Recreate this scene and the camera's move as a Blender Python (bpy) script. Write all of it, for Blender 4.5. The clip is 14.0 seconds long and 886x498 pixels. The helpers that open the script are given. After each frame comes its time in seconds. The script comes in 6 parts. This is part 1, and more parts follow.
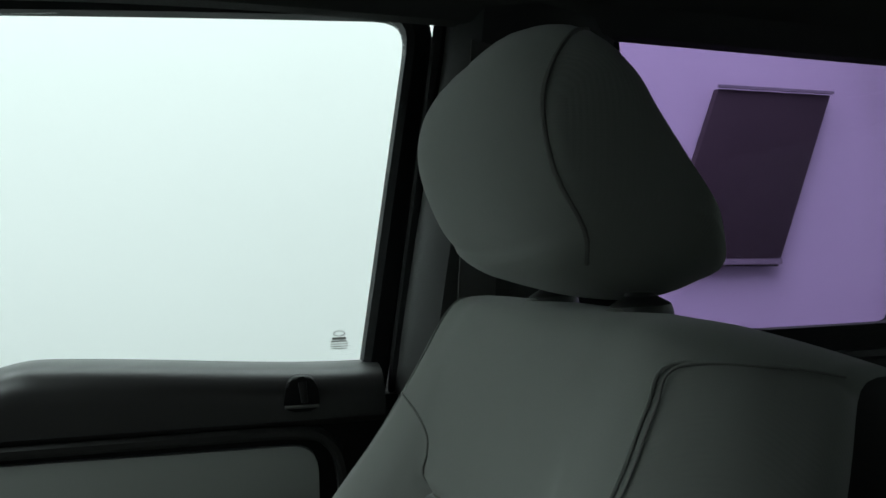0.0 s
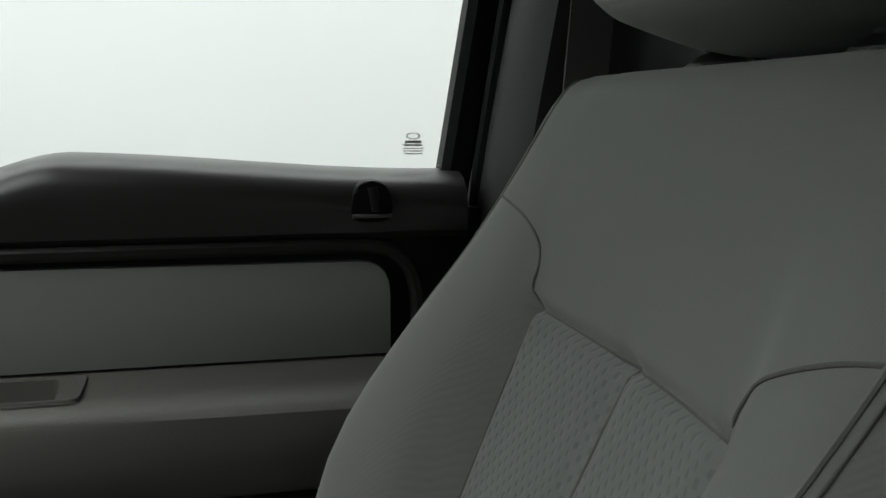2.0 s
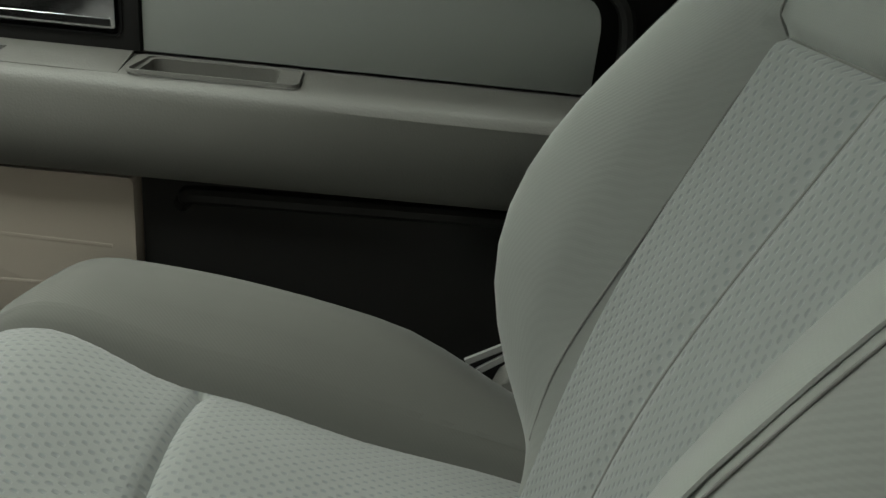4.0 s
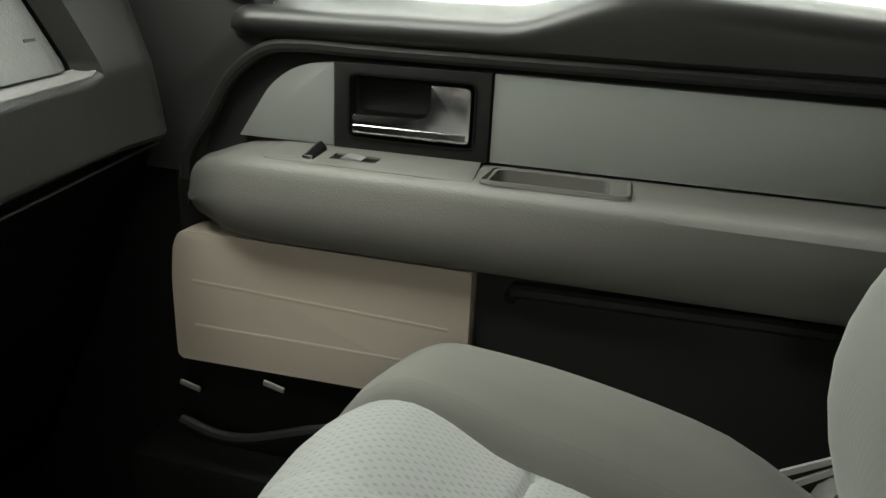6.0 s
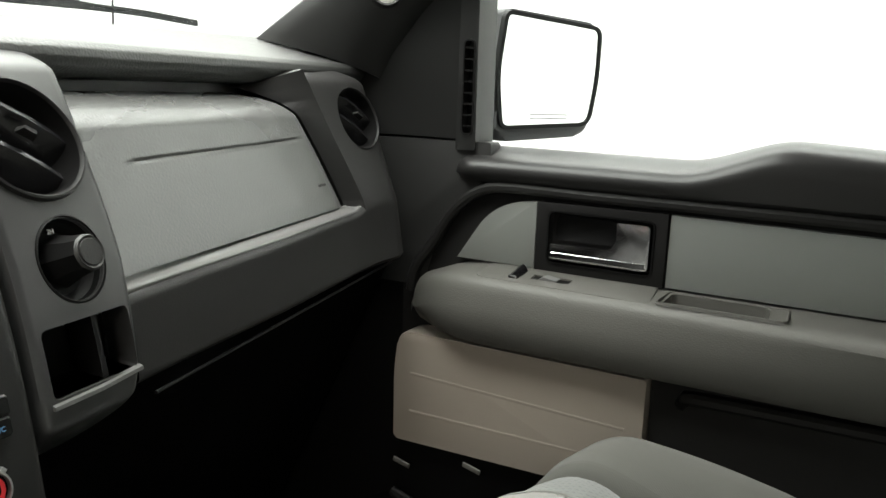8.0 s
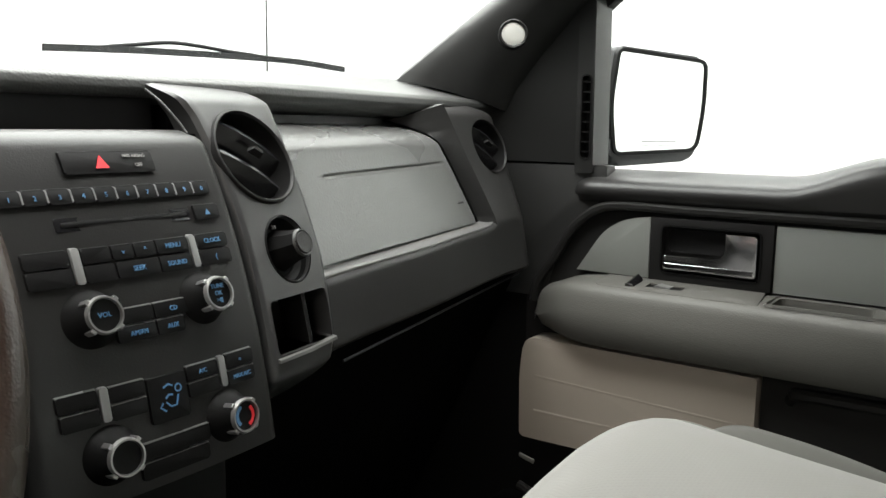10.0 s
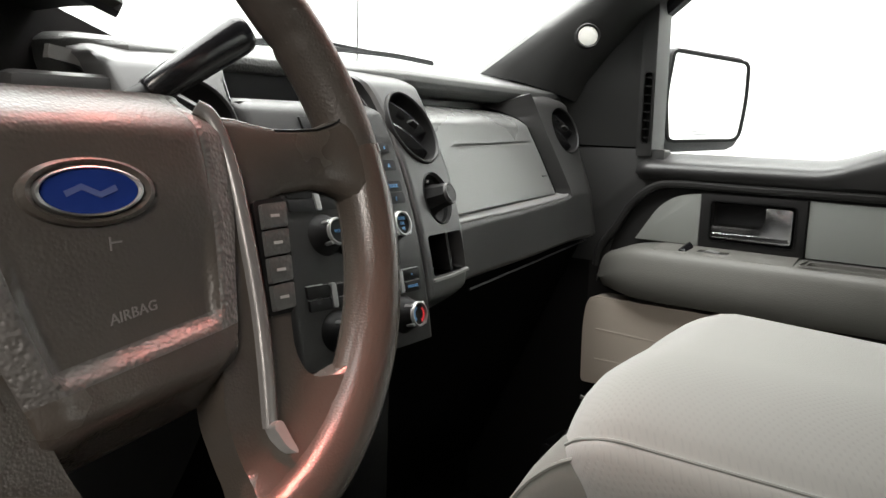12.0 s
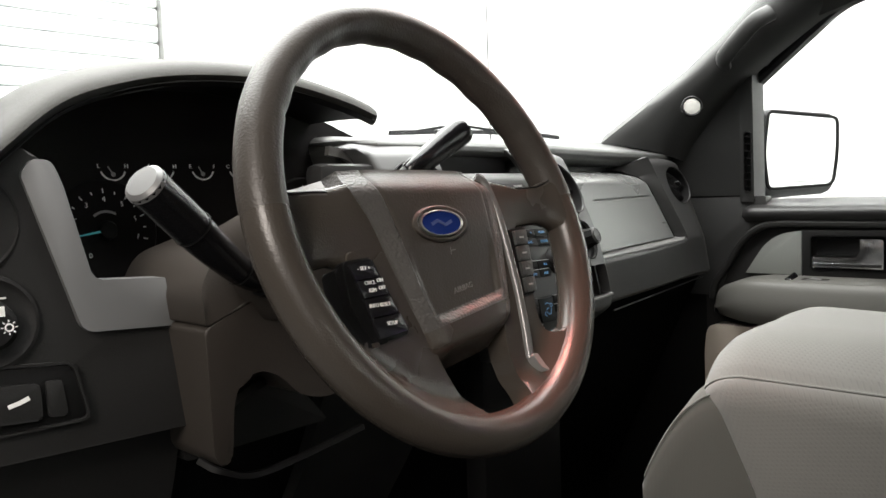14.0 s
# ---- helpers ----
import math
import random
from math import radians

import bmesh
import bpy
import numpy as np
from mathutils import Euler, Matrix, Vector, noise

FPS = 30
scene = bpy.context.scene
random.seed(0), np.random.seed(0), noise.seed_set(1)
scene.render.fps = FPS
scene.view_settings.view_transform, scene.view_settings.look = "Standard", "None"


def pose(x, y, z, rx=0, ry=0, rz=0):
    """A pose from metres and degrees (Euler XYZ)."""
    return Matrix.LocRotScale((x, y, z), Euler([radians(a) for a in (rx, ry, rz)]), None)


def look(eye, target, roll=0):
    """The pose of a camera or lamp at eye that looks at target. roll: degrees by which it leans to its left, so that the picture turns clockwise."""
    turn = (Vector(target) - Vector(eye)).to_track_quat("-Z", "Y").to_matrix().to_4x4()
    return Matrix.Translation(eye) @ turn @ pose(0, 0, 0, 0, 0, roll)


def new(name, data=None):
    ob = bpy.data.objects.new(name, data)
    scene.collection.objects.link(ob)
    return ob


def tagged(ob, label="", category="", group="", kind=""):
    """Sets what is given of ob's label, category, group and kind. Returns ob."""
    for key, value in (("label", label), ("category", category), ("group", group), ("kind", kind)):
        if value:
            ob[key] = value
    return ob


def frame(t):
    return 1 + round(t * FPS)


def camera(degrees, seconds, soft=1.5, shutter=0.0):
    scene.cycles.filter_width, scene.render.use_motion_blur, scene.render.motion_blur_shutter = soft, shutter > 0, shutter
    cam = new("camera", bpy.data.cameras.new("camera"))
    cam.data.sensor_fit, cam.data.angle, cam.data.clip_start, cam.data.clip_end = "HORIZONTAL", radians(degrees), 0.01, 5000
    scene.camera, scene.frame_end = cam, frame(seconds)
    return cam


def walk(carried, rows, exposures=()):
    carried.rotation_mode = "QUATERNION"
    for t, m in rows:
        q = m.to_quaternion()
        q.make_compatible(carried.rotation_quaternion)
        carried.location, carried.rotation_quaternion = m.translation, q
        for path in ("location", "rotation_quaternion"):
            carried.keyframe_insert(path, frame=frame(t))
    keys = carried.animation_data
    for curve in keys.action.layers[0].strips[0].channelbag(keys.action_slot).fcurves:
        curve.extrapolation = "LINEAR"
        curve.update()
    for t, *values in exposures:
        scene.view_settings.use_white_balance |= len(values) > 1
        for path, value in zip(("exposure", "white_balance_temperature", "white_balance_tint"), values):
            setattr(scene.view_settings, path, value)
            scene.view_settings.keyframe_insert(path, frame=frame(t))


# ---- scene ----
cam = camera(57.0, 14.0)
PATH = [
    (0, (-0.093, 0.04, 1.079), (1.837, -0.485, 1.097), -1.2),
    (0.5, (-0.009, 0.024, 1.072), (1.936, -0.441, 1.104), -1.6),
    (1, (0.022, 0.036, 1.061), (1.968, -0.422, 1.052), -1.4),
    (1.5, (0.041, 0.04, 1.051), (1.987, -0.392, 0.88), -1.6),
    (2, (0.048, 0.056, 1.022), (1.972, -0.371, 0.68), 0.3),
    (2.5, (0.052, 0.060, 0.996), (1.941, -0.311, 0.444), 3.8),
    (2.7, (0.05, 0.066, 0.991), (1.91, -0.311, 0.347), 4.7),
    (4.8, (0.002, 0.132, 0.945), (1.82, 0.237, 0.12), 6.3),
    (5, (-0.005, 0.142, 0.956), (1.81, 0.307, 0.132), 5.6),
    (5.5, (-0.011, 0.152, 0.976), (1.796, 0.51, 0.196), 3.4),
    (6, (-0.032, 0.163, 0.986), (1.783, 0.69, 0.332), 2.7),
    (6.5, (-0.068, 0.156, 1.009), (1.731, 0.842, 0.467), 1.7),
    (7, (-0.117, 0.14, 1.028), (1.649, 0.945, 0.548), 1.6),
    (7.5, (-0.172, 0.117, 1.031), (1.559, 1.019, 0.595), 1.7),
    (8, (-0.212, 0.121, 1.029), (1.506, 1.067, 0.638), 2.2),
    (8.5, (-0.248, 0.112, 1.022), (1.444, 1.126, 0.687), 2.0),
    (9, (-0.276, 0.098, 1.016), (1.376, 1.191, 0.736), 1.4),
    (9.2, (-0.287, 0.094, 1.014), (1.346, 1.217, 0.746), 1.2),
    (11.3, (-0.491, 0.057, 1.009), (1.092, 1.236, 0.686), 0.7),
    (11.5, (-0.516, 0.054, 1.001), (1.087, 1.202, 0.665), 1.1),
    (12, (-0.592, 0.03, 0.989), (0.979, 1.231, 0.686), 1.9),
    (12.5, (-0.641, -0.003, 0.976), (0.744, 1.421, 0.745), -0.7),
    (13, (-0.699, -0.03, 0.978), (0.595, 1.482, 0.787), -1.8),
    (13.5, (-0.776, -0.065, 0.992), (0.575, 1.397, 0.803), -1.3),
    (14, (-0.881, -0.105, 0.977), (0.539, 1.297, 0.848), -1.8),
]
walk(cam, [(t, look(eye, target, roll)) for t, eye, target, roll in PATH],
     [(0.0, -1.3, 5850, -3), (1.0, -1.5, 6100, 2), (1.6, -1.35, 6250, 4), (2.05, -1.2, 6300, 9), (2.5, -0.4, 6350, 2), (2.8, -0.35, 6300, 0), (5.0, -0.1, 6700, 1), (5.5, 0.05, 6700, 2), (6.0, 0.15, 6700, 3), (6.5, 0.12, 6650, 4), (7.5, 0.0, 6600, 6),
      (9.0, -0.1, 6500, 9), (11.3, 0.15, 6500, 11), (12.5, 0.3, 6500, 12), (13.0, 0.32, 6500, 12), (14.0, 0.08, 6500, 12)])

# ---- world and light ----
world = bpy.data.worlds.new("bright_hall")
scene.world = world
world.use_nodes = True
bg = world.node_tree.nodes["Background"]
bg.inputs["Color"].default_value = (0.95, 1.0, 0.985, 1)
bg.inputs["Strength"].default_value = 0.11
soft = new("ceiling_softbox", bpy.data.lights.new("ceiling_softbox", "AREA"))
soft.data.shape, soft.data.size, soft.data.size_y, soft.data.energy, soft.data.color = "RECTANGLE", 6.5, 9.0, 1950, (1.0, 0.99, 0.96)
soft.matrix_world = pose(1.0, 1.2, 4.6)
# Unseen red fill, added to put red glints on the steering wheel.
red = new("overhead_lamp", bpy.data.lights.new("overhead_lamp", "AREA"))
red.data.shape, red.data.size, red.data.size_y, red.data.energy, red.data.color = "RECTANGLE", 0.12, 0.07, 0.43, (1.0, 0.20, 0.13)
red.data.spread = radians(42)
# Unseen warm fill, added for the light through the driver's door opening.
side = new("side_softbox", bpy.data.lights.new("side_softbox", "AREA"))
side.data.shape, side.data.size, side.data.size_y, side.data.energy, side.data.color = "RECTANGLE", 0.9, 0.9, 5.5, (1.0, 0.92, 0.83)
side.data.spread = radians(60)
side.matrix_world = look((-2.3, -0.6, 2.1), (-0.48, 0.36, 0.95))
red.matrix_world = look((-0.20, 0.50, 1.385), (-0.31, 0.36, 0.94))

# ---- materials ----


def material(name, colour, rough=0.6, metal=0.0, vary=0.12, grain=900.0, bump=0.15, spots=6.0, sheen=0.0, spec=0.5, coat=0.0):
    """Surface with a fine grain and slow changes of colour and gloss, by the object's own metres."""
    m = bpy.data.materials.new(name)
    m.use_nodes = True
    nt = m.node_tree
    b = nt.nodes["Principled BSDF"]
    co = nt.nodes.new("ShaderNodeTexCoord")
    slow = nt.nodes.new("ShaderNodeTexNoise")
    slow.inputs["Scale"].default_value, slow.inputs["Detail"].default_value = spots, 5
    fine = nt.nodes.new("ShaderNodeTexNoise")
    fine.inputs["Scale"].default_value, fine.inputs["Detail"].default_value = grain, 2
    for n in (slow, fine):
        nt.links.new(co.outputs["Object"], n.inputs["Vector"])
    ramp = nt.nodes.new("ShaderNodeMix")
    ramp.data_type = "RGBA"
    ramp.inputs["A"].default_value = (*[c * (1 - vary) for c in colour], 1)
    ramp.inputs["B"].default_value = (*[min(1, c * (1 + vary)) for c in colour], 1)
    nt.links.new(slow.outputs["Fac"], ramp.inputs["Factor"])
    nt.links.new(ramp.outputs["Result"], b.inputs["Base Color"])
    gloss = nt.nodes.new("ShaderNodeMapRange")
    gloss.inputs["To Min"].default_value, gloss.inputs["To Max"].default_value = rough * 0.88, min(1, rough * 1.12)
    nt.links.new(slow.outputs["Fac"], gloss.inputs["Value"])
    nt.links.new(gloss.outputs["Result"], b.inputs["Roughness"])
    b.inputs["Metallic"].default_value = metal
    b.inputs["Specular IOR Level"].default_value = spec
    b.inputs["Sheen Weight"].default_value = sheen
    b.inputs["Coat Weight"].default_value = coat
    if bump > 0:
        bp = nt.nodes.new("ShaderNodeBump")
        bp.inputs["Strength"].default_value, bp.inputs["Distance"].default_value = bump, 0.001
        nt.links.new(fine.outputs["Fac"], bp.inputs["Height"])
        nt.links.new(bp.outputs["Normal"], b.inputs["Normal"])
    return m


def leather_grain(m, scale=420.0, strength=0.6):
    """Pebbled moulded grain in place of the plain one."""
    nt = m.node_tree
    bp = next(n for n in nt.nodes if n.bl_idname == "ShaderNodeBump")
    co = next(n for n in nt.nodes if n.bl_idname == "ShaderNodeTexCoord")
    cells = nt.nodes.new("ShaderNodeTexVoronoi")
    cells.feature = "SMOOTH_F1"
    cells.inputs["Scale"].default_value = scale
    nt.links.new(co.outputs["Object"], cells.inputs["Vector"])
    nt.links.new(cells.outputs["Distance"], bp.inputs["Height"])
    bp.inputs["Strength"].default_value, bp.inputs["Distance"].default_value = strength, 0.0012
    return m


def woven(m, scale, dots, strength=0.8, axes=("X", "Z"), stain=0.5, tilt=0.0):
    """Woven relief: rows of small dimples (dots) or fine ribs."""
    nt = m.node_tree
    b = nt.nodes["Principled BSDF"]
    bp = next(n for n in nt.nodes if n.bl_idname == "ShaderNodeBump")
    co = next(n for n in nt.nodes if n.bl_idname == "ShaderNodeTexCoord")
    ramp = next(n for n in nt.nodes if n.bl_idname == "ShaderNodeMix")
    sep = nt.nodes.new("ShaderNodeSeparateXYZ")
    nt.links.new(co.outputs["Object"], sep.inputs["Vector"])

    def wave(axis, k, shift=0.0):
        mul = nt.nodes.new("ShaderNodeMath")
        mul.operation = "MULTIPLY_ADD"
        mul.inputs[1].default_value, mul.inputs[2].default_value = k, shift
        nt.links.new(sep.outputs[axis], mul.inputs[0])
        s = nt.nodes.new("ShaderNodeMath")
        s.operation = "SINE"
        nt.links.new(mul.outputs[0], s.inputs[0])
        return s.outputs[0]

    def join(op, a, c):
        n = nt.nodes.new("ShaderNodeMath")
        n.operation = op
        for i, v in enumerate((a, c)):
            if isinstance(v, float):
                n.inputs[i].default_value = v
            else:
                nt.links.new(v, n.inputs[i])
        return n.outputs[0]

    k = 2 * math.pi * scale
    if dots:
        if tilt:
            turn = nt.nodes.new("ShaderNodeVectorRotate")
            turn.inputs["Axis"].default_value, turn.inputs["Angle"].default_value = (1.0, -1.0, 0.0), tilt
            nt.links.new(co.outputs["Object"], turn.inputs["Vector"])
            nt.links.new(turn.outputs["Vector"], sep.inputs["Vector"])
        h = join("MULTIPLY", wave(axes[0], k), wave(axes[1], k * 0.8))
        h = join("POWER", join("MAXIMUM", join("SUBTRACT", h, 0.25), 0.0), 0.7)
        h = join("MULTIPLY", h, -1.0)
        dark = join("MULTIPLY", h, -stain)
        hue = nt.nodes.new("ShaderNodeMix")
        hue.data_type = "RGBA"
        hue.inputs["B"].default_value = (0.07, 0.085, 0.10, 1)
        nt.links.new(ramp.outputs["Result"], hue.inputs["A"])
        nt.links.new(dark, hue.inputs["Factor"])
        nt.links.new(hue.outputs["Result"], b.inputs["Base Color"])
    else:
        slant = nt.nodes.new("ShaderNodeVectorRotate")
        slant.inputs["Axis"].default_value, slant.inputs["Angle"].default_value = (0.0, 0.0, 1.0), 0.5
        nt.links.new(co.outputs["Object"], slant.inputs["Vector"])
        nt.links.new(slant.outputs["Vector"], sep.inputs["Vector"])
        h = join("ADD", wave(axes[0], k), join("MULTIPLY", wave(axes[1], k * 0.9), 0.25))
    nt.links.new(h, bp.inputs["Height"])
    bp.inputs["Strength"].default_value, bp.inputs["Distance"].default_value = strength, 0.0012
    return m


def pane(name, colour, clear=0.92):
    """Clear sheet glass: lets the light through with a tint, and mirrors a little."""
    m = bpy.data.materials.new(name)
    m.use_nodes = True
    nt = m.node_tree
    nt.nodes.remove(nt.nodes["Principled BSDF"])
    t = nt.nodes.new("ShaderNodeBsdfTransparent")
    t.inputs["Color"].default_value = (*colour, 1)
    g = nt.nodes.new("ShaderNodeBsdfGlossy")
    g.inputs["Roughness"].default_value = 0.02
    fr = nt.nodes.new("ShaderNodeFresnel")
    fr.inputs["IOR"].default_value = 1.45
    less = nt.nodes.new("ShaderNodeMath")
    less.operation = "MULTIPLY"
    less.inputs[1].default_value = 1.0 - clear + 0.1
    mix = nt.nodes.new("ShaderNodeMixShader")
    nt.links.new(fr.outputs["Fac"], less.inputs[0])
    nt.links.new(less.outputs[0], mix.inputs["Fac"])
    nt.links.new(t.outputs["BSDF"], mix.inputs[1])
    nt.links.new(g.outputs["BSDF"], mix.inputs[2])
    nt.links.new(mix.outputs["Shader"], nt.nodes["Material Output"].inputs["Surface"])
    return m


def glow(name, colour, strength):
    m = bpy.data.materials.new(name)
    m.use_nodes = True
    b = m.node_tree.nodes["Principled BSDF"]
    b.inputs["Base Color"].default_value = (*colour, 1)
    b.inputs["Emission Color"].default_value = (*colour, 1)
    b.inputs["Emission Strength"].default_value = strength
    return m


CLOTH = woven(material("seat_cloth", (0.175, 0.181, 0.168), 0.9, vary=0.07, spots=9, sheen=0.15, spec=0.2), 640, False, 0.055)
# Darker copy of the seat cloth: the cushions' shade is in its colour.
SHADED_CLOTH = woven(material("cushion_side_cloth", (0.098, 0.099, 0.089), 0.9, vary=0.08, spots=9, sheen=0.15, spec=0.2), 560, False, 0.035)
INSERT = woven(material("seat_insert_cloth", (0.172, 0.180, 0.173), 0.92, vary=0.08, spots=9, sheen=0.15, spec=0.2), 116, True, 0.6, stain=0.42)
INSERT_FLAT = woven(material("cushion_insert_cloth", (0.185, 0.193, 0.184), 0.92, vary=0.08, spots=9, sheen=0.15, spec=0.2), 116, True, 0.6, ("X", "Y"), 0.45)
ARM_CLOTH = woven(material("armrest_cloth", (0.205, 0.205, 0.192), 0.9, vary=0.06, spots=9, sheen=0.15, spec=0.2), 270, True, 0.14, ("X", "Y"), 0.07, 0.6)
STITCH = material("pale_stitching", (0.26, 0.26, 0.24), 0.9, bump=0)
THREAD = material("stitching", (0.12, 0.12, 0.11), 0.9, bump=0)
DARK = leather_grain(material("charcoal_plastic", (0.013, 0.0128, 0.0125), 0.48, vary=0.15, spec=0.25), 900, 0.15)
DASH = leather_grain(material("dark_grey_dash_plastic", (0.020, 0.0198, 0.0192), 0.38, vary=0.12, spec=0.28), 900, 0.12)
DASH_TOP = leather_grain(material("dash_top_plastic", (0.046, 0.048, 0.0455), 0.40, vary=0.1, spec=0.6), 450, 0.35)
HOOD = leather_grain(material("hood_plastic", (0.034, 0.0335, 0.029), 0.58, vary=0.1, spec=0.35), 700, 0.25)
SILL = leather_grain(material("glossy_sill_plastic", (0.024, 0.0238, 0.023), 0.36, vary=0.03, spec=0.55), 900, 0.01)
GLOVE = leather_grain(material("grained_grey_glove_panel", (0.100, 0.103, 0.099), 0.28, vary=0.08, spec=0.65), 420, 0.2)
GREY = leather_grain(material("grey_door_plastic", (0.126, 0.125, 0.113), 0.5, vary=0.08, spec=0.38), 600, 0.2)
DOOR_CLOTH = material("light_grey_door_insert", (0.25, 0.262, 0.246), 0.85, vary=0.06, grain=1500, bump=0.35, sheen=0.1)
POCKET = material("pale_map_pocket_plastic", (0.405, 0.362, 0.305), 0.6, vary=0.05, bump=0.1)
BLACK = material("black_plastic", (0.006, 0.006, 0.006), 0.5, bump=0.1, spec=0.15)
GLOSSY_BLACK = material("glossy_black_plastic", (0.010, 0.010, 0.011), 0.22, bump=0.0)
RUBBER = material("window_rubber", (0.010, 0.010, 0.011), 0.6, bump=0.1, spec=0.2)
CARPET = material("black_carpet", (0.006, 0.006, 0.006), 0.98, grain=600, bump=0.9, spec=0.03)
LINING = material("grey_headliner", (0.05, 0.05, 0.048), 0.95, grain=1200, bump=0.5, spec=0.1)
TRIM = leather_grain(material("pillar_plastic", (0.030, 0.0305, 0.0295), 0.45, vary=0.1, spec=0.42), 800, 0.12)
SILVER = material("satin_silver_paint", (0.24, 0.243, 0.238), 0.40, metal=0.35, vary=0.04, bump=0.05)
PALE_TRIM = material("satin_pale_grey_trim", (0.17, 0.172, 0.17), 0.42, metal=0.3, vary=0.05, bump=0.05)
TRIM_GREY = material("satin_grey_strip", (0.20, 0.20, 0.196), 0.28, metal=0.4, vary=0.05, bump=0.05)
POD = material("satin_dark_pod_paint", (0.048, 0.0485, 0.048), 0.34, metal=0.25, vary=0.06, bump=0.05)
CHROME = material("chrome", (0.88, 0.88, 0.89), 0.17, metal=1.0, vary=0.02, bump=0.0)
ACCENT = material("satin_dark_strip", (0.16, 0.155, 0.15), 0.25, metal=0.3, vary=0.05, bump=0.05)
WHEEL = leather_grain(material("wheel_plastic", (0.056, 0.048, 0.040), 0.27, vary=0.1), 800, 0.15)
WHEEL_GRAIN = leather_grain(material("grained_wheel_grip", (0.053, 0.046, 0.039), 0.39, vary=0.1, spec=0.42), 560, 0.24)
PAD_STRIP = leather_grain(material("coarse_grained_strip", (0.076, 0.072, 0.067), 0.42, vary=0.1), 460, 0.7)
BADGE = material("blue_badge_enamel", (0.012, 0.03, 0.16), 0.18, vary=0.1, bump=0, coat=0.6)
MARK = material("white_print", (0.75, 0.75, 0.73), 0.6, bump=0)
STAMP = material("pale_stamp_print", (0.55, 0.55, 0.54), 0.7, bump=0)
GREY_MARK = material("grey_print", (0.30, 0.30, 0.29), 0.6, bump=0)
BLUE_MARK = glow("lit_blue_print", (0.08, 0.20, 0.36), 0.085)
RED_MARK = glow("lit_red_print", (0.75, 0.03, 0.04), 0.1)
TEAL = glow("lit_teal_needle", (0.04, 0.26, 0.27), 0.25)
GAUGE = material("gauge_face", (0.006, 0.0052, 0.005), 0.6, bump=0, spec=0.1)
TWEETER = material("pale_speaker_cloth", (0.62, 0.62, 0.58), 0.8, grain=2500, bump=0.6)
GLASS = pane("clear_glass", (0.97, 0.99, 0.98))
TINTED = pane("privacy_glass", (0.58, 0.47, 0.70))
MIRROR_SHELL = material("mirror_housing_plastic", (0.055, 0.056, 0.058), 0.5, vary=0.08, bump=0.1)
MIRROR = material("mirror_glass", (0.92, 0.93, 0.93), 0.015, metal=1.0, vary=0.0, bump=0.0)
COLUMN = leather_grain(material("brown_grey_column_plastic", (0.034, 0.0290, 0.0245), 0.46, vary=0.1, spec=0.4), 800, 0.12)
SHELL = material("dark_body_paint", (0.03, 0.03, 0.033), 0.35, vary=0.1, bump=0, coat=0.5)
STACK = leather_grain(material("black_stack_plastic", (0.019, 0.019, 0.0184), 0.36, vary=0.12, spec=0.34), 900, 0.1)
BELT = material("seat_belt_webbing", (0.10, 0.098, 0.092), 0.85, grain=1400, bump=0.7)
WALL = material("white_wall_paint", (0.82, 0.83, 0.82), 0.8, vary=0.03, grain=60, bump=0.2, spots=0.7)
CONCRETE = material("dark_concrete", (0.06, 0.06, 0.058), 0.7, vary=0.15, grain=120, bump=0.3, spots=1.2)
SHUTTER = material("white_shutter_slats", (0.78, 0.80, 0.80), 0.5, vary=0.03, bump=0.05)
BOARD = material("dark_board", (0.05, 0.042, 0.036), 0.7, vary=0.2)
METAL = material("bare_steel", (0.45, 0.45, 0.44), 0.35, metal=0.9)

# ---- mesh helpers ----


def thing(name, at, label, category, group="", kind=""):
    e = new(name)
    e.empty_display_size = 0.05
    e.location = at
    return tagged(e, label, category, group, kind)


def origin(ob):
    p = Vector(ob.location)
    return p + origin(ob.parent) if ob.parent else p


def part(name, bm, mat, parent=None, label="", smooth=35):
    """Links a bmesh, in the world's metres, as one mesh under its thing or part."""
    bmesh.ops.recalc_face_normals(bm, faces=bm.faces)
    base = origin(parent) if parent else Vector((0, 0, 0))
    bmesh.ops.translate(bm, verts=bm.verts, vec=-base)
    me = bpy.data.meshes.new(name)
    bm.to_mesh(me)
    bm.free()
    me.materials.append(mat)
    if smooth:
        me.polygons.foreach_set("use_smooth", [True] * len(me.polygons))
        me.set_sharp_from_angle(angle=radians(smooth))
    ob = new(name, me)
    ob.parent = parent
    return tagged(ob, label)


def whole(name, bm, mat, label, category, group="", kind="", smooth=35):
    """A thing of one mesh."""
    return tagged(part(name, bm, mat, None, label, smooth), label, category, group, kind)


def fillet(pts, r, n=5):
    """The polygon with its corners rounded; r is one radius or one for each corner."""
    out, k = [], len(pts)
    for i, p in enumerate(pts):
        ri = r[i] if isinstance(r, (list, tuple)) else r
        p, a, b = Vector(p), Vector(pts[i - 1]), Vector(pts[(i + 1) % k])
        da, db = (a - p), (b - p)
        ri = min(ri, da.length * 0.48, db.length * 0.48)
        if ri < 1e-5:
            out.append(tuple(p))
            continue
        s, e = p + da.normalized() * ri, p + db.normalized() * ri
        for j in range(n + 1):
            t = j / n
            out.append(tuple(s * (1 - t) ** 2 + p * 2 * t * (1 - t) + e * t * t))
    return out


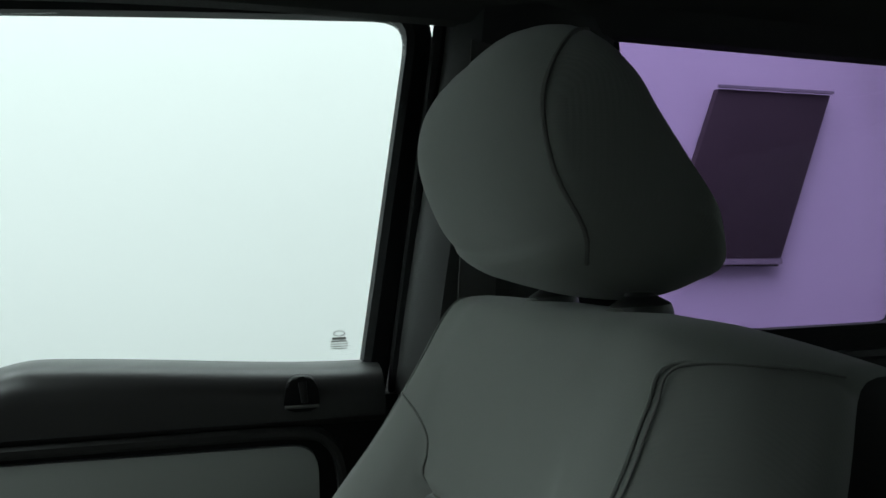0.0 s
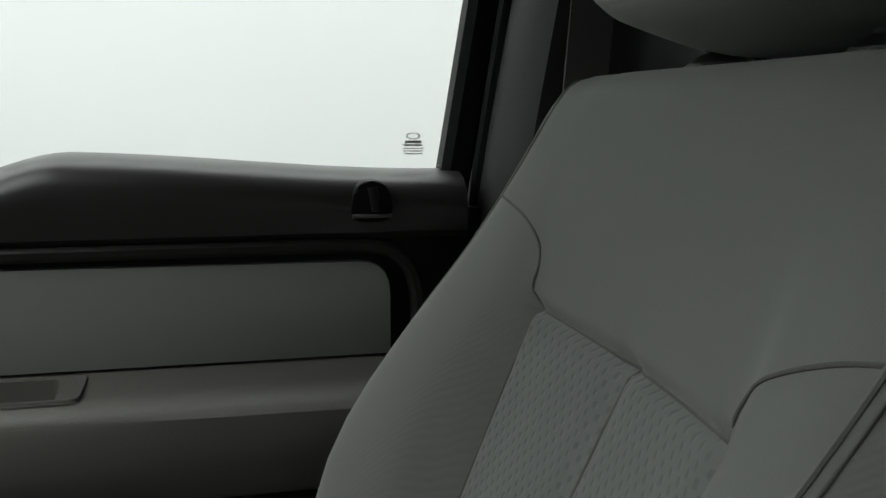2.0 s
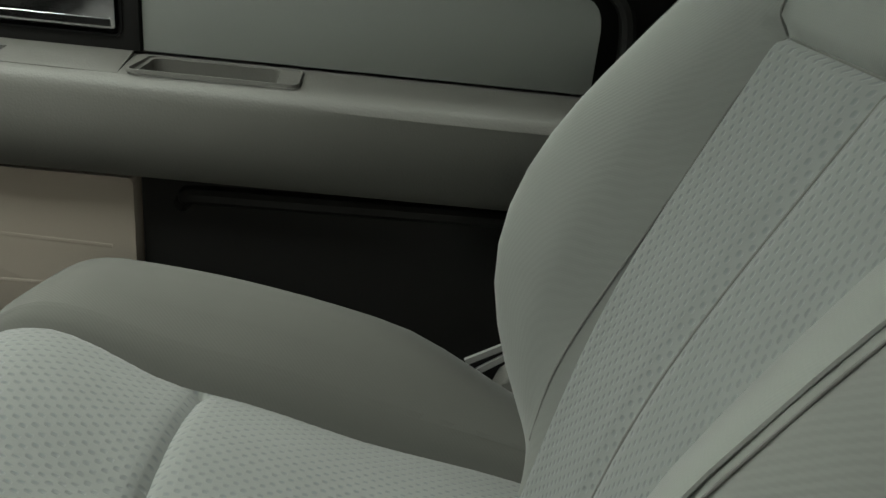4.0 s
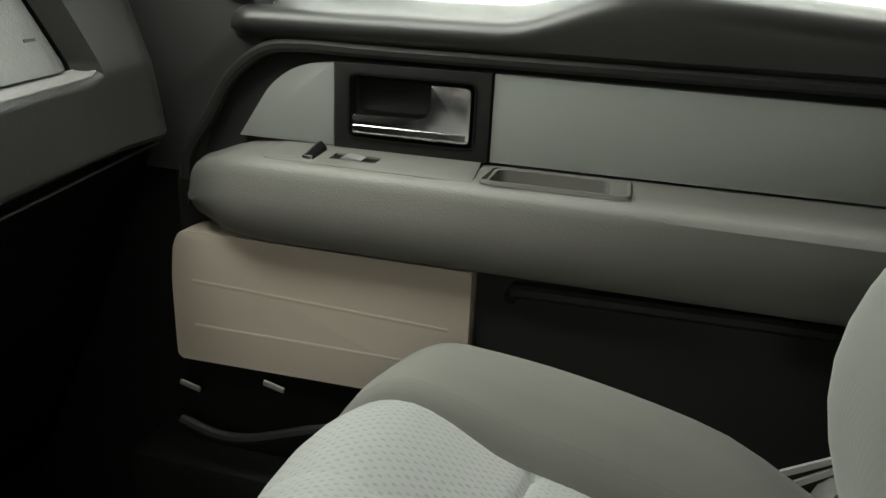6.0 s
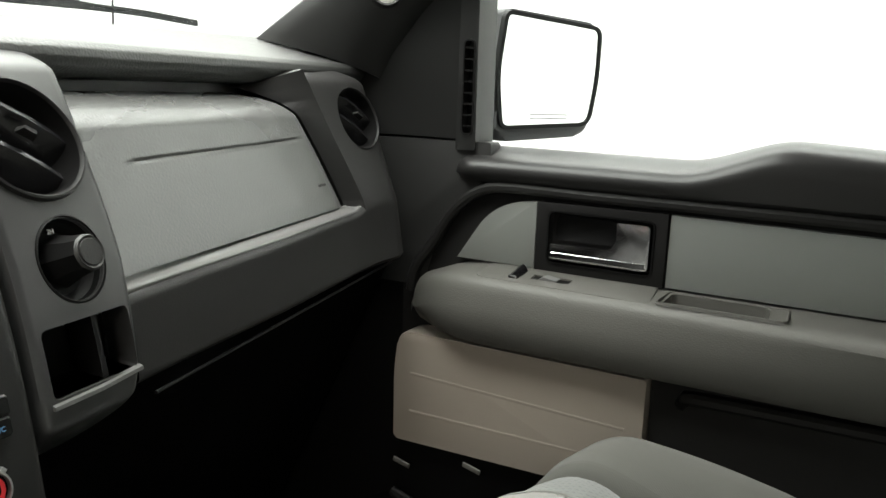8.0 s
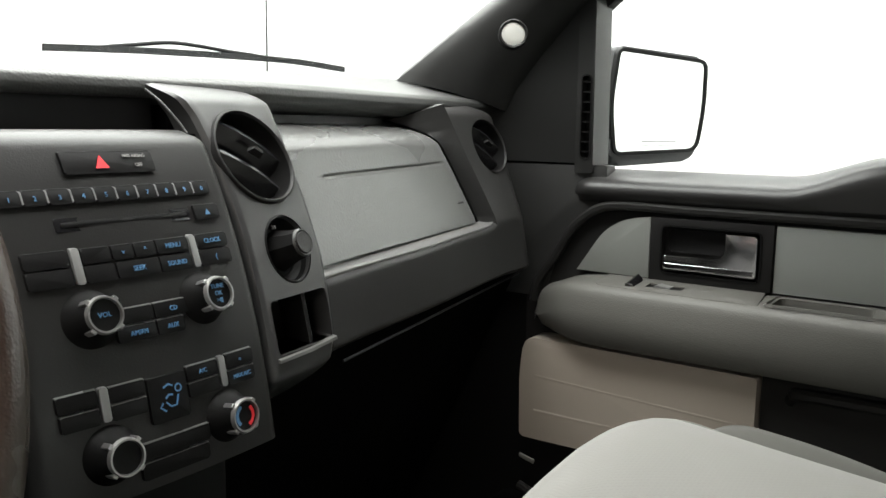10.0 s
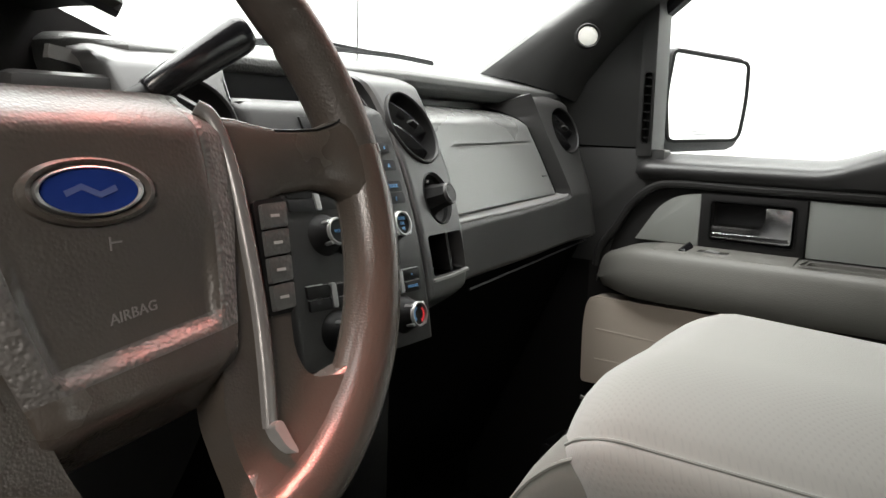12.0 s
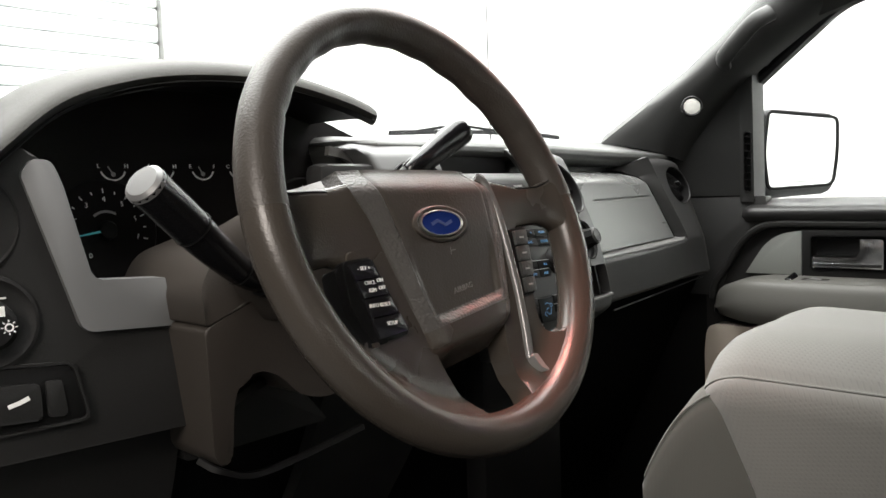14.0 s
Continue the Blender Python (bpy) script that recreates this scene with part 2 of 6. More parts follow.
def prism(outline, axis, lo, hi, bevel=0.0, seg=2):
    """The outline pushed from lo to hi along an axis. Outline: (y, z) for x, (x, z) for y, (x, y) for z."""
    bm = bmesh.new()
    at = {"x": lambda a, b, c: (c, a, b), "y": lambda a, b, c: (a, c, b), "z": lambda a, b, c: (a, b, c)}[axis]
    low = [bm.verts.new(at(a, b, lo)) for a, b in outline]
    high = [bm.verts.new(at(a, b, hi)) for a, b in outline]
    faces = [bm.faces.new(low), bm.faces.new(high)]
    n = len(outline)
    for i in range(n):
        bm.faces.new((low[i], low[(i + 1) % n], high[(i + 1) % n], high[i]))
    if bevel > 0:
        edges = list({e for f in faces for e in f.edges})
        bmesh.ops.bevel(bm, geom=edges, offset=bevel, segments=seg, affect="EDGES", profile=0.5, clamp_overlap=True)
    return bm


def box(lo, hi, bevel=0.0, seg=2):
    bm = prism([(lo[0], lo[1]), (hi[0], lo[1]), (hi[0], hi[1]), (lo[0], hi[1])], "z", lo[2], hi[2])
    if bevel > 0:
        bmesh.ops.bevel(bm, geom=bm.edges[:], offset=bevel, segments=seg, affect="EDGES", profile=0.5, clamp_overlap=True)
    return bm


def loft(rings, caps=True, closed=True):
    """Skin over rings of points, each with as many points as the others."""
    bm = bmesh.new()
    vs = [[bm.verts.new(p) for p in ring] for ring in rings]
    m = len(vs[0])
    for a, b in zip(vs, vs[1:]):
        for i in range(m if closed else m - 1):
            j = (i + 1) % m
            bm.faces.new((a[i], a[j], b[j], b[i]))
    if caps and closed:
        bm.faces.new(vs[0])
        bm.faces.new(vs[-1])
    return bm


def shell(fn, nu, nv, back):
    """A curved sheet fn(u, v), u and v from 0 to 1, with thickness towards the vector back."""
    bm = bmesh.new()
    back = Vector(back)
    top = [[bm.verts.new(fn(i / nu, j / nv)) for j in range(nv + 1)] for i in range(nu + 1)]
    low = [[bm.verts.new(v.co + back) for v in row] for row in top]
    for i in range(nu):
        for j in range(nv):
            bm.faces.new((top[i][j], top[i + 1][j], top[i + 1][j + 1], top[i][j + 1]))
            bm.faces.new((low[i][j], low[i][j + 1], low[i + 1][j + 1], low[i + 1][j]))
    for i in range(nu):
        bm.faces.new((top[i][0], low[i][0], low[i + 1][0], top[i + 1][0]))
        bm.faces.new((top[i][nv], top[i + 1][nv], low[i + 1][nv], low[i][nv]))
    for j in range(nv):
        bm.faces.new((top[0][j], top[0][j + 1], low[0][j + 1], low[0][j]))
        bm.faces.new((top[nu][j], low[nu][j], low[nu][j + 1], top[nu][j + 1]))
    return bm


def sweep(path, profile, up, closed=False):
    """A profile of (across, along up) carried along a path."""
    path, up = [Vector(p) for p in path], Vector(up).normalized()
    rings, n = [], len(path)
    for i, p in enumerate(path):
        a = path[i - 1] if (i > 0 or closed) else p
        b = path[(i + 1) % n] if (i < n - 1 or closed) else p
        t = (b - a).normalized()
        side = t.cross(up).normalized()
        rise = side.cross(t).normalized()
        rings.append([p + side * s + rise * h for s, h in profile])
    if closed:
        bm = loft(rings + [rings[0]], caps=False)
        bmesh.ops.remove_doubles(bm, verts=bm.verts, dist=1e-6)
        return bm
    return loft(rings)


def circle(r, n=10, squash=1.0):
    return [(r * math.cos(2 * math.pi * i / n), squash * r * math.sin(2 * math.pi * i / n)) for i in range(n)]


def rod(a, b, r, r2=None, n=12):
    a, b = Vector(a), Vector(b)
    up = Vector((0, 0, 1)) if abs((b - a).normalized().z) < 0.9 else Vector((1, 0, 0))
    t = (b - a).normalized()
    s = t.cross(up).normalized()
    w = s.cross(t)
    ring = lambda p, q: [p + s * x + w * y for x, y in circle(q, n)]
    return loft([ring(a, r), ring(b, r2 if r2 is not None else r)])


def spin(profile, centre, axis, n=40):
    """A profile of (radius, along the axis) turned round it."""
    centre, axis = Vector(centre), Vector(axis).normalized()
    s = axis.cross(Vector((0, 0, 1)) if abs(axis.z) < 0.9 else Vector((1, 0, 0))).normalized()
    w = axis.cross(s)
    rings = []
    for i in range(n):
        a = 2 * math.pi * i / n
        d = s * math.cos(a) + w * math.sin(a)
        rings.append([centre + d * max(r, 1e-5) + axis * h for r, h in profile])
    bm = loft(rings + [rings[0]], caps=False, closed=False)
    bmesh.ops.remove_doubles(bm, verts=bm.verts, dist=2e-5)
    return bm


def smooth_path(pts, n=8):
    """Catmull-Rom through the points."""
    p = [Vector(q) for q in pts]
    p = [p[0] * 2 - p[1], *p, p[-1] * 2 - p[-2]]
    out = []
    for i in range(1, len(p) - 2):
        for j in range(n):
            t = j / n
            a, b, c, d = p[i - 1], p[i], p[i + 1], p[i + 2]
            out.append(0.5 * (2 * b + (c - a) * t + (2 * a - 5 * b + 4 * c - d) * t * t + (3 * b - 3 * c + d - a) * t ** 3))
    return [*out, p[-2]]


def between(x, table):
    """Straight lines through (x, value) pairs."""
    t = sorted(table)
    return float(np.interp(x, [a for a, _ in t], [b for _, b in t]))


def ease(x, a, b):
    t = min(1, max(0, (x - a) / (b - a)))
    return t * t * (3 - 2 * t)


def lettering(words, size, place, thick=0.0004):
    """Words as a bmesh in the built-in font, centred, its own x and y taken through place(x, y, z)."""
    cu = bpy.data.curves.new("words", "FONT")
    cu.body, cu.size, cu.extrude, cu.resolution_u = words, size, thick, 2
    cu.align_x, cu.align_y = "CENTER", "CENTER"
    ob = bpy.data.objects.new("words", cu)
    me = bpy.data.meshes.new_from_object(ob)
    bm = bmesh.new()
    bm.from_mesh(me)
    bpy.data.objects.remove(ob)
    bpy.data.curves.remove(cu)
    bpy.data.meshes.remove(me)
    for v in bm.verts:
        v.co = place(*v.co)
    return bm


def mapped(bm, place):
    for v in bm.verts:
        v.co = place(*v.co)
    return bm


def carve(ob, cutter_bm):
    """Cuts a hollow into a mesh object."""
    cut = new("cutter", bpy.data.meshes.new("cutter"))
    bmesh.ops.recalc_face_normals(cutter_bm, faces=cutter_bm.faces)
    bmesh.ops.translate(cutter_bm, verts=cutter_bm.verts, vec=-origin(ob))
    cutter_bm.to_mesh(cut.data)
    cutter_bm.free()
    cut.location = origin(ob)
    md = ob.modifiers.new("cut", "BOOLEAN")
    md.object, md.operation, md.solver = cut, "DIFFERENCE", "EXACT"
    bpy.context.view_layer.update()
    me = bpy.data.meshes.new_from_object(ob.evaluated_get(bpy.context.evaluated_depsgraph_get()))
    ob.modifiers.clear()
    old = ob.data
    ob.data = me
    bpy.data.meshes.remove(old)
    bpy.data.objects.remove(cut)
    me.set_sharp_from_angle(angle=radians(35))
    return ob

# ---- surroundings ----
whole("ground", box((-60, -60, -0.62), (60, 60, -0.5)), CONCRETE, "dark grey concrete floor under the truck", "floor", kind="structure", smooth=0)
whole("wall_east", box((3.4, -14, -0.5), (3.6, 5.9, 5.0)), WALL, "plain white painted wall beside the truck", "wall", kind="structure", smooth=0)

whole("wall_north", box((2.03, 5.7, -0.5), (3.4, 5.9, 5.0)), WALL, "plain white painted wall ahead of the truck", "wall", kind="structure", smooth=0)
whole("wall_south", box((-9, -5.2, -0.5), (3.4, -5.0, 5.0)), WALL, "plain white painted wall behind the truck", "wall", kind="structure", smooth=0)

shutter = thing("roller_shutter", (0, 5.6, -0.5), "white roller shutter with horizontal slats", "shutter")
SHUT = 1.985
for i in range(38):
    z = -0.475 + i * 0.125
    part("slat", box((-3.6, 5.55, z), (SHUT, 5.60, z + 0.117), 0.014, 1), SHUTTER, shutter, smooth=0)
part("guide_rail", box((SHUT, 5.50, -0.5), (SHUT + 0.05, 5.66, 4.2), 0.004, 1), METAL, shutter)

board = thing("wall_board", (3.36, -2.45, 1.4), "dark board with a pale edge, hung askew on the wall", "board")
part("panel", prism([(-2.287, 1.859), (-2.928, 1.847), (-2.599, 0.995), (-1.96, 1.012)], "x", 3.34, 3.385, 0.004), BOARD, board)
part("edge_strip", sweep([(3.335, -2.28, 1.869), (3.335, -2.935, 1.857)], [(-.007, -.012), (.007, -.012), (.007, .004), (-.007, .004)], (1, 0, 0)), GREY_MARK, board, "pale strip along its upper edge")
part("foot_strip", sweep([(3.335, -1.97, 1.03), (3.335, -2.61, 1.02)], [(-.014, -.012), (.014, -.012), (.014, .004), (-.014, .004)], (1, 0, 0)), GREY_MARK, board, "pale strip along its lower edge")

# ---- cab shell ----
whole("cab_floor", box((-0.86, -1.5, 0.16), (0.86, 1.05, 0.20)), CARPET, "black carpeted cab floor", "floor", kind="structure", smooth=0)
whole("roof_lining", shell(lambda u, v: (-0.84 + 1.68 * u, -1.5 + 1.92 * v, 1.435 + 0.02 * math.sin(math.pi * u) - 0.05 * max(0, v - 0.8)), 24, 16, (0, 0, 0.05)), LINING, "grey cloth headliner under the cab roof", "ceiling", kind="structure")
whole("firewall", box((-0.86, 1.0, 0.16), (0.86, 1.05, 1.02)), BLACK, "black firewall behind the dashboard", "wall", kind="structure", smooth=0)
rear_wall = whole("cab_rear_wall", box((-0.86, -1.55, 0.16), (0.86, -1.5, 1.48)), LINING, "dark rear wall of the cab with a wide window", "wall", kind="structure", smooth=0)
carve(rear_wall, prism(fillet([(-0.68, 0.98), (-0.64, 1.38), (0.64, 1.38), (0.68, 0.98)], 0.05), "y", -1.7, -1.4))
whole("rear_window", box((-0.70, -1.53, 0.96), (0.70, -1.525, 1.40)), GLASS, "clear rear window of the cab", "window", kind="structure", smooth=0).visible_shadow = False
whole("cab_side_rear", box((-0.87, -1.5, 0.16), (-0.83, -0.25, 1.48)), LINING, "dark trim of the cab side behind the driver", "wall", kind="structure", smooth=0)
whole("footwell_side", box((0.792, 0.695, 0.16), (0.83, 1.05, 1.06)), BLACK, "black kick panel beside the footwell", "wall", kind="structure", smooth=0)
whole("door_sill", box((0.70, -0.5, 0.20), (0.86, 0.78, 0.40), 0.02), BLACK, "black plastic door sill", "sill", kind="structure")
whole("windshield", shell(lambda u, v: (-0.80 + 1.60 * u, 0.985 - 0.60 * v + 0.10 * (1 - (2 * u - 1) ** 2), 1.085 + 0.345 * v), 24, 8, (0, 0.003, 0.005)), GLASS, "clear laminated windshield", "window", kind="structure").visible_shadow = False

whole("roof_side", prism([(0.62, 1.245), (0.47, 1.362), (0.13, 1.378), (-0.21, 1.385), (-1.5, 1.38), (-1.5, 1.5), (0.40, 1.5), (0.66, 1.30)], "x", 0.835, 0.88), SHELL, "dark painted roof side above the doors", "roof", kind="structure", smooth=0)
roof_rail = smooth_path([(0.775, 0.50, 1.355), (0.765, 0.35, 1.385), (0.76, 0.1, 1.395), (0.76, -0.2, 1.39), (0.76, -0.8, 1.37), (0.76, -1.45, 1.35)], 6)
whole("roof_rail_trim", sweep(roof_rail, [(-.05, -.02), (-.035, .012), (.0, .024), (.035, .02), (.055, -.01), (.05, -.03)], (-1, 0, 0.3)), LINING, "grey trim along the roof rail above the door", "trim", kind="structure")

# pillar between the windshield and the door
ap = [(0.715, 0.955, 1.085, 0.800, 0.775, 1.030), (0.715, 0.893, 1.122, 0.795, 0.760, 1.066), (0.718, 0.819, 1.168, 0.790, 0.715, 1.122),
      (0.722, 0.746, 1.213, 0.788, 0.660, 1.178), (0.730, 0.670, 1.275, 0.786, 0.590, 1.230), (0.745, 0.590, 1.350, 0.785, 0.495, 1.292), (0.75, 0.46, 1.42, 0.785, 0.36, 1.36)]


def pillar_ring(q):
    f, d = Vector(q[:3]), Vector(q[3:])
    out = Vector((0.06, 0.03, 0.02))
    bulge = Vector((-0.030, -0.026, 0.006))
    ring = [f + (d - f) * t + bulge * math.sin(math.pi * t) ** 0.7 for t in [i / 10 for i in range(11)]]
    return ring + [d + out * 0.6, f + out]


pillar = thing("pillar_trim", (0.74, 0.75, 1.1), "dark grey moulded windshield pillar trim", "trim", kind="structure")
part("cover", loft([pillar_ring([a + (b - a) * t for a, b in zip(p, q)]) for p, q in zip(ap, ap[1:]) for t in (0, 0.34, 0.67)] + [pillar_ring(ap[-1])]), TRIM, pillar)
tw_at, tw_ax = Vector((0.694, 0.716, 1.146)), Vector((-0.80, -0.58, 0.15)).normalized()
part("speaker_ring", spin([(0.0165, -0.010), (0.0215, -0.010), (0.0215, 0.002), (0.0195, 0.0035), (0.0170, 0.002)], tw_at, tw_ax), DARK, pillar, "dark ring round a small speaker")
part("speaker_disc", spin([(0, 0.0025), (0.011, 0.0022), (0.0170, 0.0005), (0.0170, -0.006), (0, -0.006)], tw_at, tw_ax), TWEETER, pillar, "pale round tweeter cover")
grab = smooth_path([(0.712, 0.655, 1.225), (0.690, 0.640, 1.240), (0.690, 0.585, 1.292), (0.715, 0.560, 1.312)], 6)
part("grab_handle", sweep(grab, [(1.5 * a, b) for a, b in circle(0.012, 12)], (-1, 0, 0)), TRIM, pillar, "grab handle on the pillar")

# pillar behind the front door, with the belt
whole("pillar_trim_rear", loft([[(0.80, y0, z), (0.765, y0 - 0.008, z), (0.742, y0 - 0.03, z), (0.735, y0 - 0.09, z), (0.742, y0 - 0.16, z), (0.77, y0 - 0.2, z), (0.83, y0 - 0.2, z), (0.83, y0, z)]
      for z, y0 in ((0.3, -0.10), (0.75, -0.125), (0.93, -0.140), (1.0, -0.150), (1.1, -0.167), (1.2, -0.186), (1.3, -0.204), (1.43, -0.220))]),
      TRIM, "dark grey plastic trim of the door pillar", "trim", kind="structure")
whole("seat_belt", sweep(smooth_path([(0.715, -0.235, 1.30), (0.712, -0.222, 1.15), (0.71, -0.213, 1.03), (0.708, -0.205, 0.92), (0.712, -0.2, 0.7), (0.715, -0.19, 0.45)], 5),
      [(-.023, -.0008), (.023, -.0008), (.023, .0008), (-.023, .0008)], (-1, -0.3, 0)), BELT, "dark seat belt webbing hanging beside the passenger seat", "seat belt")

# rear door with privacy glass
rear = thing("rear_door", (0.80, -0.8, 0.3), "dark closed rear door with purple-tinted privacy glass", "car door")
part("lower_panel", box((0.77, -1.5, 0.2), (0.86, -0.34, 0.938), 0.012), DARK, rear)
part("belt_ledge", box((0.782, -1.5, 0.91), (0.82, -0.34, 0.949), 0.010), DASH, rear)
rw = fillet([(-0.431, 0.961), (-0.835, 0.964), (-0.91, 1.359), (-0.404, 1.374)], [0.01, 0.03, 0.02, 0.02])
part("window_seal", sweep([(0.80, y, z) for y, z in rw], [(-.016, -.012), (.016, -.012), (.016, .012), (-.016, .012)], (1, 0, 0), closed=True), RUBBER, rear)
part("glass", prism(rw, "x", 0.808, 0.812), TINTED, rear, "purple-tinted privacy glass").visible_shadow = False
part("frame_front", box((0.79, -0.42, 0.94), (0.85, -0.33, 1.44)), RUBBER, rear)
part("frame_rear", prism([(-1.5, 0.90), (-0.85, 0.90), (-0.925, 1.36), (-0.92, 1.44), (-1.5, 1.44)], "x", 0.79, 0.85), RUBBER, rear)
part("frame_top", prism([(-0.38, 1.378), (-0.93, 1.363), (-0.93, 1.44), (-0.38, 1.44)], "x", 0.79, 0.85), RUBBER, rear)

# ---- passenger door ----


def belt_z(y):
    return 0.951 + 0.031 * ease(y, 0.352, 0.218) - 0.018 * ease(y, 0.25, -0.10)


door = thing("passenger_door", (0.80, 0.25, 0.4), "closed front door with grey armrest, light insert and chrome handle", "car door")
WIN = fillet([(0.662, 0.951), (0.664, 1.185), (0.455, 1.318), (0.13, 1.346), (-0.175, 1.356), (-0.112, 0.966)], [0.003, 0.012, 0.05, 0.2, 0.05, 0.004], 6)
ys = [0.654 - 0.012 * i for i in range(66)]


def cap_ring(y):
    b = belt_z(y)
    f = ease(y, 0.62, 0.66)
    top = b - 0.006 * f
    h = ease(y, 0.352, 0.218)
    g = 0.020 * ease(y, 0.625, 0.655)
    return [(0.84, y, top - 0.006), (0.826, y, top), (0.812, y, top - 0.001), (0.795 + 0.001 * h, y, top - 0.006 + 0.004 * h), (0.778 + 0.003 * h + 0.4 * g, y, top - 0.012 + 0.006 * h), (0.768 + 0.003 * h + 0.8 * g, y, top - 0.018 + 0.004 * h),
            (0.7625 + 0.003 * h + g, y, top - 0.026 + 0.001 * h), (0.762 + 0.001 * h + g, y, top - 0.032 - 0.006 * h), (0.765 + g, y, 0.912), (0.772 + 0.6 * g, y, 0.905), (0.84, y, 0.905)]


part("upper_trim", loft([cap_ring(y) for y in ys]), SILL, door, "dark grey grained window sill trim")
# moulding that runs along under the sill and sweeps down at the front
rib = smooth_path([(0.772, -0.082, 0.79), (0.772, -0.080, 0.855), (0.772, -0.066, 0.886), (0.772, -0.03, 0.898), (0.772, 0.1, 0.899), (0.772, 0.3, 0.899), (0.772, 0.47, 0.899), (0.772, 0.56, 0.900),
                   (0.772, 0.607, 0.893), (0.772, 0.648, 0.862), (0.772, 0.678, 0.815), (0.770, 0.705, 0.775), (0.77, 0.712, 0.74)], 8)
part("moulding", sweep(rib, [(-.007, -.006), (-.006, .004), (-.002, .0075), (.003, .0075), (.007, .003), (.0075, -.006)], (-1, 0, 0)), DASH, door, "rounded moulding round the insert")
part("backing_panel", prism(fillet([(0.73, 0.52), (0.735, 0.93), (-0.16, 0.93), (-0.15, 0.42), (0.70, 0.42)], 0.02), "x", 0.782, 0.84, 0.003), DARK, door)
part("front_panel", prism(fillet([(0.83, 0.955), (0.83, 0.745), (0.70, 0.745), (0.672, 0.835), (0.645, 0.878), (0.605, 0.908), (0.60, 0.93), (0.60, 0.957)], [.004, .01, .02, .02, .02, .01, .004, .004]), "x", 0.7805, 0.81, 0.002), TRIM, door, "smooth panel below the mirror triangle")
part("panel_backer", box((0.795, 0.66, 0.88), (0.825, 0.835, 1.0)), DARK, door)
part("insert_front", prism(fillet([(0.5245, 0.798), (0.5245, 0.8865), (0.565, 0.881), (0.598, 0.860), (0.639, 0.798)], [.001, .001, .03, .03, .001]), "x", 0.770, 0.79, 0.002), DOOR_CLOTH, door, "light grey cloth insert")
part("insert_rear", prism(fillet([(0.3505, 0.798), (0.3505, 0.8875), (-0.055, 0.884), (-0.055, 0.798)], [.001, .001, .028, .003]), "x", 0.770, 0.79, 0.002), DOOR_CLOTH, door, "light grey cloth insert")

bezel = part("handle_bezel", prism([(0.5225, 0.797), (0.5225, 0.8875), (0.3525, 0.8885), (0.3525, 0.797)], "x", 0.7665, 0.79, 0.0015), DARK, door, "charcoal bezel of the door handle")
carve(bezel, prism(fillet([(0.5045, 0.810), (0.5045, 0.876), (0.369, 0.876), (0.369, 0.810)], 0.008), "x", 0.74, 0.786))
part("recess_rim", sweep([(0.7665, y, z) for y, z in fillet([(0.5055, 0.809), (0.5055, 0.877), (0.368, 0.877), (0.368, 0.809)], 0.009)], [(-.0016, -.001), (.0016, -.001), (.0012, .0014), (-.0012, .0014)], (-1, 0, 0), closed=True), BLACK, bezel)
pull = part("handle", prism(fillet([(0.5015, 0.8145), (0.5015, 0.835), (0.424, 0.8355), (0.414, 0.842), (0.4145, 0.8715), (0.3725, 0.8715), (0.3725, 0.8145)], [.004, .004, .006, .006, .002, .005, .005]), "x", 0.764, 0.776, 0.0045, 4), CHROME, bezel, "chrome inner door handle")
part("lower_lip", sweep([(0.765, 0.499, 0.8205), (0.765, 0.376, 0.8205)], [(-.004, 0), (-.003, .003), (.003, .003), (.004, 0), (.003, -.002), (-.003, -.002)], (-1, 0, 0)), CHROME, pull)
part("paddle", prism(fillet([(0.499, 0.838), (0.499, 0.871), (0.418, 0.871), (0.418, 0.838)], 0.006), "x", 0.779, 0.784, 0.002), BLACK, bezel)


def arm_ring(y):
    """Cross-section of the armrest; it narrows to a rounded nose at the front."""
    f = ease(y, 0.56, 0.705)
    tip = max(0, (y - 0.682) / 0.022) ** 2
    inn = 0.688 + 0.052 * f * f + 0.018 * tip
    top, low = 0.795 - 0.028 * f ** 2.2 - 0.014 * tip, 0.700 + 0.006 * f + 0.014 * tip
    e = 0.018 * ease(y, 0.45, 0.02)
    lean = -0.004 + 0.02 * ease(y, 0.2, -0.1)
    return [(0.79, y, top), (0.775, y, top), (inn + 0.020 - e, y, top - 0.0045), (inn + 0.013 - e, y, top - 0.0085), (inn + 0.009 - e, y, top - 0.014), (inn + 0.0065 - 0.8 * e, y, top - 0.022), (inn + 0.002 - 0.5 * e, y, top - 0.042),
            (inn + 0.002 + lean * 0.2, y, (top + low) / 2 - 0.012), (inn + 0.008, y, low + 0.010), (inn + 0.016, y, low + 0.002), (inn + 0.028, y, low), (0.79, y, low + 0.004)]


def slope_plate(ob):
    """Lays the plate on the armrest's slope."""
    for v in ob.data.vertices:
        x = v.co.x + origin(ob).x
        v.co.z -= 0.0065 * max(0, (0.768 - x) / 0.06) ** 1.3


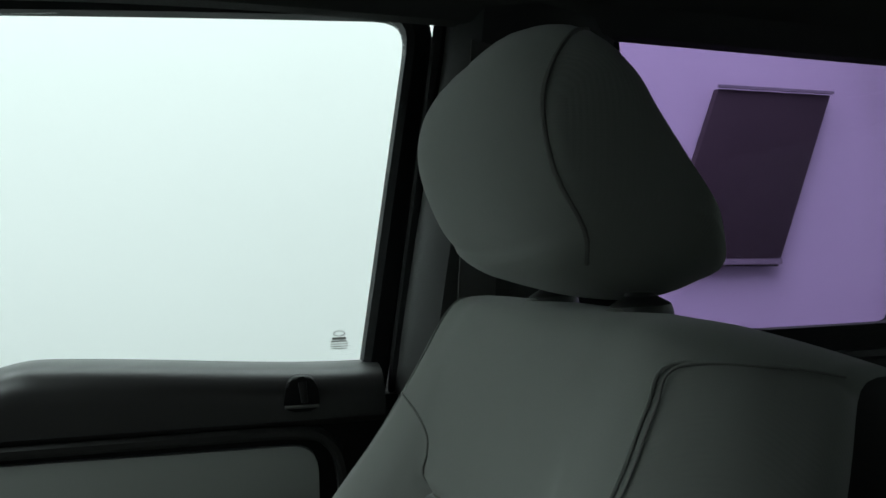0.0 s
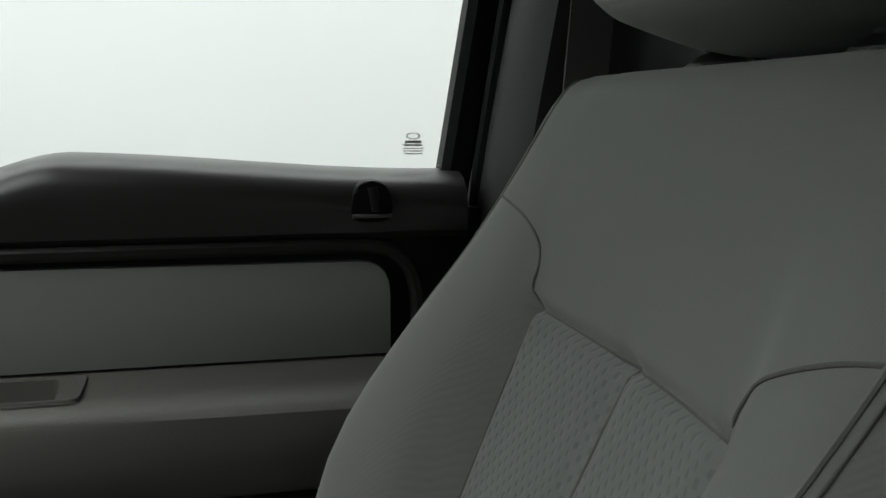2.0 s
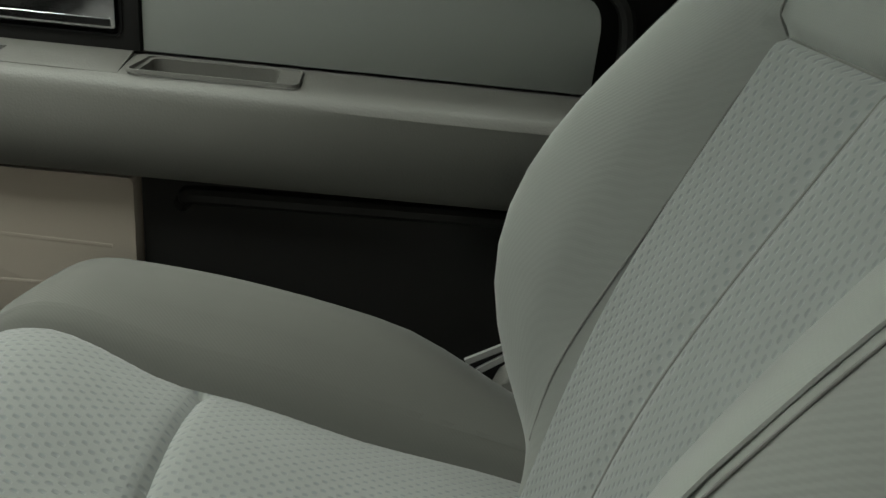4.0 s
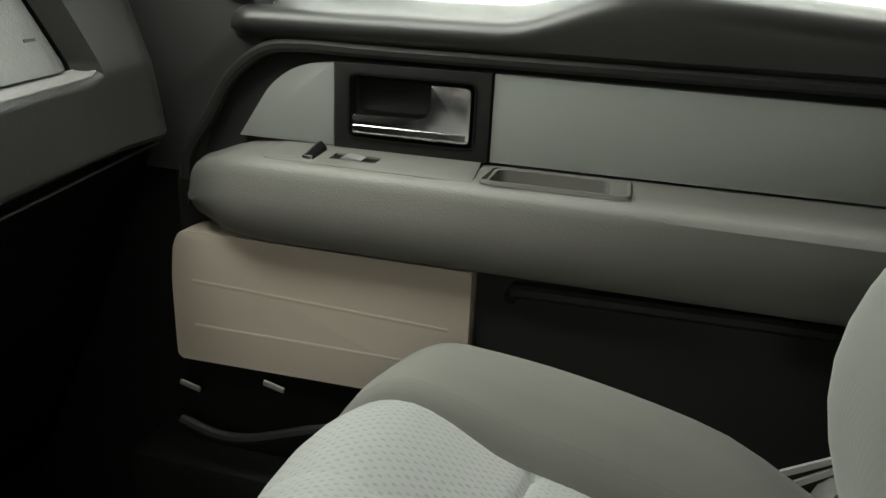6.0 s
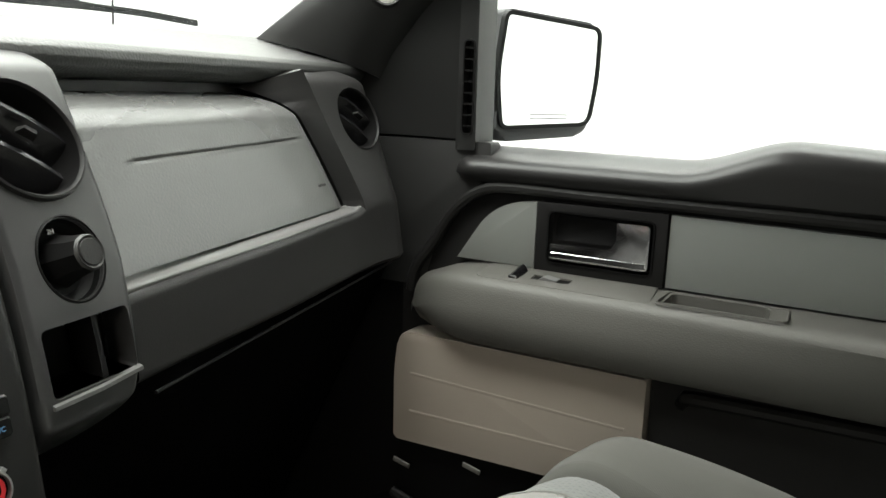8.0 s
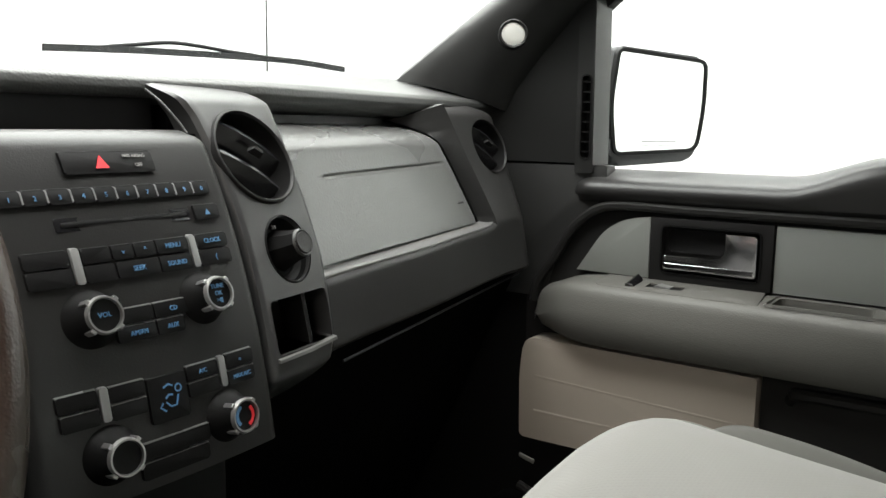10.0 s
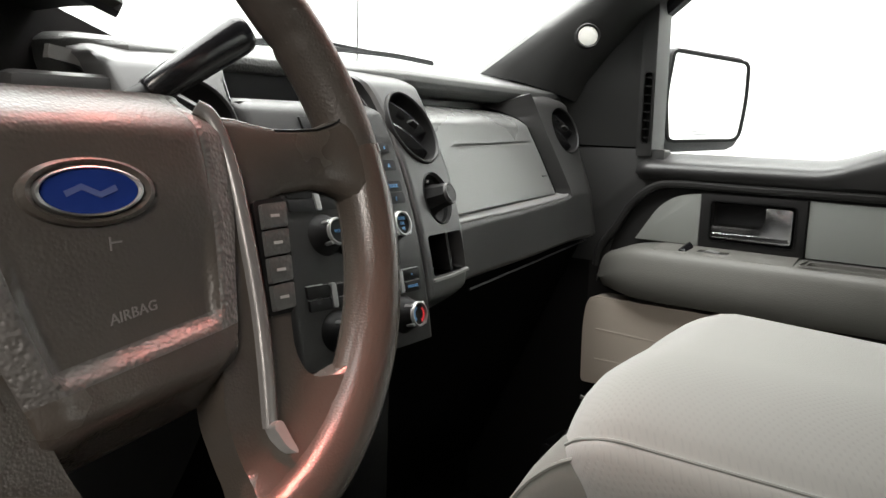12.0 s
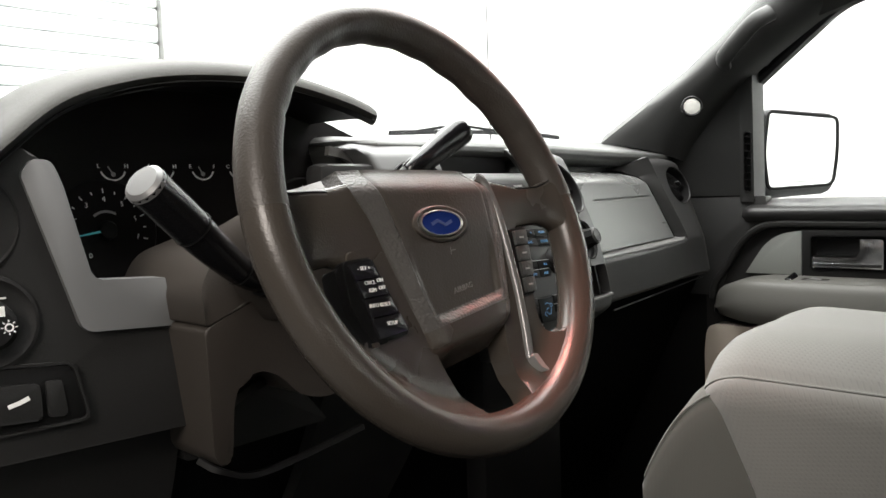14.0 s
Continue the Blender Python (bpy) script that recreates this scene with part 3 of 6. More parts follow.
armrest = part("armrest", loft([arm_ring(y) for y in [-0.13, -0.1, 0, 0.1, 0.2, 0.3, 0.4, 0.5, 0.54, 0.57, 0.60, 0.625, 0.645, 0.662, 0.676, 0.684, 0.690, 0.695, 0.699, 0.702, 0.704]]), GREY, door, "grey moulded armrest")
carve(armrest, prism(fillet([(0.7085, 0.340), (0.762, 0.338), (0.762, 0.226), (0.7085, 0.222)], 0.009), "z", 0.768, 0.83, 0.0))
part("cup_lip", sweep([(x, y, 0.7948) for x, y in fillet([(0.7045, 0.345), (0.766, 0.343), (0.766, 0.207), (0.7045, 0.203)], 0.010)], [(-.0015, -.002), (.0015, -.002), (.0008, .0009), (-.0008, .0009)], (0, 0, 1), closed=True), GREY, armrest)
plate = part("switch_plate", prism(fillet([(0.709, 0.583), (0.768, 0.583), (0.768, 0.3585), (0.706, 0.3525)], [0.018, 0.006, 0.001, 0.001]), "z", 0.780, 0.7975, 0.0012), GREY, armrest, "grey window switch plate")
slope_plate(plate)
part("window_switch", loft([[(0.720, y, 0.786), (0.720, y, 0.790 + h), (0.752, y, 0.797 + h), (0.752, y, 0.786)] for y, h in ((0.5385, 0.001), (0.536, 0.006), (0.531, 0.0085), (0.527, 0.005), (0.5245, 0.001))]), GLOSSY_BLACK, plate, "black rocker switch with a bright edge")
part("switch_edge", box((0.7175, 0.5260, 0.788), (0.7205, 0.5370, 0.7965), 0.001), CHROME, plate)
part("lock_slot", box((0.7288, 0.4605, 0.7870), (0.7462, 0.5105, 0.7932)), BLACK, plate, "dark slot of the lock switch", 0)
carve(plate, box((0.7285, 0.460, 0.789), (0.7465, 0.511, 0.81)))
part("lock_switch", loft([[(0.7300, y, 0.786), (0.7300, y, 0.7936 + h), (0.7452, y, 0.7944 + h), (0.7452, y, 0.786)] for y, h in ((0.500, 0.0002), (0.4935, 0.0030), (0.476, 0.0005))]), SILVER, plate, "silver lock rocker switch")

part("map_pocket", prism(fillet([(0.705, 0.690), (0.7115, 0.630), (0.7095, 0.527), (0.352, 0.535), (0.352, 0.690)], [.02, .02, .006, .004, .004]), "x", 0.729, 0.775, 0.003), POCKET, door, "pale beige lower map pocket")
for za, zb, yb in ((0.630, 0.621, 0.374), (0.574, 0.577, 0.374)):
    part("pocket_rib", sweep([(0.7292, 0.684, za), (0.7292, 0.53, (za + zb) / 2), (0.7292, yb, zb)], [(-.0028, -.002), (-.002, .0004), (0, .0010), (.002, .0004), (.0028, -.002)], (-1, 0, 0)), POCKET, door)
part("lower_panel", prism([(0.3505, 0.695), (0.3505, 0.46), (-0.13, 0.44), (-0.13, 0.695)], "x", 0.742, 0.79, 0.006), DASH, door, "dark lower door panel")
part("pocket_ledge", sweep(smooth_path([(0.744, 0.312, 0.664), (0.738, 0.306, 0.672), (0.735, 0.295, 0.676), (0.734, 0.2, 0.678), (0.734, 0.0, 0.681), (0.735, -0.12, 0.682)], 4), [(-.009, -.008), (-.008, .003), (-.004, .007), (.002, .008), (.006, .005), (.009, -.008)], (-1, 0, 0)), DASH, door)
part("door_bottom", prism([(0.715, 0.54), (0.715, 0.40), (-0.13, 0.40), (-0.13, 0.54)], "x", 0.75, 0.83, 0.008), BLACK, door)

part("sail_panel", prism(fillet([(0.828, 1.038), (0.828, 0.9595), (0.652, 0.9595), (0.650, 1.195), (0.680, 1.178)], [.01, .002, .002, .004, .01]), "x", 0.7815, 0.83, 0.0015), TRIM, door, "dark triangular panel ahead of the window")
dv = part("demister_strip", prism(fillet([(0.652, 0.945), (0.622, 0.945), (0.625, 1.215), (0.652, 1.197)], 0.003), "x", 0.776, 0.83, 0.003), TRIM, door, "upright strip with demister vent")
carve(dv, prism(fillet([(0.643, 0.967), (0.6275, 0.967), (0.6285, 1.090), (0.643, 1.090)], 0.0075), "x", 0.76, 0.795))
part("vent_rim", sweep([(0.7755, y, z) for y, z in fillet([(0.6435, 0.9665), (0.627, 0.9665), (0.628, 1.0905), (0.6435, 1.0905)], 0.008)], [(-.0013, -.001), (.0013, -.001), (.0010, .0016), (-.0010, .0016)], (-1, 0, 0), closed=True), DARK, dv)
part("vent_back", box((0.790, 0.626, 0.965), (0.796, 0.645, 1.092)), BLACK, dv)
for i in range(8):
    z = 0.976 + i * 0.0148
    part("vent_fin", box((0.7765, 0.628, z), (0.790, 0.643, z + 0.0022)), DARK, dv, smooth=0)

frame_path = [(0.822, y, z) for y, z in fillet([(0.650, 0.93), (0.652, 1.190), (0.457, 1.343), (0.13, 1.359), (-0.193, 1.370), (-0.122, 0.93)], [0, 0.012, 0.05, 0.2, 0.06, 0], 6)]
part("window_frame", sweep(frame_path, [(-.014, -.014), (.016, -.014), (.016, .010), (.008, .016), (-.010, .016), (-.014, .010)], (-1, 0, 0)), RUBBER, door, "black window frame and seal")
part("inner_seal", sweep([(0.80, y, z) for y, z in fillet([(0.608, 1.235), (0.455, 1.362), (0.13, 1.380), (-0.214, 1.390), (-0.147, 0.96), (-0.132, 0.70)], [0.01, 0.05, 0.2, 0.05, 0.02, 0], 6)], circle(0.009, 8), (-1, 0, 0)), RUBBER, door)
part("window_glass", prism(WIN, "x", 0.8225, 0.8265), GLASS, door, "clear side window glass").visible_shadow = False
stamp = part("glass_stamp", box((0.8215, -0.093, 0.9865), (0.8223, -0.075, 0.9872)), STAMP, door, "small printed maker's stamp of plain bars")
for i, (w, h) in enumerate(((0.016, 0.0028), (0.018, 0.0014), (0.020, 0.0010), (0.020, 0.0010), (0.018, 0.0010))):
    part("stamp_bar", box((0.8217, -0.086 - w / 2, 0.988 - i * 0.0026), (0.8221, -0.086 + w / 2, 0.988 - i * 0.0026 + h)), STAMP, stamp, smooth=0)
part("stamp_oval", mapped(spin([(0.0036, 0), (0.0046, 0), (0.0046, 0.0004), (0.0036, 0.0004)], (0, 0, 0), (-1, 0, 0), 20), lambda x, y, z: (0.8222 + x, -0.086 + 1.5 * y, 0.995 + 0.7 * z)), STAMP, stamp)

lock = part("lock_recess", prism(fillet([(-0.0175, 0.922), (-0.058, 0.922), (-0.052, 0.958), (-0.0235, 0.958)], 0.012), "x", 0.7585, 0.78, 0.003), BLACK, door, "black lock knob recess")
part("lock_lip", sweep([(0.757, -0.020, 0.9275), (0.757, -0.055, 0.9275)], circle(0.0018, 8), (-1, 0, 0)), GREY, lock, "pale lip")
part("lock_knob", rod((0.753, -0.040, 0.932), (0.757, -0.038, 0.953), 0.0035, 0.0045), DARK, lock)
part("sill_step", sweep(smooth_path([(0.715, 0.70, 0.452), (0.712, 0.65, 0.442), (0.712, 0.60, 0.448), (0.712, 0.51, 0.480), (0.715, 0.42, 0.495)], 5), circle(0.007, 8), (1, 0, 0)), DARK, door, "dark edge of the sill seal")
# Two pale pieces added in place of small highlights below the pocket.
for y, z in ((0.69, 0.497), (0.578, 0.518)):
    part("panel_clip", sweep([(0.72, y + 0.012, z + 0.003), (0.72, y - 0.014, z - 0.003)], circle(0.004, 8, 0.6), (1, 0, 0)), GREY, door, "small pale clip")

# outside mirror
mir = thing("door_mirror", (0.93, 0.62, 1.0), "dark outside mirror with a bright mirror glass", "mirror")


def mirror_place(x, y, z):
    # the housing faces back and a little towards the cab
    a = radians(-25)
    return Vector((1.02, 0.618, 1.050)) + Vector((math.cos(a), math.sin(a), 0)) * x * 1.12 + Vector((-math.sin(a), math.cos(a), 0)) * y + Vector((0, 0, z))


part("housing", mapped(prism(fillet([(-0.096, -0.102), (0.083, -0.093), (0.098, 0.0), (0.099, 0.087), (-0.089, 0.098)], [.02, .03, .05, .025, .012]), "y", 0.0, 0.075, 0.010, 3), mirror_place), MIRROR_SHELL, mir, "dark mirror housing")
part("bezel", mapped(sweep([(a, -0.001, b) for a, b in fillet([(-0.088, -0.080), (0.080, -0.074), (0.092, 0.0), (0.092, 0.080), (-0.086, 0.092), (-0.098, 0.0)], [.014, .02, .03, .015, .012, .03])], [(-.0035, -.006), (.0035, -.006), (.003, .003), (-.003, .003)], (0, -1, 0), closed=True), mirror_place), BLACK, mir)
part("glass", mapped(prism(fillet([(-0.086, -0.078), (0.078, -0.072), (0.089, 0.0), (0.089, 0.078), (-0.084, 0.090), (-0.095, 0.0)], [.014, .02, .03, .015, .012, .03]), "y", -0.002, 0.004), mirror_place), MIRROR, mir, "mirror glass")
for i in range(2):
    part("warning_bar", mapped(box((-0.035, -0.0025, -0.060 - 0.006 * i), (0.035, -0.0021, -0.0585 - 0.006 * i)), mirror_place), GREY_MARK, mir, smooth=0)
part("mirror_arm", box((0.83, 0.655, 0.89), (0.97, 0.70, 0.92), 0.012), SHELL, mir)

# ---- passenger seat ----
SX = 0.412


def split_loft(rings, chosen):
    """Two meshes from one closed skin: the faces chosen(ring, place) and the rest."""
    full = loft(rings)
    other = full.copy()
    n = len(rings[0])
    count = (len(rings) - 1) * n
    pick = [chosen(i // n, i % n) for i in range(count)] + [False, False]
    for bm, keep in ((full, False), (other, True)):
        bm.faces.ensure_lookup_table()
        bmesh.ops.delete(bm, geom=[f for i, f in enumerate(bm.faces) if pick[i] != keep], context="FACES")
    return full, other


ACROSS = [-0.245, -0.238, -0.225, -0.21, -0.19, -0.17, -0.15, -0.153, -0.146, -0.141, -0.137, -0.133, -0.123, -0.09, -0.06, -0.03, -0.006, -0.003, 0.0, 0.003, 0.006, 0.03, 0.06, 0.09, 0.123, 0.133, 0.137, 0.141, 0.146, 0.153, 0.15, 0.17, 0.19, 0.21, 0.225, 0.238, 0.245]


def groove(d, w, deep):
    return -deep * math.exp(-(d / w) ** 2)


def cushion_top(dx, y):
    a = abs(dx)
    z = 0.568 + 0.195 * (y - 0.06) + 0.008 * math.sin(math.pi * min(1, a / 0.137)) - 0.010 * (a / 0.135) ** 2 * (a < 0.135)
    if a >= 0.135:
        z += -0.010 + 0.047 * math.sin(math.pi * min(1, (a - 0.135) / 0.143)) ** 0.9 * (0.85 + 0.15 * ease(y, 0.0, 0.3))
        z -= 0.030 * max(0, (a - 0.212) / 0.033) ** 2
    z += groove(a - 0.137, 0.004, 0.006)
    if a < 0.137:
        z += groove(y - 0.245, 0.005, 0.008) + 0.005 * math.sin(math.pi * ease(y, 0.245, 0.42))
    if a > 0.135:
        z += 0.017 * math.sin(math.pi * min(1, max(0, (y + 0.04) / 0.40))) * min(1, (a - 0.135) / 0.04)
    lift = 0.020 * ease(y, 0.25, 0.36) - 0.010 * ease(y, 0.22, 0.10)
    z += lift * (1 - min(1, max(0, (a - 0.137) / 0.05)))
    if a > 0.15:
        z -= min(1, (a - 0.15) / 0.05) * (0.026 * ease(y, 0.11, -0.03) + 0.008 * ease(y, 0.34, 0.40))
    nose = max(0, (y - 0.345) / 0.095)
    return z - 0.075 * nose ** 2.6


def cushion_ring(y):
    hw = 1.0 - 0.05 * ease(y, 0.36, 0.44) - 0.05 * ease(y, 0.04, -0.08)
    ring = [(SX + dx * hw, y - 0.038 * (abs(dx) / 0.245) ** 3 * ease(y, 0.18, 0.44), cushion_top(dx, y)) for dx in ACROSS]
    return ring + [(SX + 0.235 * hw, y - 0.01, 0.50), (SX + 0.22, y - 0.02, 0.42), (SX - 0.22, y - 0.02, 0.42), (SX - 0.235 * hw, y - 0.01, 0.50)]


seat = thing("passenger_seat", (SX, 0.1, 0.2), "grey cloth front passenger seat with headrest", "car seat")
cy = [-0.09, -0.06, -0.03, 0.0, 0.03, 0.06, 0.09, 0.12, 0.15, 0.18, 0.21, 0.228, 0.236, 0.241, 0.245, 0.249, 0.254, 0.262, 0.28, 0.30, 0.32, 0.34, 0.355, 0.37, 0.38, 0.39, 0.40, 0.41, 0.418, 0.425, 0.431, 0.436, 0.439]
crings = [cushion_ring(y) for y in cy] + [[(SX + (x - SX) * 0.99, 0.4385, min(z, 0.50)) for x, y, z in cushion_ring(0.439)]]
cb, ci = split_loft(crings, lambda r, k: 10 <= k < len(ACROSS) - 11 and cy[min(r, len(cy) - 1)] > -0.05)
cushion = part("seat_cushion", cb, SHADED_CLOTH, seat, "plain grey cloth side bolsters", 60)
part("cushion_insert", ci, INSERT_FLAT, cushion, "dimpled grey cloth centre panels", 60)

BACK0, BACK_T = Vector((SX, -0.026, 0.55)), radians(19)
B_UP, B_OUT = Vector((0, -math.sin(BACK_T), math.cos(BACK_T))), Vector((0, math.cos(BACK_T), math.sin(BACK_T)))


def back_ring(s):
    """One slice of the backrest at the height s along it: dished middle, raised bolsters, rounded sides."""
    mid = between(s, [(-0.05, 0.010), (0.1, 0.034), (0.18, 0.037), (0.25, 0.034), (0.355, 0.025), (0.38, 0.029), (0.42, 0.037), (0.46, 0.042), (0.485, 0.042), (0.50, 0.038), (0.51, 0.026), (0.52, -0.012)])
    edge = mid + between(s, [(-0.05, 0.008), (0.25, 0.010), (0.355, 0.014), (0.42, 0.006), (0.45, 0.002), (0.52, 0)])
    crest = between(s, [(-0.06, -0.07), (-0.03, -0.03), (0.0, 0.012), (0.03, 0.042), (0.065, 0.074), (0.11, 0.101), (0.15, 0.114), (0.19, 0.117), (0.25, 0.108), (0.30, 0.092), (0.36, 0.071), (0.405, 0.057), (0.44, 0.048), (0.47, 0.043), (0.49, 0.039), (0.505, 0.031), (0.513, 0.016), (0.52, -0.02)])
    w_in = between(s, [(-0.06, 0.86), (0.1, 0.94), (0.2, 1.0), (0.40, 0.97), (0.44, 0.94), (0.47, 0.90), (0.49, 0.86), (0.505, 0.81), (0.513, 0.77), (0.52, 0.70)])
    w = between(s, [(-0.06, 0.86), (0.1, 0.94), (0.2, 1.0), (0.38, 1.0), (0.41, 1.015), (0.44, 1.045), (0.47, 1.055), (0.49, 1.04), (0.505, 1.005), (0.513, 0.955), (0.52, 0.86)])
    fan = ease(s, 0.357, 0.12)
    drift = 0.008 * fan
    e = 0.113

    def half(e, c):
        return [((e + c) / 2, mid + 0.3 * (edge - mid)), (e, edge), (e + 0.72 * (0.182 - e) * 0.6, edge + 0.58 * (crest - edge)), (0.182, crest), (0.206, crest - 0.010), (0.228, crest - 0.034), (0.239, crest - 0.066)]

    e_in = e - 0.022 * fan
    pts = [(-x, d) for x, d in reversed(half(e_in, -drift))] + [(drift, mid)] + half(e, drift)
    line = smooth_path([(x, d, 0) for x, d in pts], 5)
    out = []
    for p in line:
        a = abs(p.x)
        d = p.y
        if s < 0.366:
            d += groove(a - (e if p.x > 0 else e_in), 0.004, 0.006) + (groove(p.x - drift, 0.0035, 0.005) + groove(s - 0.357, 0.004, 0.006) if -e_in < p.x < e else 0)
        out.append((p.x * (w if p.x > 0 else w_in), d))
    back = between(s, [(0, -0.09), (0.45, -0.06), (0.518, -0.05)])
    out += [(0.234 * w, min(-0.01, out[-1][1] - 0.02)), (0.2 * w, back), (-0.2 * w_in, back), (-0.234 * w_in, min(-0.01, out[0][1] - 0.02))]
    c = BACK0 + B_UP * (s + 0.006 * ease(s, 0.44, 0.51))
    return [c + Vector((x, 0, 0)) + B_OUT * d for x, d in out]


bs = [-0.05, -0.025, 0.0, 0.025, 0.05, 0.08, 0.11, 0.14, 0.17, 0.20, 0.23, 0.26, 0.29, 0.315, 0.335, 0.347, 0.352, 0.355, 0.357, 0.359, 0.362, 0.367, 0.376, 0.388, 0.40, 0.413, 0.426, 0.438, 0.45, 0.46, 0.468, 0.476, 0.484, 0.491, 0.497, 0.503, 0.508, 0.513, 0.517, 0.52]
raw = [back_ring(s) for s in bs]
for turn in range(2):
    raw = [raw[0]] + [[q if bs[i] < 0.37 and bs[i] > 0.34 else p * 0.25 + q * 0.5 + r * 0.25 for p, q, r in zip(raw[i - 1], raw[i], raw[i + 1])] for i in range(1, len(raw) - 1)] + [raw[-1]]
bb, bi = split_loft(raw, lambda r, k: 25 <= k < 45 and bs[r] < 0.357)
back = part("backrest", bb, CLOTH, seat, "plain grey cloth backrest", 80)
part("backrest_insert", bi, INSERT, back, "dimpled grey cloth centre panels", 80)


def back_at(dx, s, lift=0.0004):
    """The place on the backrest's front skin."""
    i = max(j for j in range(len(bs) - 1) if bs[j] <= s)
    k = (s - bs[i]) / (bs[i + 1] - bs[i])
    row = [p * (1 - k) + q * k for p, q in zip(raw[i][:71], raw[i + 1][:71])]
    j = max(j for j in range(70) if row[j].x - SX <= dx or j == 0)
    f = min(1, max(0, (dx - row[j].x + SX) / (row[j + 1].x - row[j].x)))
    return row[j] * (1 - f) + row[j + 1] * f + B_OUT * lift


part("middle_seam", sweep([back_at(0.008 * ease(s, 0.357, 0.12), s, 0.0001) for s in (0.03, 0.08, 0.12, 0.16, 0.2, 0.24, 0.28, 0.32, 0.35, 0.356)], circle(0.0012, 6), (0, 1, 0)), THREAD, back)
part("panel_seam", sweep([back_at(x * 0.0112, 0.357, 0.0001) for x in range(-10, 11)], circle(0.001, 6), (0, 1, 0)), THREAD, back)
for sg in (-1, 1):
    part("insert_seam", sweep(smooth_path([back_at(sg * (0.113 - (0.022 * ease(s, 0.357, 0.12) if sg < 0 else 0)), s, 0.0001) for s in (0.03, 0.08, 0.12, 0.16, 0.2, 0.24, 0.28, 0.32, 0.356)], 3), circle(0.001, 6), (0, 1, 0)), THREAD, back)
    rise = ((0.113, 0.358), (0.1132, 0.368), (0.1142, 0.381), (0.119, 0.393), (0.131, 0.402), (0.148, 0.409), (0.168, 0.413), (0.19, 0.4155), (0.205, 0.417))
    seam = [back_at(sg * dx, s) for dx, s in rise if sg > 0] or [back_at(sg * dx, s) for dx, s in ((0.113, 0.358), (0.117, 0.368), (0.124, 0.379), (0.134, 0.387), (0.146, 0.393), (0.160, 0.399), (0.175, 0.405), (0.19, 0.410), (0.205, 0.413))]
    part("bolster_seam", sweep(smooth_path(seam, 6), circle(0.0009, 6), (0, 1, 0)), THREAD, back)
    side = [back_at(sg * dx * (0.94 if sg < 0 else 1), s) for dx, s in ((0.19, 0.04), (0.196, 0.12), (0.2, 0.2), (0.2, 0.26), (0.198, 0.32), (0.197, 0.37), (0.196, 0.41), (0.193, 0.44), (0.187, 0.47), (0.184, 0.49))]
    side += [back_at(sg * 0.19, 0.502), back_at(sg * 0.195, 0.506)]
    part("side_piping", sweep(smooth_path(side, 6), circle(0.0012, 6), (0, 1, 0)), CLOTH, back)
    part("piping_seam", sweep(smooth_path([p + Vector((sg * 0.0045, 0, 0)) - B_OUT * 0.0016 for p in side], 6), circle(0.0006, 6), (0, 1, 0)), THREAD, back)

HR = Vector((SX, -0.156, 1.056))
hr_side = smooth_path([(-0.094, 0.003), (-0.052, -0.007), (0.0, 0.003), (0.024, 0.013), (0.046, 0.035), (0.063, 0.075), (0.061, 0.107), (0.041, 0.130), (0.008, 0.139), (-0.019, 0.123), (-0.040, 0.094), (-0.064, 0.062), (-0.089, 0.028), (-0.094, 0.003)], 5)[:-1]


def head_ring(t):
    """Slices across the headrest, t from -1 to 1."""
    k = (1 - abs(t) ** 2.8) ** 0.42 if abs(t) < 1 else 0
    k = max(k, 0.03)
    mid = Vector((-0.012, 0.068, 0))
    dish = 0.006 * (1 - t * t)
    return [HR + Vector((0.1265 * t, (mid.x + (p.x - mid.x) * (0.36 + 0.64 * k) if k > 0.05 else mid.x + (p.x - mid.x) * 0.1) - (dish if p.x > 0.03 else 0), 1.15 * (mid.y + (p.y - mid.y) * (0.30 + 0.70 * k)))) for p in hr_side]


ts = [-1, -0.985, -0.96, -0.92, -0.86, -0.78, -0.68, -0.55, -0.4, -0.2, 0, 0.2, 0.4, 0.55, 0.68, 0.78, 0.86, 0.92, 0.96, 0.985, 1]
head = part("headrest", loft([head_ring(t) for t in ts]), CLOTH, seat, "padded grey cloth headrest", 70)
for sg in (-1, 1):
    line = []
    slices = [(t, head_ring(sg * t)) for t in [0.76 + 0.004 * i for i in range(58)]]
    for a, b in ((-0.001, 0.133), (0.017, 0.121), (0.031, 0.104), (0.038, 0.084), (0.031, 0.056), (0.015, 0.031), (0.002, 0.014)):
        line.append(min((p for t, r in slices for p in r), key=lambda p: (p.y - HR.y - a) ** 2 + (p.z - HR.z - 1.15 * b) ** 2))
    part("headrest_seam", sweep(smooth_path([p + Vector((sg * 0.0004, 0, 0)) for p in line], 4), circle(0.0014, 6), (0, 1, 0)), THREAD, head)
for dx in (-0.068, 0.064):
    post = part("headrest_post", rod((SX + dx, -0.205, 1.0), (SX + dx, -0.192, 1.09), 0.0075), TRIM, seat)
    part("post_collar", spin([(0.007, 0.022), (0.0095, 0.0150), (0.014, 0.0125), (0.0180, 0.0100), (0.0190, 0.005), (0.0190, -0.02), (0.007, -0.02)], (SX + dx, -0.200, 1.038), (0, 0.05, 1), 24), TRIM, post, "dark plastic collar")
    part("release_button", box((SX + dx - 0.010, -0.191, 1.036), (SX + dx + 0.006, -0.178, 1.0465), 0.003), GREY, post, "grey release button")
part("side_valance", loft([[(0.655, y, 0.42), (0.668, y, 0.46 + 0.05 * ease(y, 0.05, 0.25)), (0.655, y, 0.54), (0.645, y, 0.42)] for y in (-0.08, 0.0, 0.1, 0.2, 0.3, 0.38)]), DARK, seat)
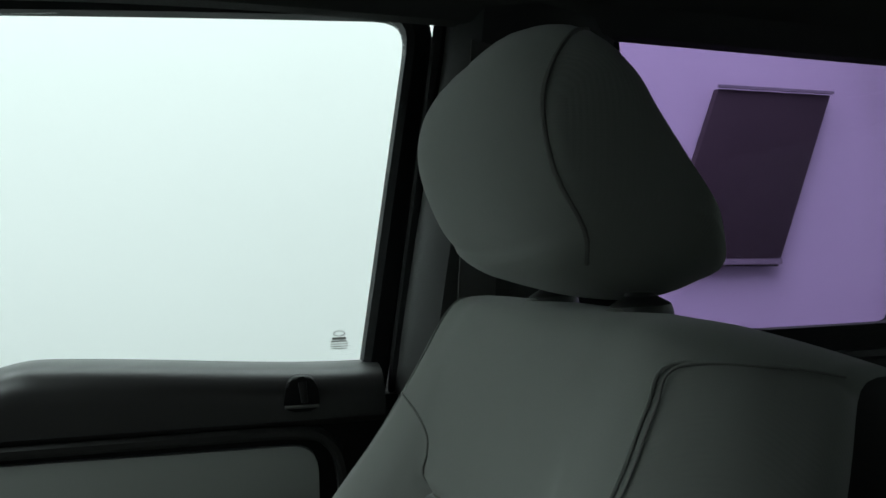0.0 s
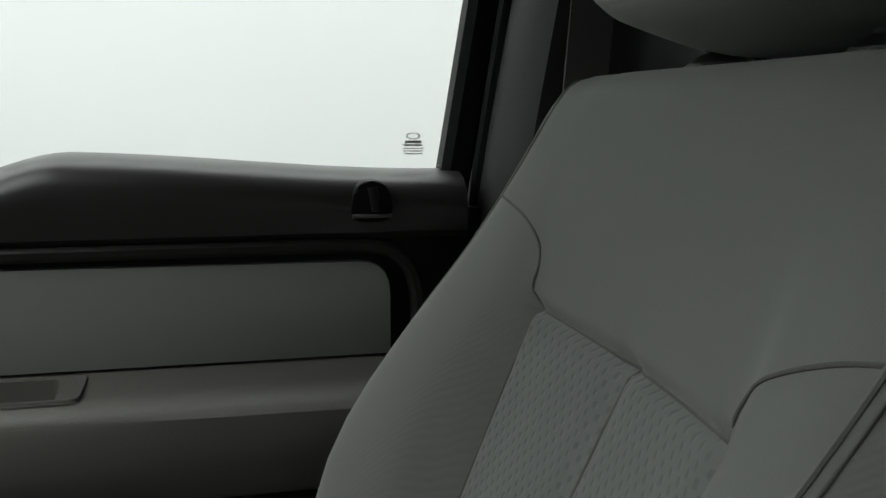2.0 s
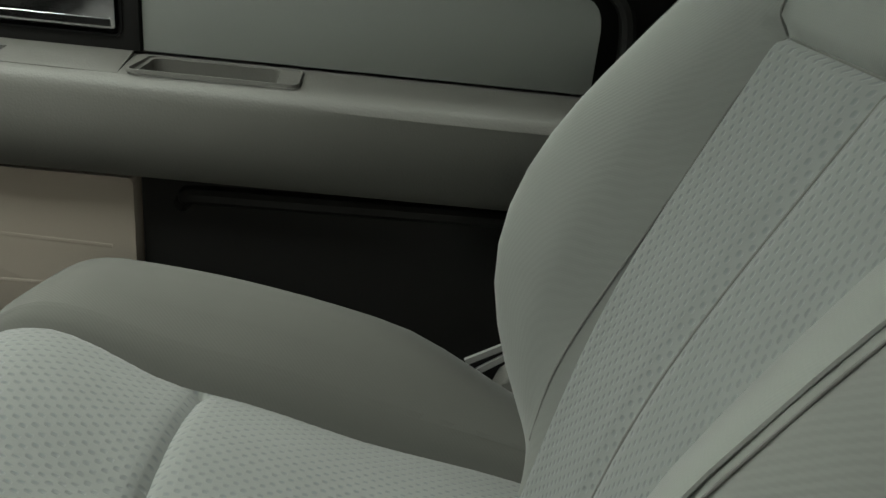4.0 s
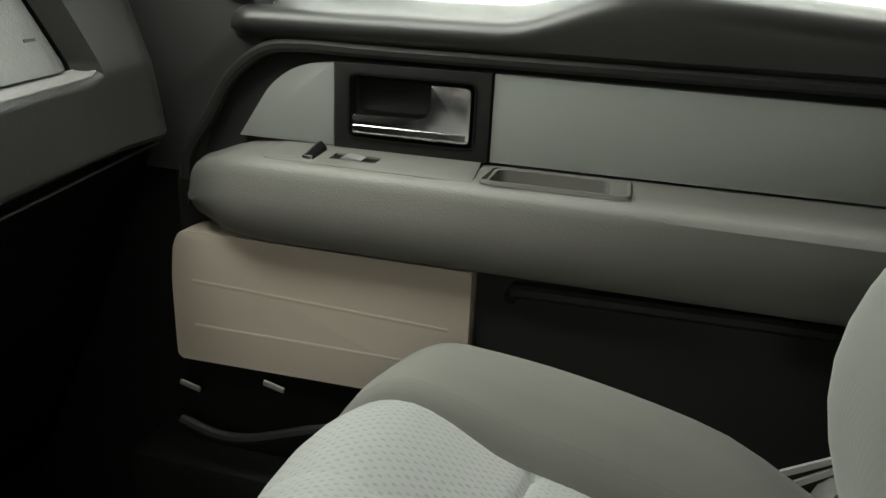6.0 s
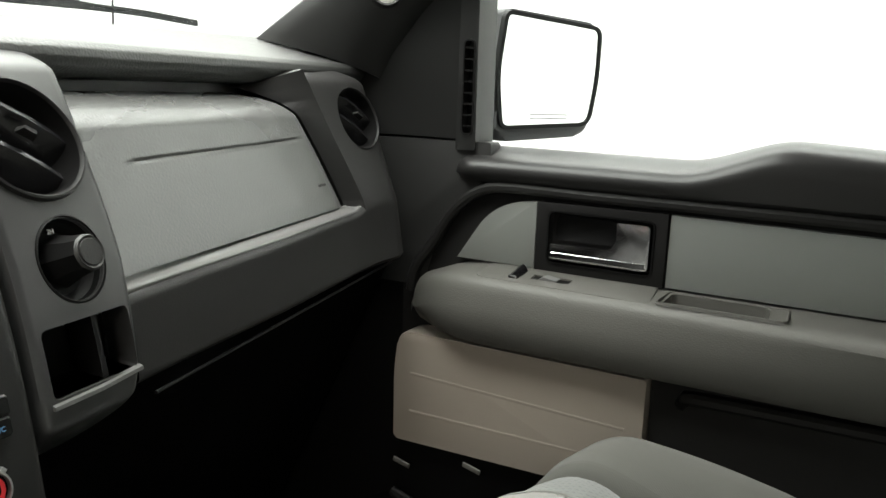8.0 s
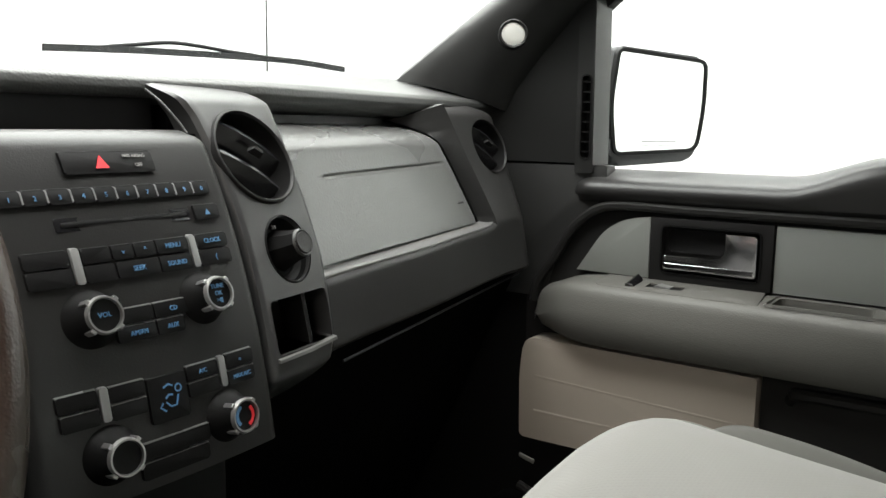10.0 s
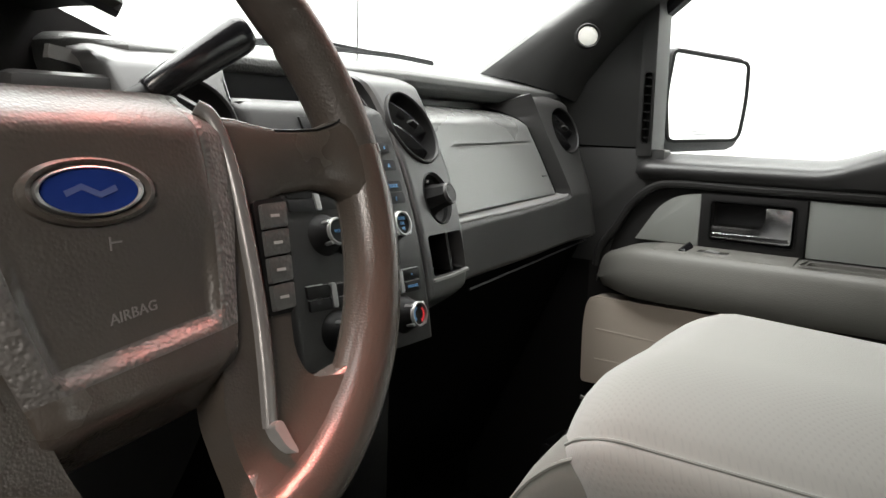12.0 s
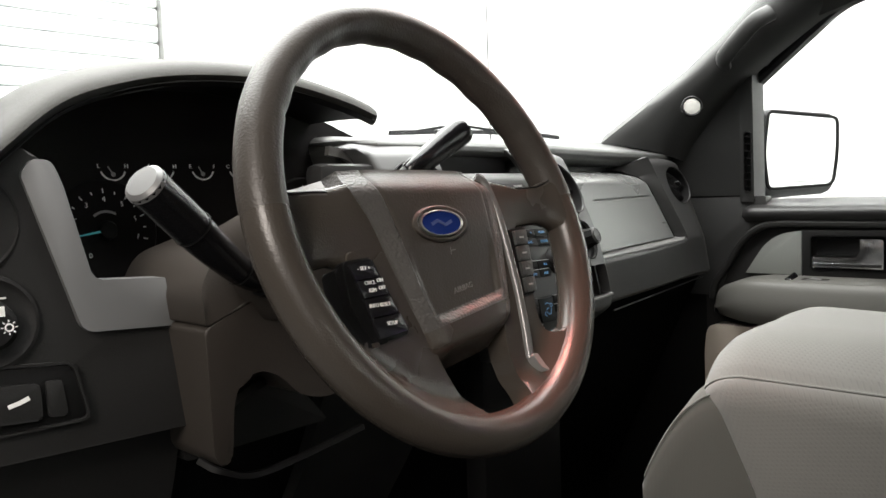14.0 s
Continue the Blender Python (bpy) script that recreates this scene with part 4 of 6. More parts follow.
part("seat_rail", sweep([(0.684, 0.035, 0.556), (0.684, -0.006, 0.580), (0.682, -0.05, 0.60)], [(-.003, -.002), (.003, -.002), (.003, .002), (-.003, .002)], (-1, 0, 0)), GREY_MARK, seat, "pale hinge strip")
part("seat_rail", sweep([(0.684, 0.023, 0.547), (0.684, -0.010, 0.571), (0.682, -0.05, 0.592)], [(-.003, -.002), (.003, -.002), (.003, .002), (-.003, .002)], (-1, 0, 0)), GREY_MARK, seat, "pale hinge strip")
part("recliner_cover", prism(fillet([(-0.09, 0.46), (0.02, 0.50), (0.0, 0.56), (-0.06, 0.585)], 0.012), "x", 0.655, 0.685, 0.004), GREY, seat, "grey recliner cover")
part("seat_base", box((0.22, -0.02, 0.20), (0.62, 0.36, 0.43), 0.02), BLACK, seat)

# ---- middle seat with its back folded down as an armrest ----
AX = 0.018
centre = thing("folded_armrest", (AX, 0.1, 0.2), "wide grey cloth centre armrest folded down over the middle seat", "armrest")
AC = [-1, -0.99, -0.975, -0.955, -0.93, -0.90, -0.86, -0.8, -0.7, -0.55, -0.35, -0.15, 0, 0.15, 0.35, 0.55, 0.7, 0.8, 0.86, 0.90, 0.93, 0.955, 0.975, 0.99, 1]


def arm_pad_ring(y):
    f = max(0, (y - 0.230) / 0.080)
    nose = min(1, f) ** 2.3
    left = 0.154 - 0.064 * min(1, f) ** 3
    right = 0.166 - 0.30 * max(0, 0.24 - max(y, 0)) - 0.012 * nose - 0.03 * min(1, f) ** 9
    ahead = y + 0.020 * ease(y, 0.1, 0.25)
    ring = []
    for c in AC:
        z = 0.836 - 0.007 * abs(c) ** 2 - (0.037 if c < 0 else 0.017) * max(0, (abs(c) - 0.5) / 0.5) ** 2.2 - 0.052 * nose + 0.01 * (y < 0.0) * (-y) * 2
        z += groove(abs(c) - 0.965, 0.014, 0.0035 if c < 0 else 0.0012)
        ring.append((AX + c * (left if c < 0 else right), y + 0.020 * max(0, c) ** 0.8 * ease(y, 0.1, 0.25), z))
    edge = ring[0][2]
    return ring + [(AX + right + 0.005, ahead - 0.002 * nose, 0.798 - 0.03 * nose), (AX + right + 0.006, ahead - 0.010 * nose, 0.770 - 0.02 * nose), (AX + right + 0.001, ahead - 0.03 * nose, 0.725), (AX + right - 0.015, ahead - 0.085 * nose, 0.58), (AX - left + 0.010, y - 0.135 * nose - 0.06 * ease(y, 0.15, 0.29), 0.58), (AX - left - 0.002, y - 0.078 * nose - 0.022 * ease(y, 0.15, 0.27), min(0.70, edge - 0.05)), (AX - left - 0.005, y - 0.034 * nose - 0.004 * ease(y, 0.15, 0.27), edge - 0.026), (AX - left - 0.005, y - 0.008 * nose, edge - 0.008)]


pad = part("armrest_pad", loft([arm_pad_ring(y) for y in (-0.30, -0.2, -0.1, 0, 0.06, 0.12, 0.16, 0.19, 0.21, 0.225, 0.24, 0.252, 0.264, 0.276, 0.286, 0.294, 0.300, 0.304, 0.307, 0.309)]), ARM_CLOTH, centre, "padded grey cloth armrest", 60)
for sg in (-1, 1):
    pts = []
    for y in (-0.28, -0.1, 0.05, 0.12, 0.18, 0.21, 0.24, 0.265, 0.280, 0.290):
        r = arm_pad_ring(y)
        p = Vector(r[2] if sg < 0 else r[len(AC) - 3])
        pts.append(p + Vector((sg * 0.0005, 0, 0.0008)))
    line = smooth_path(pts, 12)
    part("edge_seam", sweep(line, circle(0.0012, 6), (0, 0, 1)), CLOTH, pad)
    for i in range(2, len(line) - 3, 2):
        a, b = line[i], line[i + 1]
        if a.y > 0.0:
            n = max(1, int((line[i + 2] - a).length / 0.0065))
            for k in range(n):
                p = a + (line[i + 2] - a) * (k / n)
                q = p + (b - a).normalized() * 0.0038
                off = Vector((-sg * 0.0032, 0, 0.0006))
                part("stitch", rod(p + off, q + off, 0.0006, n=5), STITCH, pad)


def mid_ring(y):
    nose = max(0, (y - 0.255) / 0.10) ** 1.9
    hw = 0.149 - 0.012 * nose
    ring = [(AX + c * hw, y, 0.798 - 0.008 * c * c - 0.016 * max(0, (abs(c) - 0.7) / 0.3) ** 2 - 0.115 * nose) for c in AC]
    low = ring[0][2]
    return ring + [(AX + hw + 0.002, y - 0.003, low - 0.02), (AX + hw, y - 0.02, 0.60), (AX + hw, y - 0.05, 0.42), (AX - hw, y - 0.05, 0.42), (AX - hw, y - 0.02, 0.60), (AX - hw - 0.003, y - 0.006, low - 0.035), (AX - hw - 0.0025, y - 0.002, low - 0.012)]


mid_cushion = part("middle_cushion", loft([mid_ring(y) for y in (-0.1, 0.05, 0.15, 0.2, 0.24, 0.265, 0.285, 0.302, 0.318, 0.331, 0.340, 0.347, 0.352, 0.355)]), SHADED_CLOTH, centre, "plain grey cloth middle seat cushion", 60)
part("cushion_piping", sweep(smooth_path([Vector(mid_ring(y)[1]) + Vector((-0.001, 0, 0.0006)) for y in (0.20, 0.24, 0.27, 0.30, 0.32, 0.335, 0.345, 0.351)], 4), circle(0.0016, 6), (0, 0, 1)), CLOTH, mid_cushion, "pale piping along the edge")
part("seat_base", box((-0.15, -0.1, 0.20), (0.17, 0.28, 0.43), 0.02), BLACK, centre)

# ---- dashboard ----
dash = thing("dashboard", (0.0, 0.75, 0.8), "dark grey plastic dashboard with centre stack and round vents", "dashboard")


def face_y(x, z):
    """How far ahead the passenger side of the dashboard face lies."""
    return 0.602 + 0.225 * (x - 0.185) + (0.40 if z > 0.88 else 0.18) * (z - 0.88)


GLOVE_EDGE = [(1.020, 0.488), (1.012, 0.505), (1.002, 0.527), (0.992, 0.538), (0.95, 0.560), (0.889, 0.585)]


def glove_fn(u, v):
    z = 0.884 + 0.133 * v
    xl, xr = 0.179, between(z, GLOVE_EDGE)
    x = xl + (xr - xl) * u
    y = face_y(x, z) + 0.055 * max(0, (z - 0.986) / 0.031) ** 2 + 0.012 * max(0, (u - 0.93) / 0.07) ** 2
    d = z - (0.961 + 0.004 * u)
    if 0.12 < u < 0.93:
        y += 0.0022 * math.exp(-(d / 0.0016) ** 2) * ease(u, 0.12, 0.14) * ease(u, 0.93, 0.85)
    return (x, y, z - 0.004 * max(0, (z - 1.0) / 0.017) ** 2)


glove = part("glove_panel", shell(glove_fn, 50, 110, (0, 0.012, 0)), GLOVE, dash, "grained light grey panel over the glove box", 50)
part("airbag_mark", mapped(box((0.526, -0.0009, 0.9115), (0.543, 0.0004, 0.9140)), lambda x, y, z: (x, face_y(x, z) + y, z)), DASH, glove)

def proud(x):
    """How far the dash face stands out from the recessed glove panel."""
    return 0.003 + 0.009 * ease(x, 0.18, 0.45)


FLANK_IN = [(0.585, 0.882), (0.585, 0.889), (0.573, 0.92), (0.560, 0.95), (0.548, 0.975), (0.538, 0.992), (0.527, 1.003), (0.508, 1.012), (0.490, 1.019)]
FLANK_OUT = [(0.606, 0.876), (0.6065, 0.889), (0.597, 0.92), (0.586, 0.95), (0.576, 0.975), (0.569, 0.995), (0.564, 1.010), (0.559, 1.026), (0.553, 1.042)]


def skirt_y(x, z):
    """The dash face below and beyond the glove panel: it runs on in one sheet, bends and rounds off towards the door."""
    bend = 0.195 * max(0, min(x, 0.66) - 0.545) ** 2 / 0.23 + 0.195 * max(0, x - 0.66)
    y = face_y(x, z) - bend - proud(x)
    return y + 0.095 * max(0, (x - 0.672) / 0.080) ** 2.2 + 0.04 * max(0, (0.811 - z) / 0.0155) ** 2


def flank_x(z):
    return between(z, [(b, a) for a, b in FLANK_OUT])


def flank_fn(u, v):
    """The flank that steps out from the recessed glove panel to the end of the dashboard."""
    k = v * (len(FLANK_IN) - 1)
    x0, z0, x1, z1 = (between(k, list(enumerate(c))) for c in ([p[0] for p in FLANK_IN], [p[1] for p in FLANK_IN], [p[0] for p in FLANK_OUT], [p[1] for p in FLANK_OUT]))
    y0 = face_y(x0, z0) + 0.006 + 0.05 * max(0, (z0 - 0.986) / 0.033) ** 2
    y1 = skirt_y(x1, z1)
    t = u ** 0.85
    return (x0 + (x1 - x0) * u, y0 + (y1 - y0) * t, z0 + (z1 - z0) * u)


part("end_edge", shell(flank_fn, 8, 64, (0.004, 0.012, 0)), DASH, dash, "dark flank beside the glove panel", 50)


def strip_fn(u, v):
    """The sloping ledge under the glove panel, narrower towards the door."""
    x = 0.178 + 0.428 * u
    k = 1 - 0.45 * u
    lift = 0.006 * max(0, (u - 0.95) / 0.05) ** 2
    return (x, face_y(x, 0.884) + 0.004 - (proud(x) + 0.004) * ease(v, 0, 0.9), 0.8835 - 0.0115 * k * v - 0.002 * (v > 0.95) + lift)


part("trim_strip", shell(strip_fn, 40, 10, (0, 0.010, -0.010)), TRIM_GREY, dash, "satin grey ledge under the glove panel", 50)


def lower_fn(u, v):
    top = 0.8835 - 0.0125 * (1 - 0.45 * u) + 0.006 * max(0, (u - 0.95) / 0.05) ** 2
    z = top + (0.7955 - top) * v
    x = 0.178 + (0.606 - 0.178) * u
    return (x, skirt_y(x, z) + 0.003 * max(0, (0.05 - v) / 0.05), z)


part("lower_panel", shell(lower_fn, 30, 30, (0, 0.02, 0.004)), DASH, dash, "dark lower dash panel")
part("lower_lip", sweep([(x, face_y(x, 0.79) + 0.004, 0.7915) for x in (0.2, 0.35, 0.5, 0.65, 0.72)], circle(0.0015, 8), (0, 0, 1)), DASH, dash)


def end_fn(u, v):
    z = 0.7955 + 0.2505 * v
    x0 = flank_x(z)
    x = x0 + (0.752 - x0) * u
    return (x, skirt_y(x, z) + 0.05 * max(0, (v - 0.92) / 0.08) ** 2, z)


dend = part("end_cap", shell(end_fn, 34, 50, (0.0, 0.03, 0)), DASH, dash, "rounded dark end of the dashboard", 50)


def lip_y(x):
    return 0.70 + 0.24 * ease(x, -0.19, -0.25) * ease(x, -0.72, -0.66) + 0.176 * max(0, x - 0.219) - 0.02 * ease(x, 0.62, 0.74) + 0.03 * ease(x, 0.60, 0.74)


LIP = [(0.075, -0.030), (0.012, -0.026), (0.003, -0.020), (0.0, -0.013), (0.002, -0.006), (0.009, -0.001), (0.02, 0.0015)]


def top_fn(u, v):
    x = -0.74 + 1.53 * u
    n = len(LIP) - 1
    k = v * 1.6 * n
    y0 = lip_y(x)
    if k < n:
        i = int(k)
        t = k - i
        dy, dz = (LIP[i][j] * (1 - t) + LIP[i + 1][j] * t for j in (0, 1))
        return (x, y0 + dy, 1.0545 + dz)
    t = (k - n) / (0.6 * n)
    ya, yb = y0 + LIP[-1][0], 0.965 + 0.08 * (1 - (x / 0.74) ** 2)
    return (x, ya + (yb - ya) * t, 1.056 + 0.034 * t)


part("top_pad", shell(top_fn, 60, 40, (0, 0.006, -0.004)), DASH_TOP, dash, "grained top of the dashboard", 50)
part("tray_back", shell(lambda u, v: (0.10 + 0.52 * u, lip_y(0.10 + 0.52 * u) + 0.045, 0.995 + 0.045 * v), 16, 4, (0, 0.01, 0)), DASH, dash)
part("tray_floor", shell(lambda u, v: (0.10 + 0.47 * u, face_y(0.10 + 0.47 * u, 1.0) + 0.052 + 0.11 * v, 1.004 - 0.004 * v), 16, 4, (0, 0, -0.006)), DASH, dash)
# Near-black carpet on this sheet puts the footwell's deep shade into its colour.
part("knee_panel", shell(lambda u, v: (-0.70 + 1.45 * u, 0.72 + 0.24 * v, 0.82 - 0.50 * v), 10, 8, (0, 0.01, 0)), CARPET, dash)


def round_vent(at, axis, r, parent, squash=1.0):
    """A round air vent with a dark bowl and turned vanes."""
    at, axis = Vector(at), Vector(axis).normalized()
    ring = part("vent_ring", spin([(r * 0.94, -0.014), (r * 0.985, 0.0), (r * 1.03, 0.0022), (r * 1.07, 0.0016), (r * 1.09, -0.003), (r * 1.08, -0.012)], at, axis), DARK, parent, "dark vent ring")
    part("bowl", spin([(r * 0.98, 0.0), (r * 0.93, -0.014), (r * 0.75, -0.030), (0, -0.036)], at, axis), BLACK, ring)
    s = axis.cross(Vector((0, 0, 1))).normalized()
    w = s.cross(axis)
    s, w = (s * 0.82 + w * 0.57), (w * 0.82 - s * 0.57)
    for k in (-0.40, 0.34):
        h = math.sqrt(1 - k * k) * r * 0.92
        c = at + w * k * r - axis * 0.012
        rings = []
        for t in (-1, -0.5, 0, 0.5, 1):
            q = c + s * h * t
            rings.append([q + axis * (0.004 + 0.004 * (1 - t * t)) + w * 0.006, q + axis * (0.003 + 0.004 * (1 - t * t)) + w * 0.010, q - axis * 0.013 - w * 0.004, q - axis * 0.013 - w * 0.009])
        part("vane", loft(rings), GLOSSY_BLACK, ring)
    part("vane_tab", loft([[at + s * a + w * b - axis * 0.002 for a, b in ((-.007, .002), (.007, .002), (.006, .007), (-.006, .007))], [at + s * a + w * b + axis * 0.005 for a, b in ((-.005, .003), (.005, .003), (.004, .006), (-.004, .006))]]), DARK, ring)
    return ring


VENT_AT, VENT_N = (0.650, skirt_y(0.650, 0.985), 0.985), (-0.03, -1, 0.40)
carve(dend, spin([(0, -0.05), (0.0405, -0.05), (0.0405, 0.05), (0, 0.05)], VENT_AT, VENT_N))
round_vent(VENT_AT, VENT_N, 0.039, dend)

# centre stack: everything on it lies on one face that leans back more and more towards its top
STACK_X = -0.016


def stack(x, y, z):
    d = z - 0.88
    return (x, 0.579 + 0.319 * d + 0.981 * d * d + 1.551 * d ** 3 + 0.5 * (x + 0.02) ** 2 + y, z)


def lean(x, z):
    """Outward normal of the stack's face."""
    d = z - 0.88
    return Vector((x + 0.02, -1, 0.319 + 1.962 * d + 4.653 * d * d)).normalized()


def on_stack(bm, x, z):
    """A turned part, built along -y at the origin, set on the face at (x, z)."""
    n = lean(x, z)
    s = Vector((1, 0, 0))
    s = (s - n * s.dot(n)).normalized()
    w = n.cross(s)
    at = Vector(stack(x, 0, z))
    return mapped(bm, lambda a, b, c: at + s * a - n * b + w * c)


POD_IN = [(1.052, 0.072), (1.041, 0.0725), (1.030, 0.078), (1.018, 0.0825), (0.998, 0.0843), (0.90, 0.0852), (0.74, 0.0845)]
POD_OUT = [(1.052, 0.172), (1.046, 0.180), (1.040, 0.185), (1.030, 0.1878), (1.010, 0.1865), (0.968, 0.1835), (0.90, 0.1850), (0.86, 0.1815), (0.82, 0.1765), (0.808, 0.170), (0.797, 0.155), (0.785, 0.137), (0.765, 0.118), (0.74, 0.104)]


def mirror_x(sg, x):
    return x if sg > 0 else 2 * STACK_X - x


def pod_fn(sg, u, v):
    """The face of a pod: rolling away under the dash top at its upper end, with rounded sides."""
    z = 0.768 + 0.284 * v
    a, b = between(z, POD_IN), between(z, POD_OUT)
    x = a + (b - a) * u
    e = min(u, 1 - u) * (b - a)
    y = -0.003 + 0.045 * max(0, (z - 1.030) / 0.022) ** 1.6 + 0.007 * max(0, 1 - e / 0.006) ** 2 + 0.055 * max(0, (0.807 - z) / 0.039) ** 1.4
    p = stack(x, y, z - 0.003 * max(0, (z - 1.03) / 0.022) ** 2)
    return (mirror_x(sg, p[0]), p[1], p[2])


def slab(pts, r, deep, proud, bevel=0.0015):
    return mapped(prism(fillet(pts, r), "y", -proud, deep, bevel), stack)


def key(x0, z0, x1, z1, proud=0.0085, bevel=0.0011):
    return slab([(x0, z0), (x1, z0), (x1, z1), (x0, z1)], 0.0014, 0.004, proud, bevel)


def words_on(text, size, x, z, proud=0.0088):
    return lettering(text, size, lambda a, b, c: stack(x + a, -proud - c, z + b))


def radio_fn(u, v):
    z = 0.764 + 0.2425 * v
    hw = 0.0978 - 0.012 * max(0, (z - 0.994) / 0.0125) ** 2.2
    x = STACK_X + hw * (2 * u - 1)
    e = min(u, 1 - u) * 2 * hw
    return stack(x, -0.0055 + 0.010 * max(0, 1 - e / 0.006) ** 2 + 0.012 * max(0, (z - 0.9965) / 0.010) ** 2, z)


radio = part("radio_panel", shell(radio_fn, 60, 90, (0, 0.03, 0)), STACK, dash, "dark grey radio and climate panel", 50)
for sg in (1, -1):
    pod = part("side_pod", shell(lambda u, v: pod_fn(sg, u, v), 30, 80, (0, 0.03, 0)), POD, dash, "satin grey pod beside the radio", 50)
    vx, vz = mirror_x(sg, 0.1325), 0.9845
    n = lean(0.1325, vz)
    n.x *= sg
    at = Vector(stack(0.1325, -0.003, vz))
    at.x = vx
    carve(pod, spin([(0, -0.045), (0.0445, -0.045), (0.0445, 0.045), (0, 0.045)], at, n))
    round_vent(at, n, 0.0425, pod)
    if sg > 0:
        carve(pod, on_stack(mapped(spin([(0, -0.012), (0.0265, -0.012), (0.0265, 0.02), (0, 0.02)], (0, 0, 0), (0, -1, 0)), lambda x, y, z: (x, y, 1.08 * z)), 0.1365, 0.905))
        sock = part("knob_dish", on_stack(mapped(spin([(0, -0.011), (0.020, -0.011), (0.0255, -0.006), (0.0275, 0.0035), (0.0285, 0.003), (0.029, -0.003)], (0, 0, 0), (0, -1, 0)), lambda x, y, z: (x, y, 1.08 * z)), 0.1365, 0.905), BLACK, pod, "dark dish round the drive selector")
        part("selector_knob", on_stack(spin([(0, 0.0205), (0.0105, 0.0205), (0.0128, 0.0185), (0.0140, 0.009), (0.0185, -0.008), (0, -0.010)], (0, 0, 0), (0, -1, 0), 8), 0.1360, 0.9055), BLACK, sock, "black drive selector knob")
        part("knob_cap", on_stack(spin([(0, 0.0212), (0.0090, 0.0212), (0.0096, 0.0203)], (0, 0, 0), (0, -1, 0)), 0.1360, 0.9055), DASH, sock)
        part("knob_ring", on_stack(spin([(0.0100, 0.0203), (0.0112, 0.0211), (0.0126, 0.0190)], (0, 0, 0), (0, -1, 0)), 0.1360, 0.9055), TRIM, sock)
        part("print", lettering("2H", 0.0045, lambda a, b, c: stack(0.1275 + a, -0.0005 - c, 0.9245 + b)), GREY_MARK, sock)
        carve(pod, mapped(box((0.0975, -0.05, 0.8235), (0.1735, 0.045, 0.8675), 0.004), stack))
        part("bin_liner", mapped(box((0.0960, 0.033, 0.815), (0.1760, 0.038, 0.874)), stack), BLACK, pod)
        part("bin_divider", mapped(box((0.143, 0.002, 0.8225), (0.148, 0.033, 0.869)), stack), BLACK, pod)
        part("bin_floor", mapped(box((0.0970, -0.001, 0.8205), (0.1745, 0.034, 0.8235)), stack), DASH, pod, "ribbed floor of the small bin")
        part("bin_lip", mapped(sweep([(0.0950, -0.0045, 0.8200), (0.135, -0.0045, 0.8205), (0.1750, -0.0045, 0.8225)], [(-.0020, -.003), (-.0013, .0015), (.0013, .0015), (.0020, -.003)], (0, -1, 0)), stack), TRIM_GREY, pod, "bright lip of the small bin")
# display in its recess above the radio
part("display", box((-0.112, 0.705, 0.990), (0.080, 0.711, 1.040)), BLACK, dash, "dark display above the radio")
part("display_floor", shell(lambda u, v: (STACK_X - 0.092 + 0.184 * u, 0.640 + 0.052 * v, 1.0035 - 0.004 * v), 8, 3, (0, 0, -0.006)), BLACK, dash)
for sg in (1, -1):
    part("display_edge", sweep(smooth_path([(mirror_x(sg, x), y, z) for x, y, z in ((0.060, 0.684, 1.040), (0.068, 0.675, 1.030), (0.0735, 0.662, 1.016), (0.0765, 0.652, 1.004))], 4), circle(0.0012, 6), (0, -1, 0.5)), POD, dash, "satin edge of the display recess")
part("side_filler", box((-0.125, 0.713, 0.98), (0.100, 0.725, 1.035)), BLACK, dash)

# buttons of the radio
haz = part("hazard_switch", key(-0.052, 0.9765, 0.0195, 0.9915), BLACK, radio, "black hazard and sensor switch")
part("print", mapped(prism([(-0.0285, 0.980), (-0.018, 0.980), (-0.0232, 0.989)], "y", -0.0091, -0.0085), stack), RED_MARK, haz, "red triangle")
part("print", words_on("PASS AIRBAG", 0.0032, 0.004, 0.9880), GREY_MARK, haz)
part("print", words_on("OFF", 0.0036, 0.006, 0.9815), GREY_MARK, haz)
for i in range(10):
    x = -0.1012 + 0.0165 * i
    k = part("preset_button", key(x, 0.9575, x + 0.0150, 0.9675), BLACK, radio)
    part("print", words_on(str((i + 1) % 10), 0.0045, x + 0.0075, 0.962), BLUE_MARK, k)
    if i < 9:
        part("divider", key(x + 0.0152, 0.9585, x + 0.0163, 0.9670), SILVER, radio, smooth=0)
part("disc_slot", key(-0.069, 0.9395, 0.0372, 0.9482, 0.0062, 0.0006), GLOSSY_BLACK, radio, "black disc slot")
part("slot_mouth", key(-0.065, 0.9425, 0.0345, 0.9455, 0.0067, 0.0003), BLACK, radio)
ej = part("eject_button", key(0.0410, 0.9390, 0.0645, 0.9500), BLACK, radio)
part("print", mapped(prism([(0.0503, 0.9425), (0.0553, 0.9425), (0.0528, 0.9465)], "y", -0.0092, -0.0086), stack), BLUE_MARK, ej)
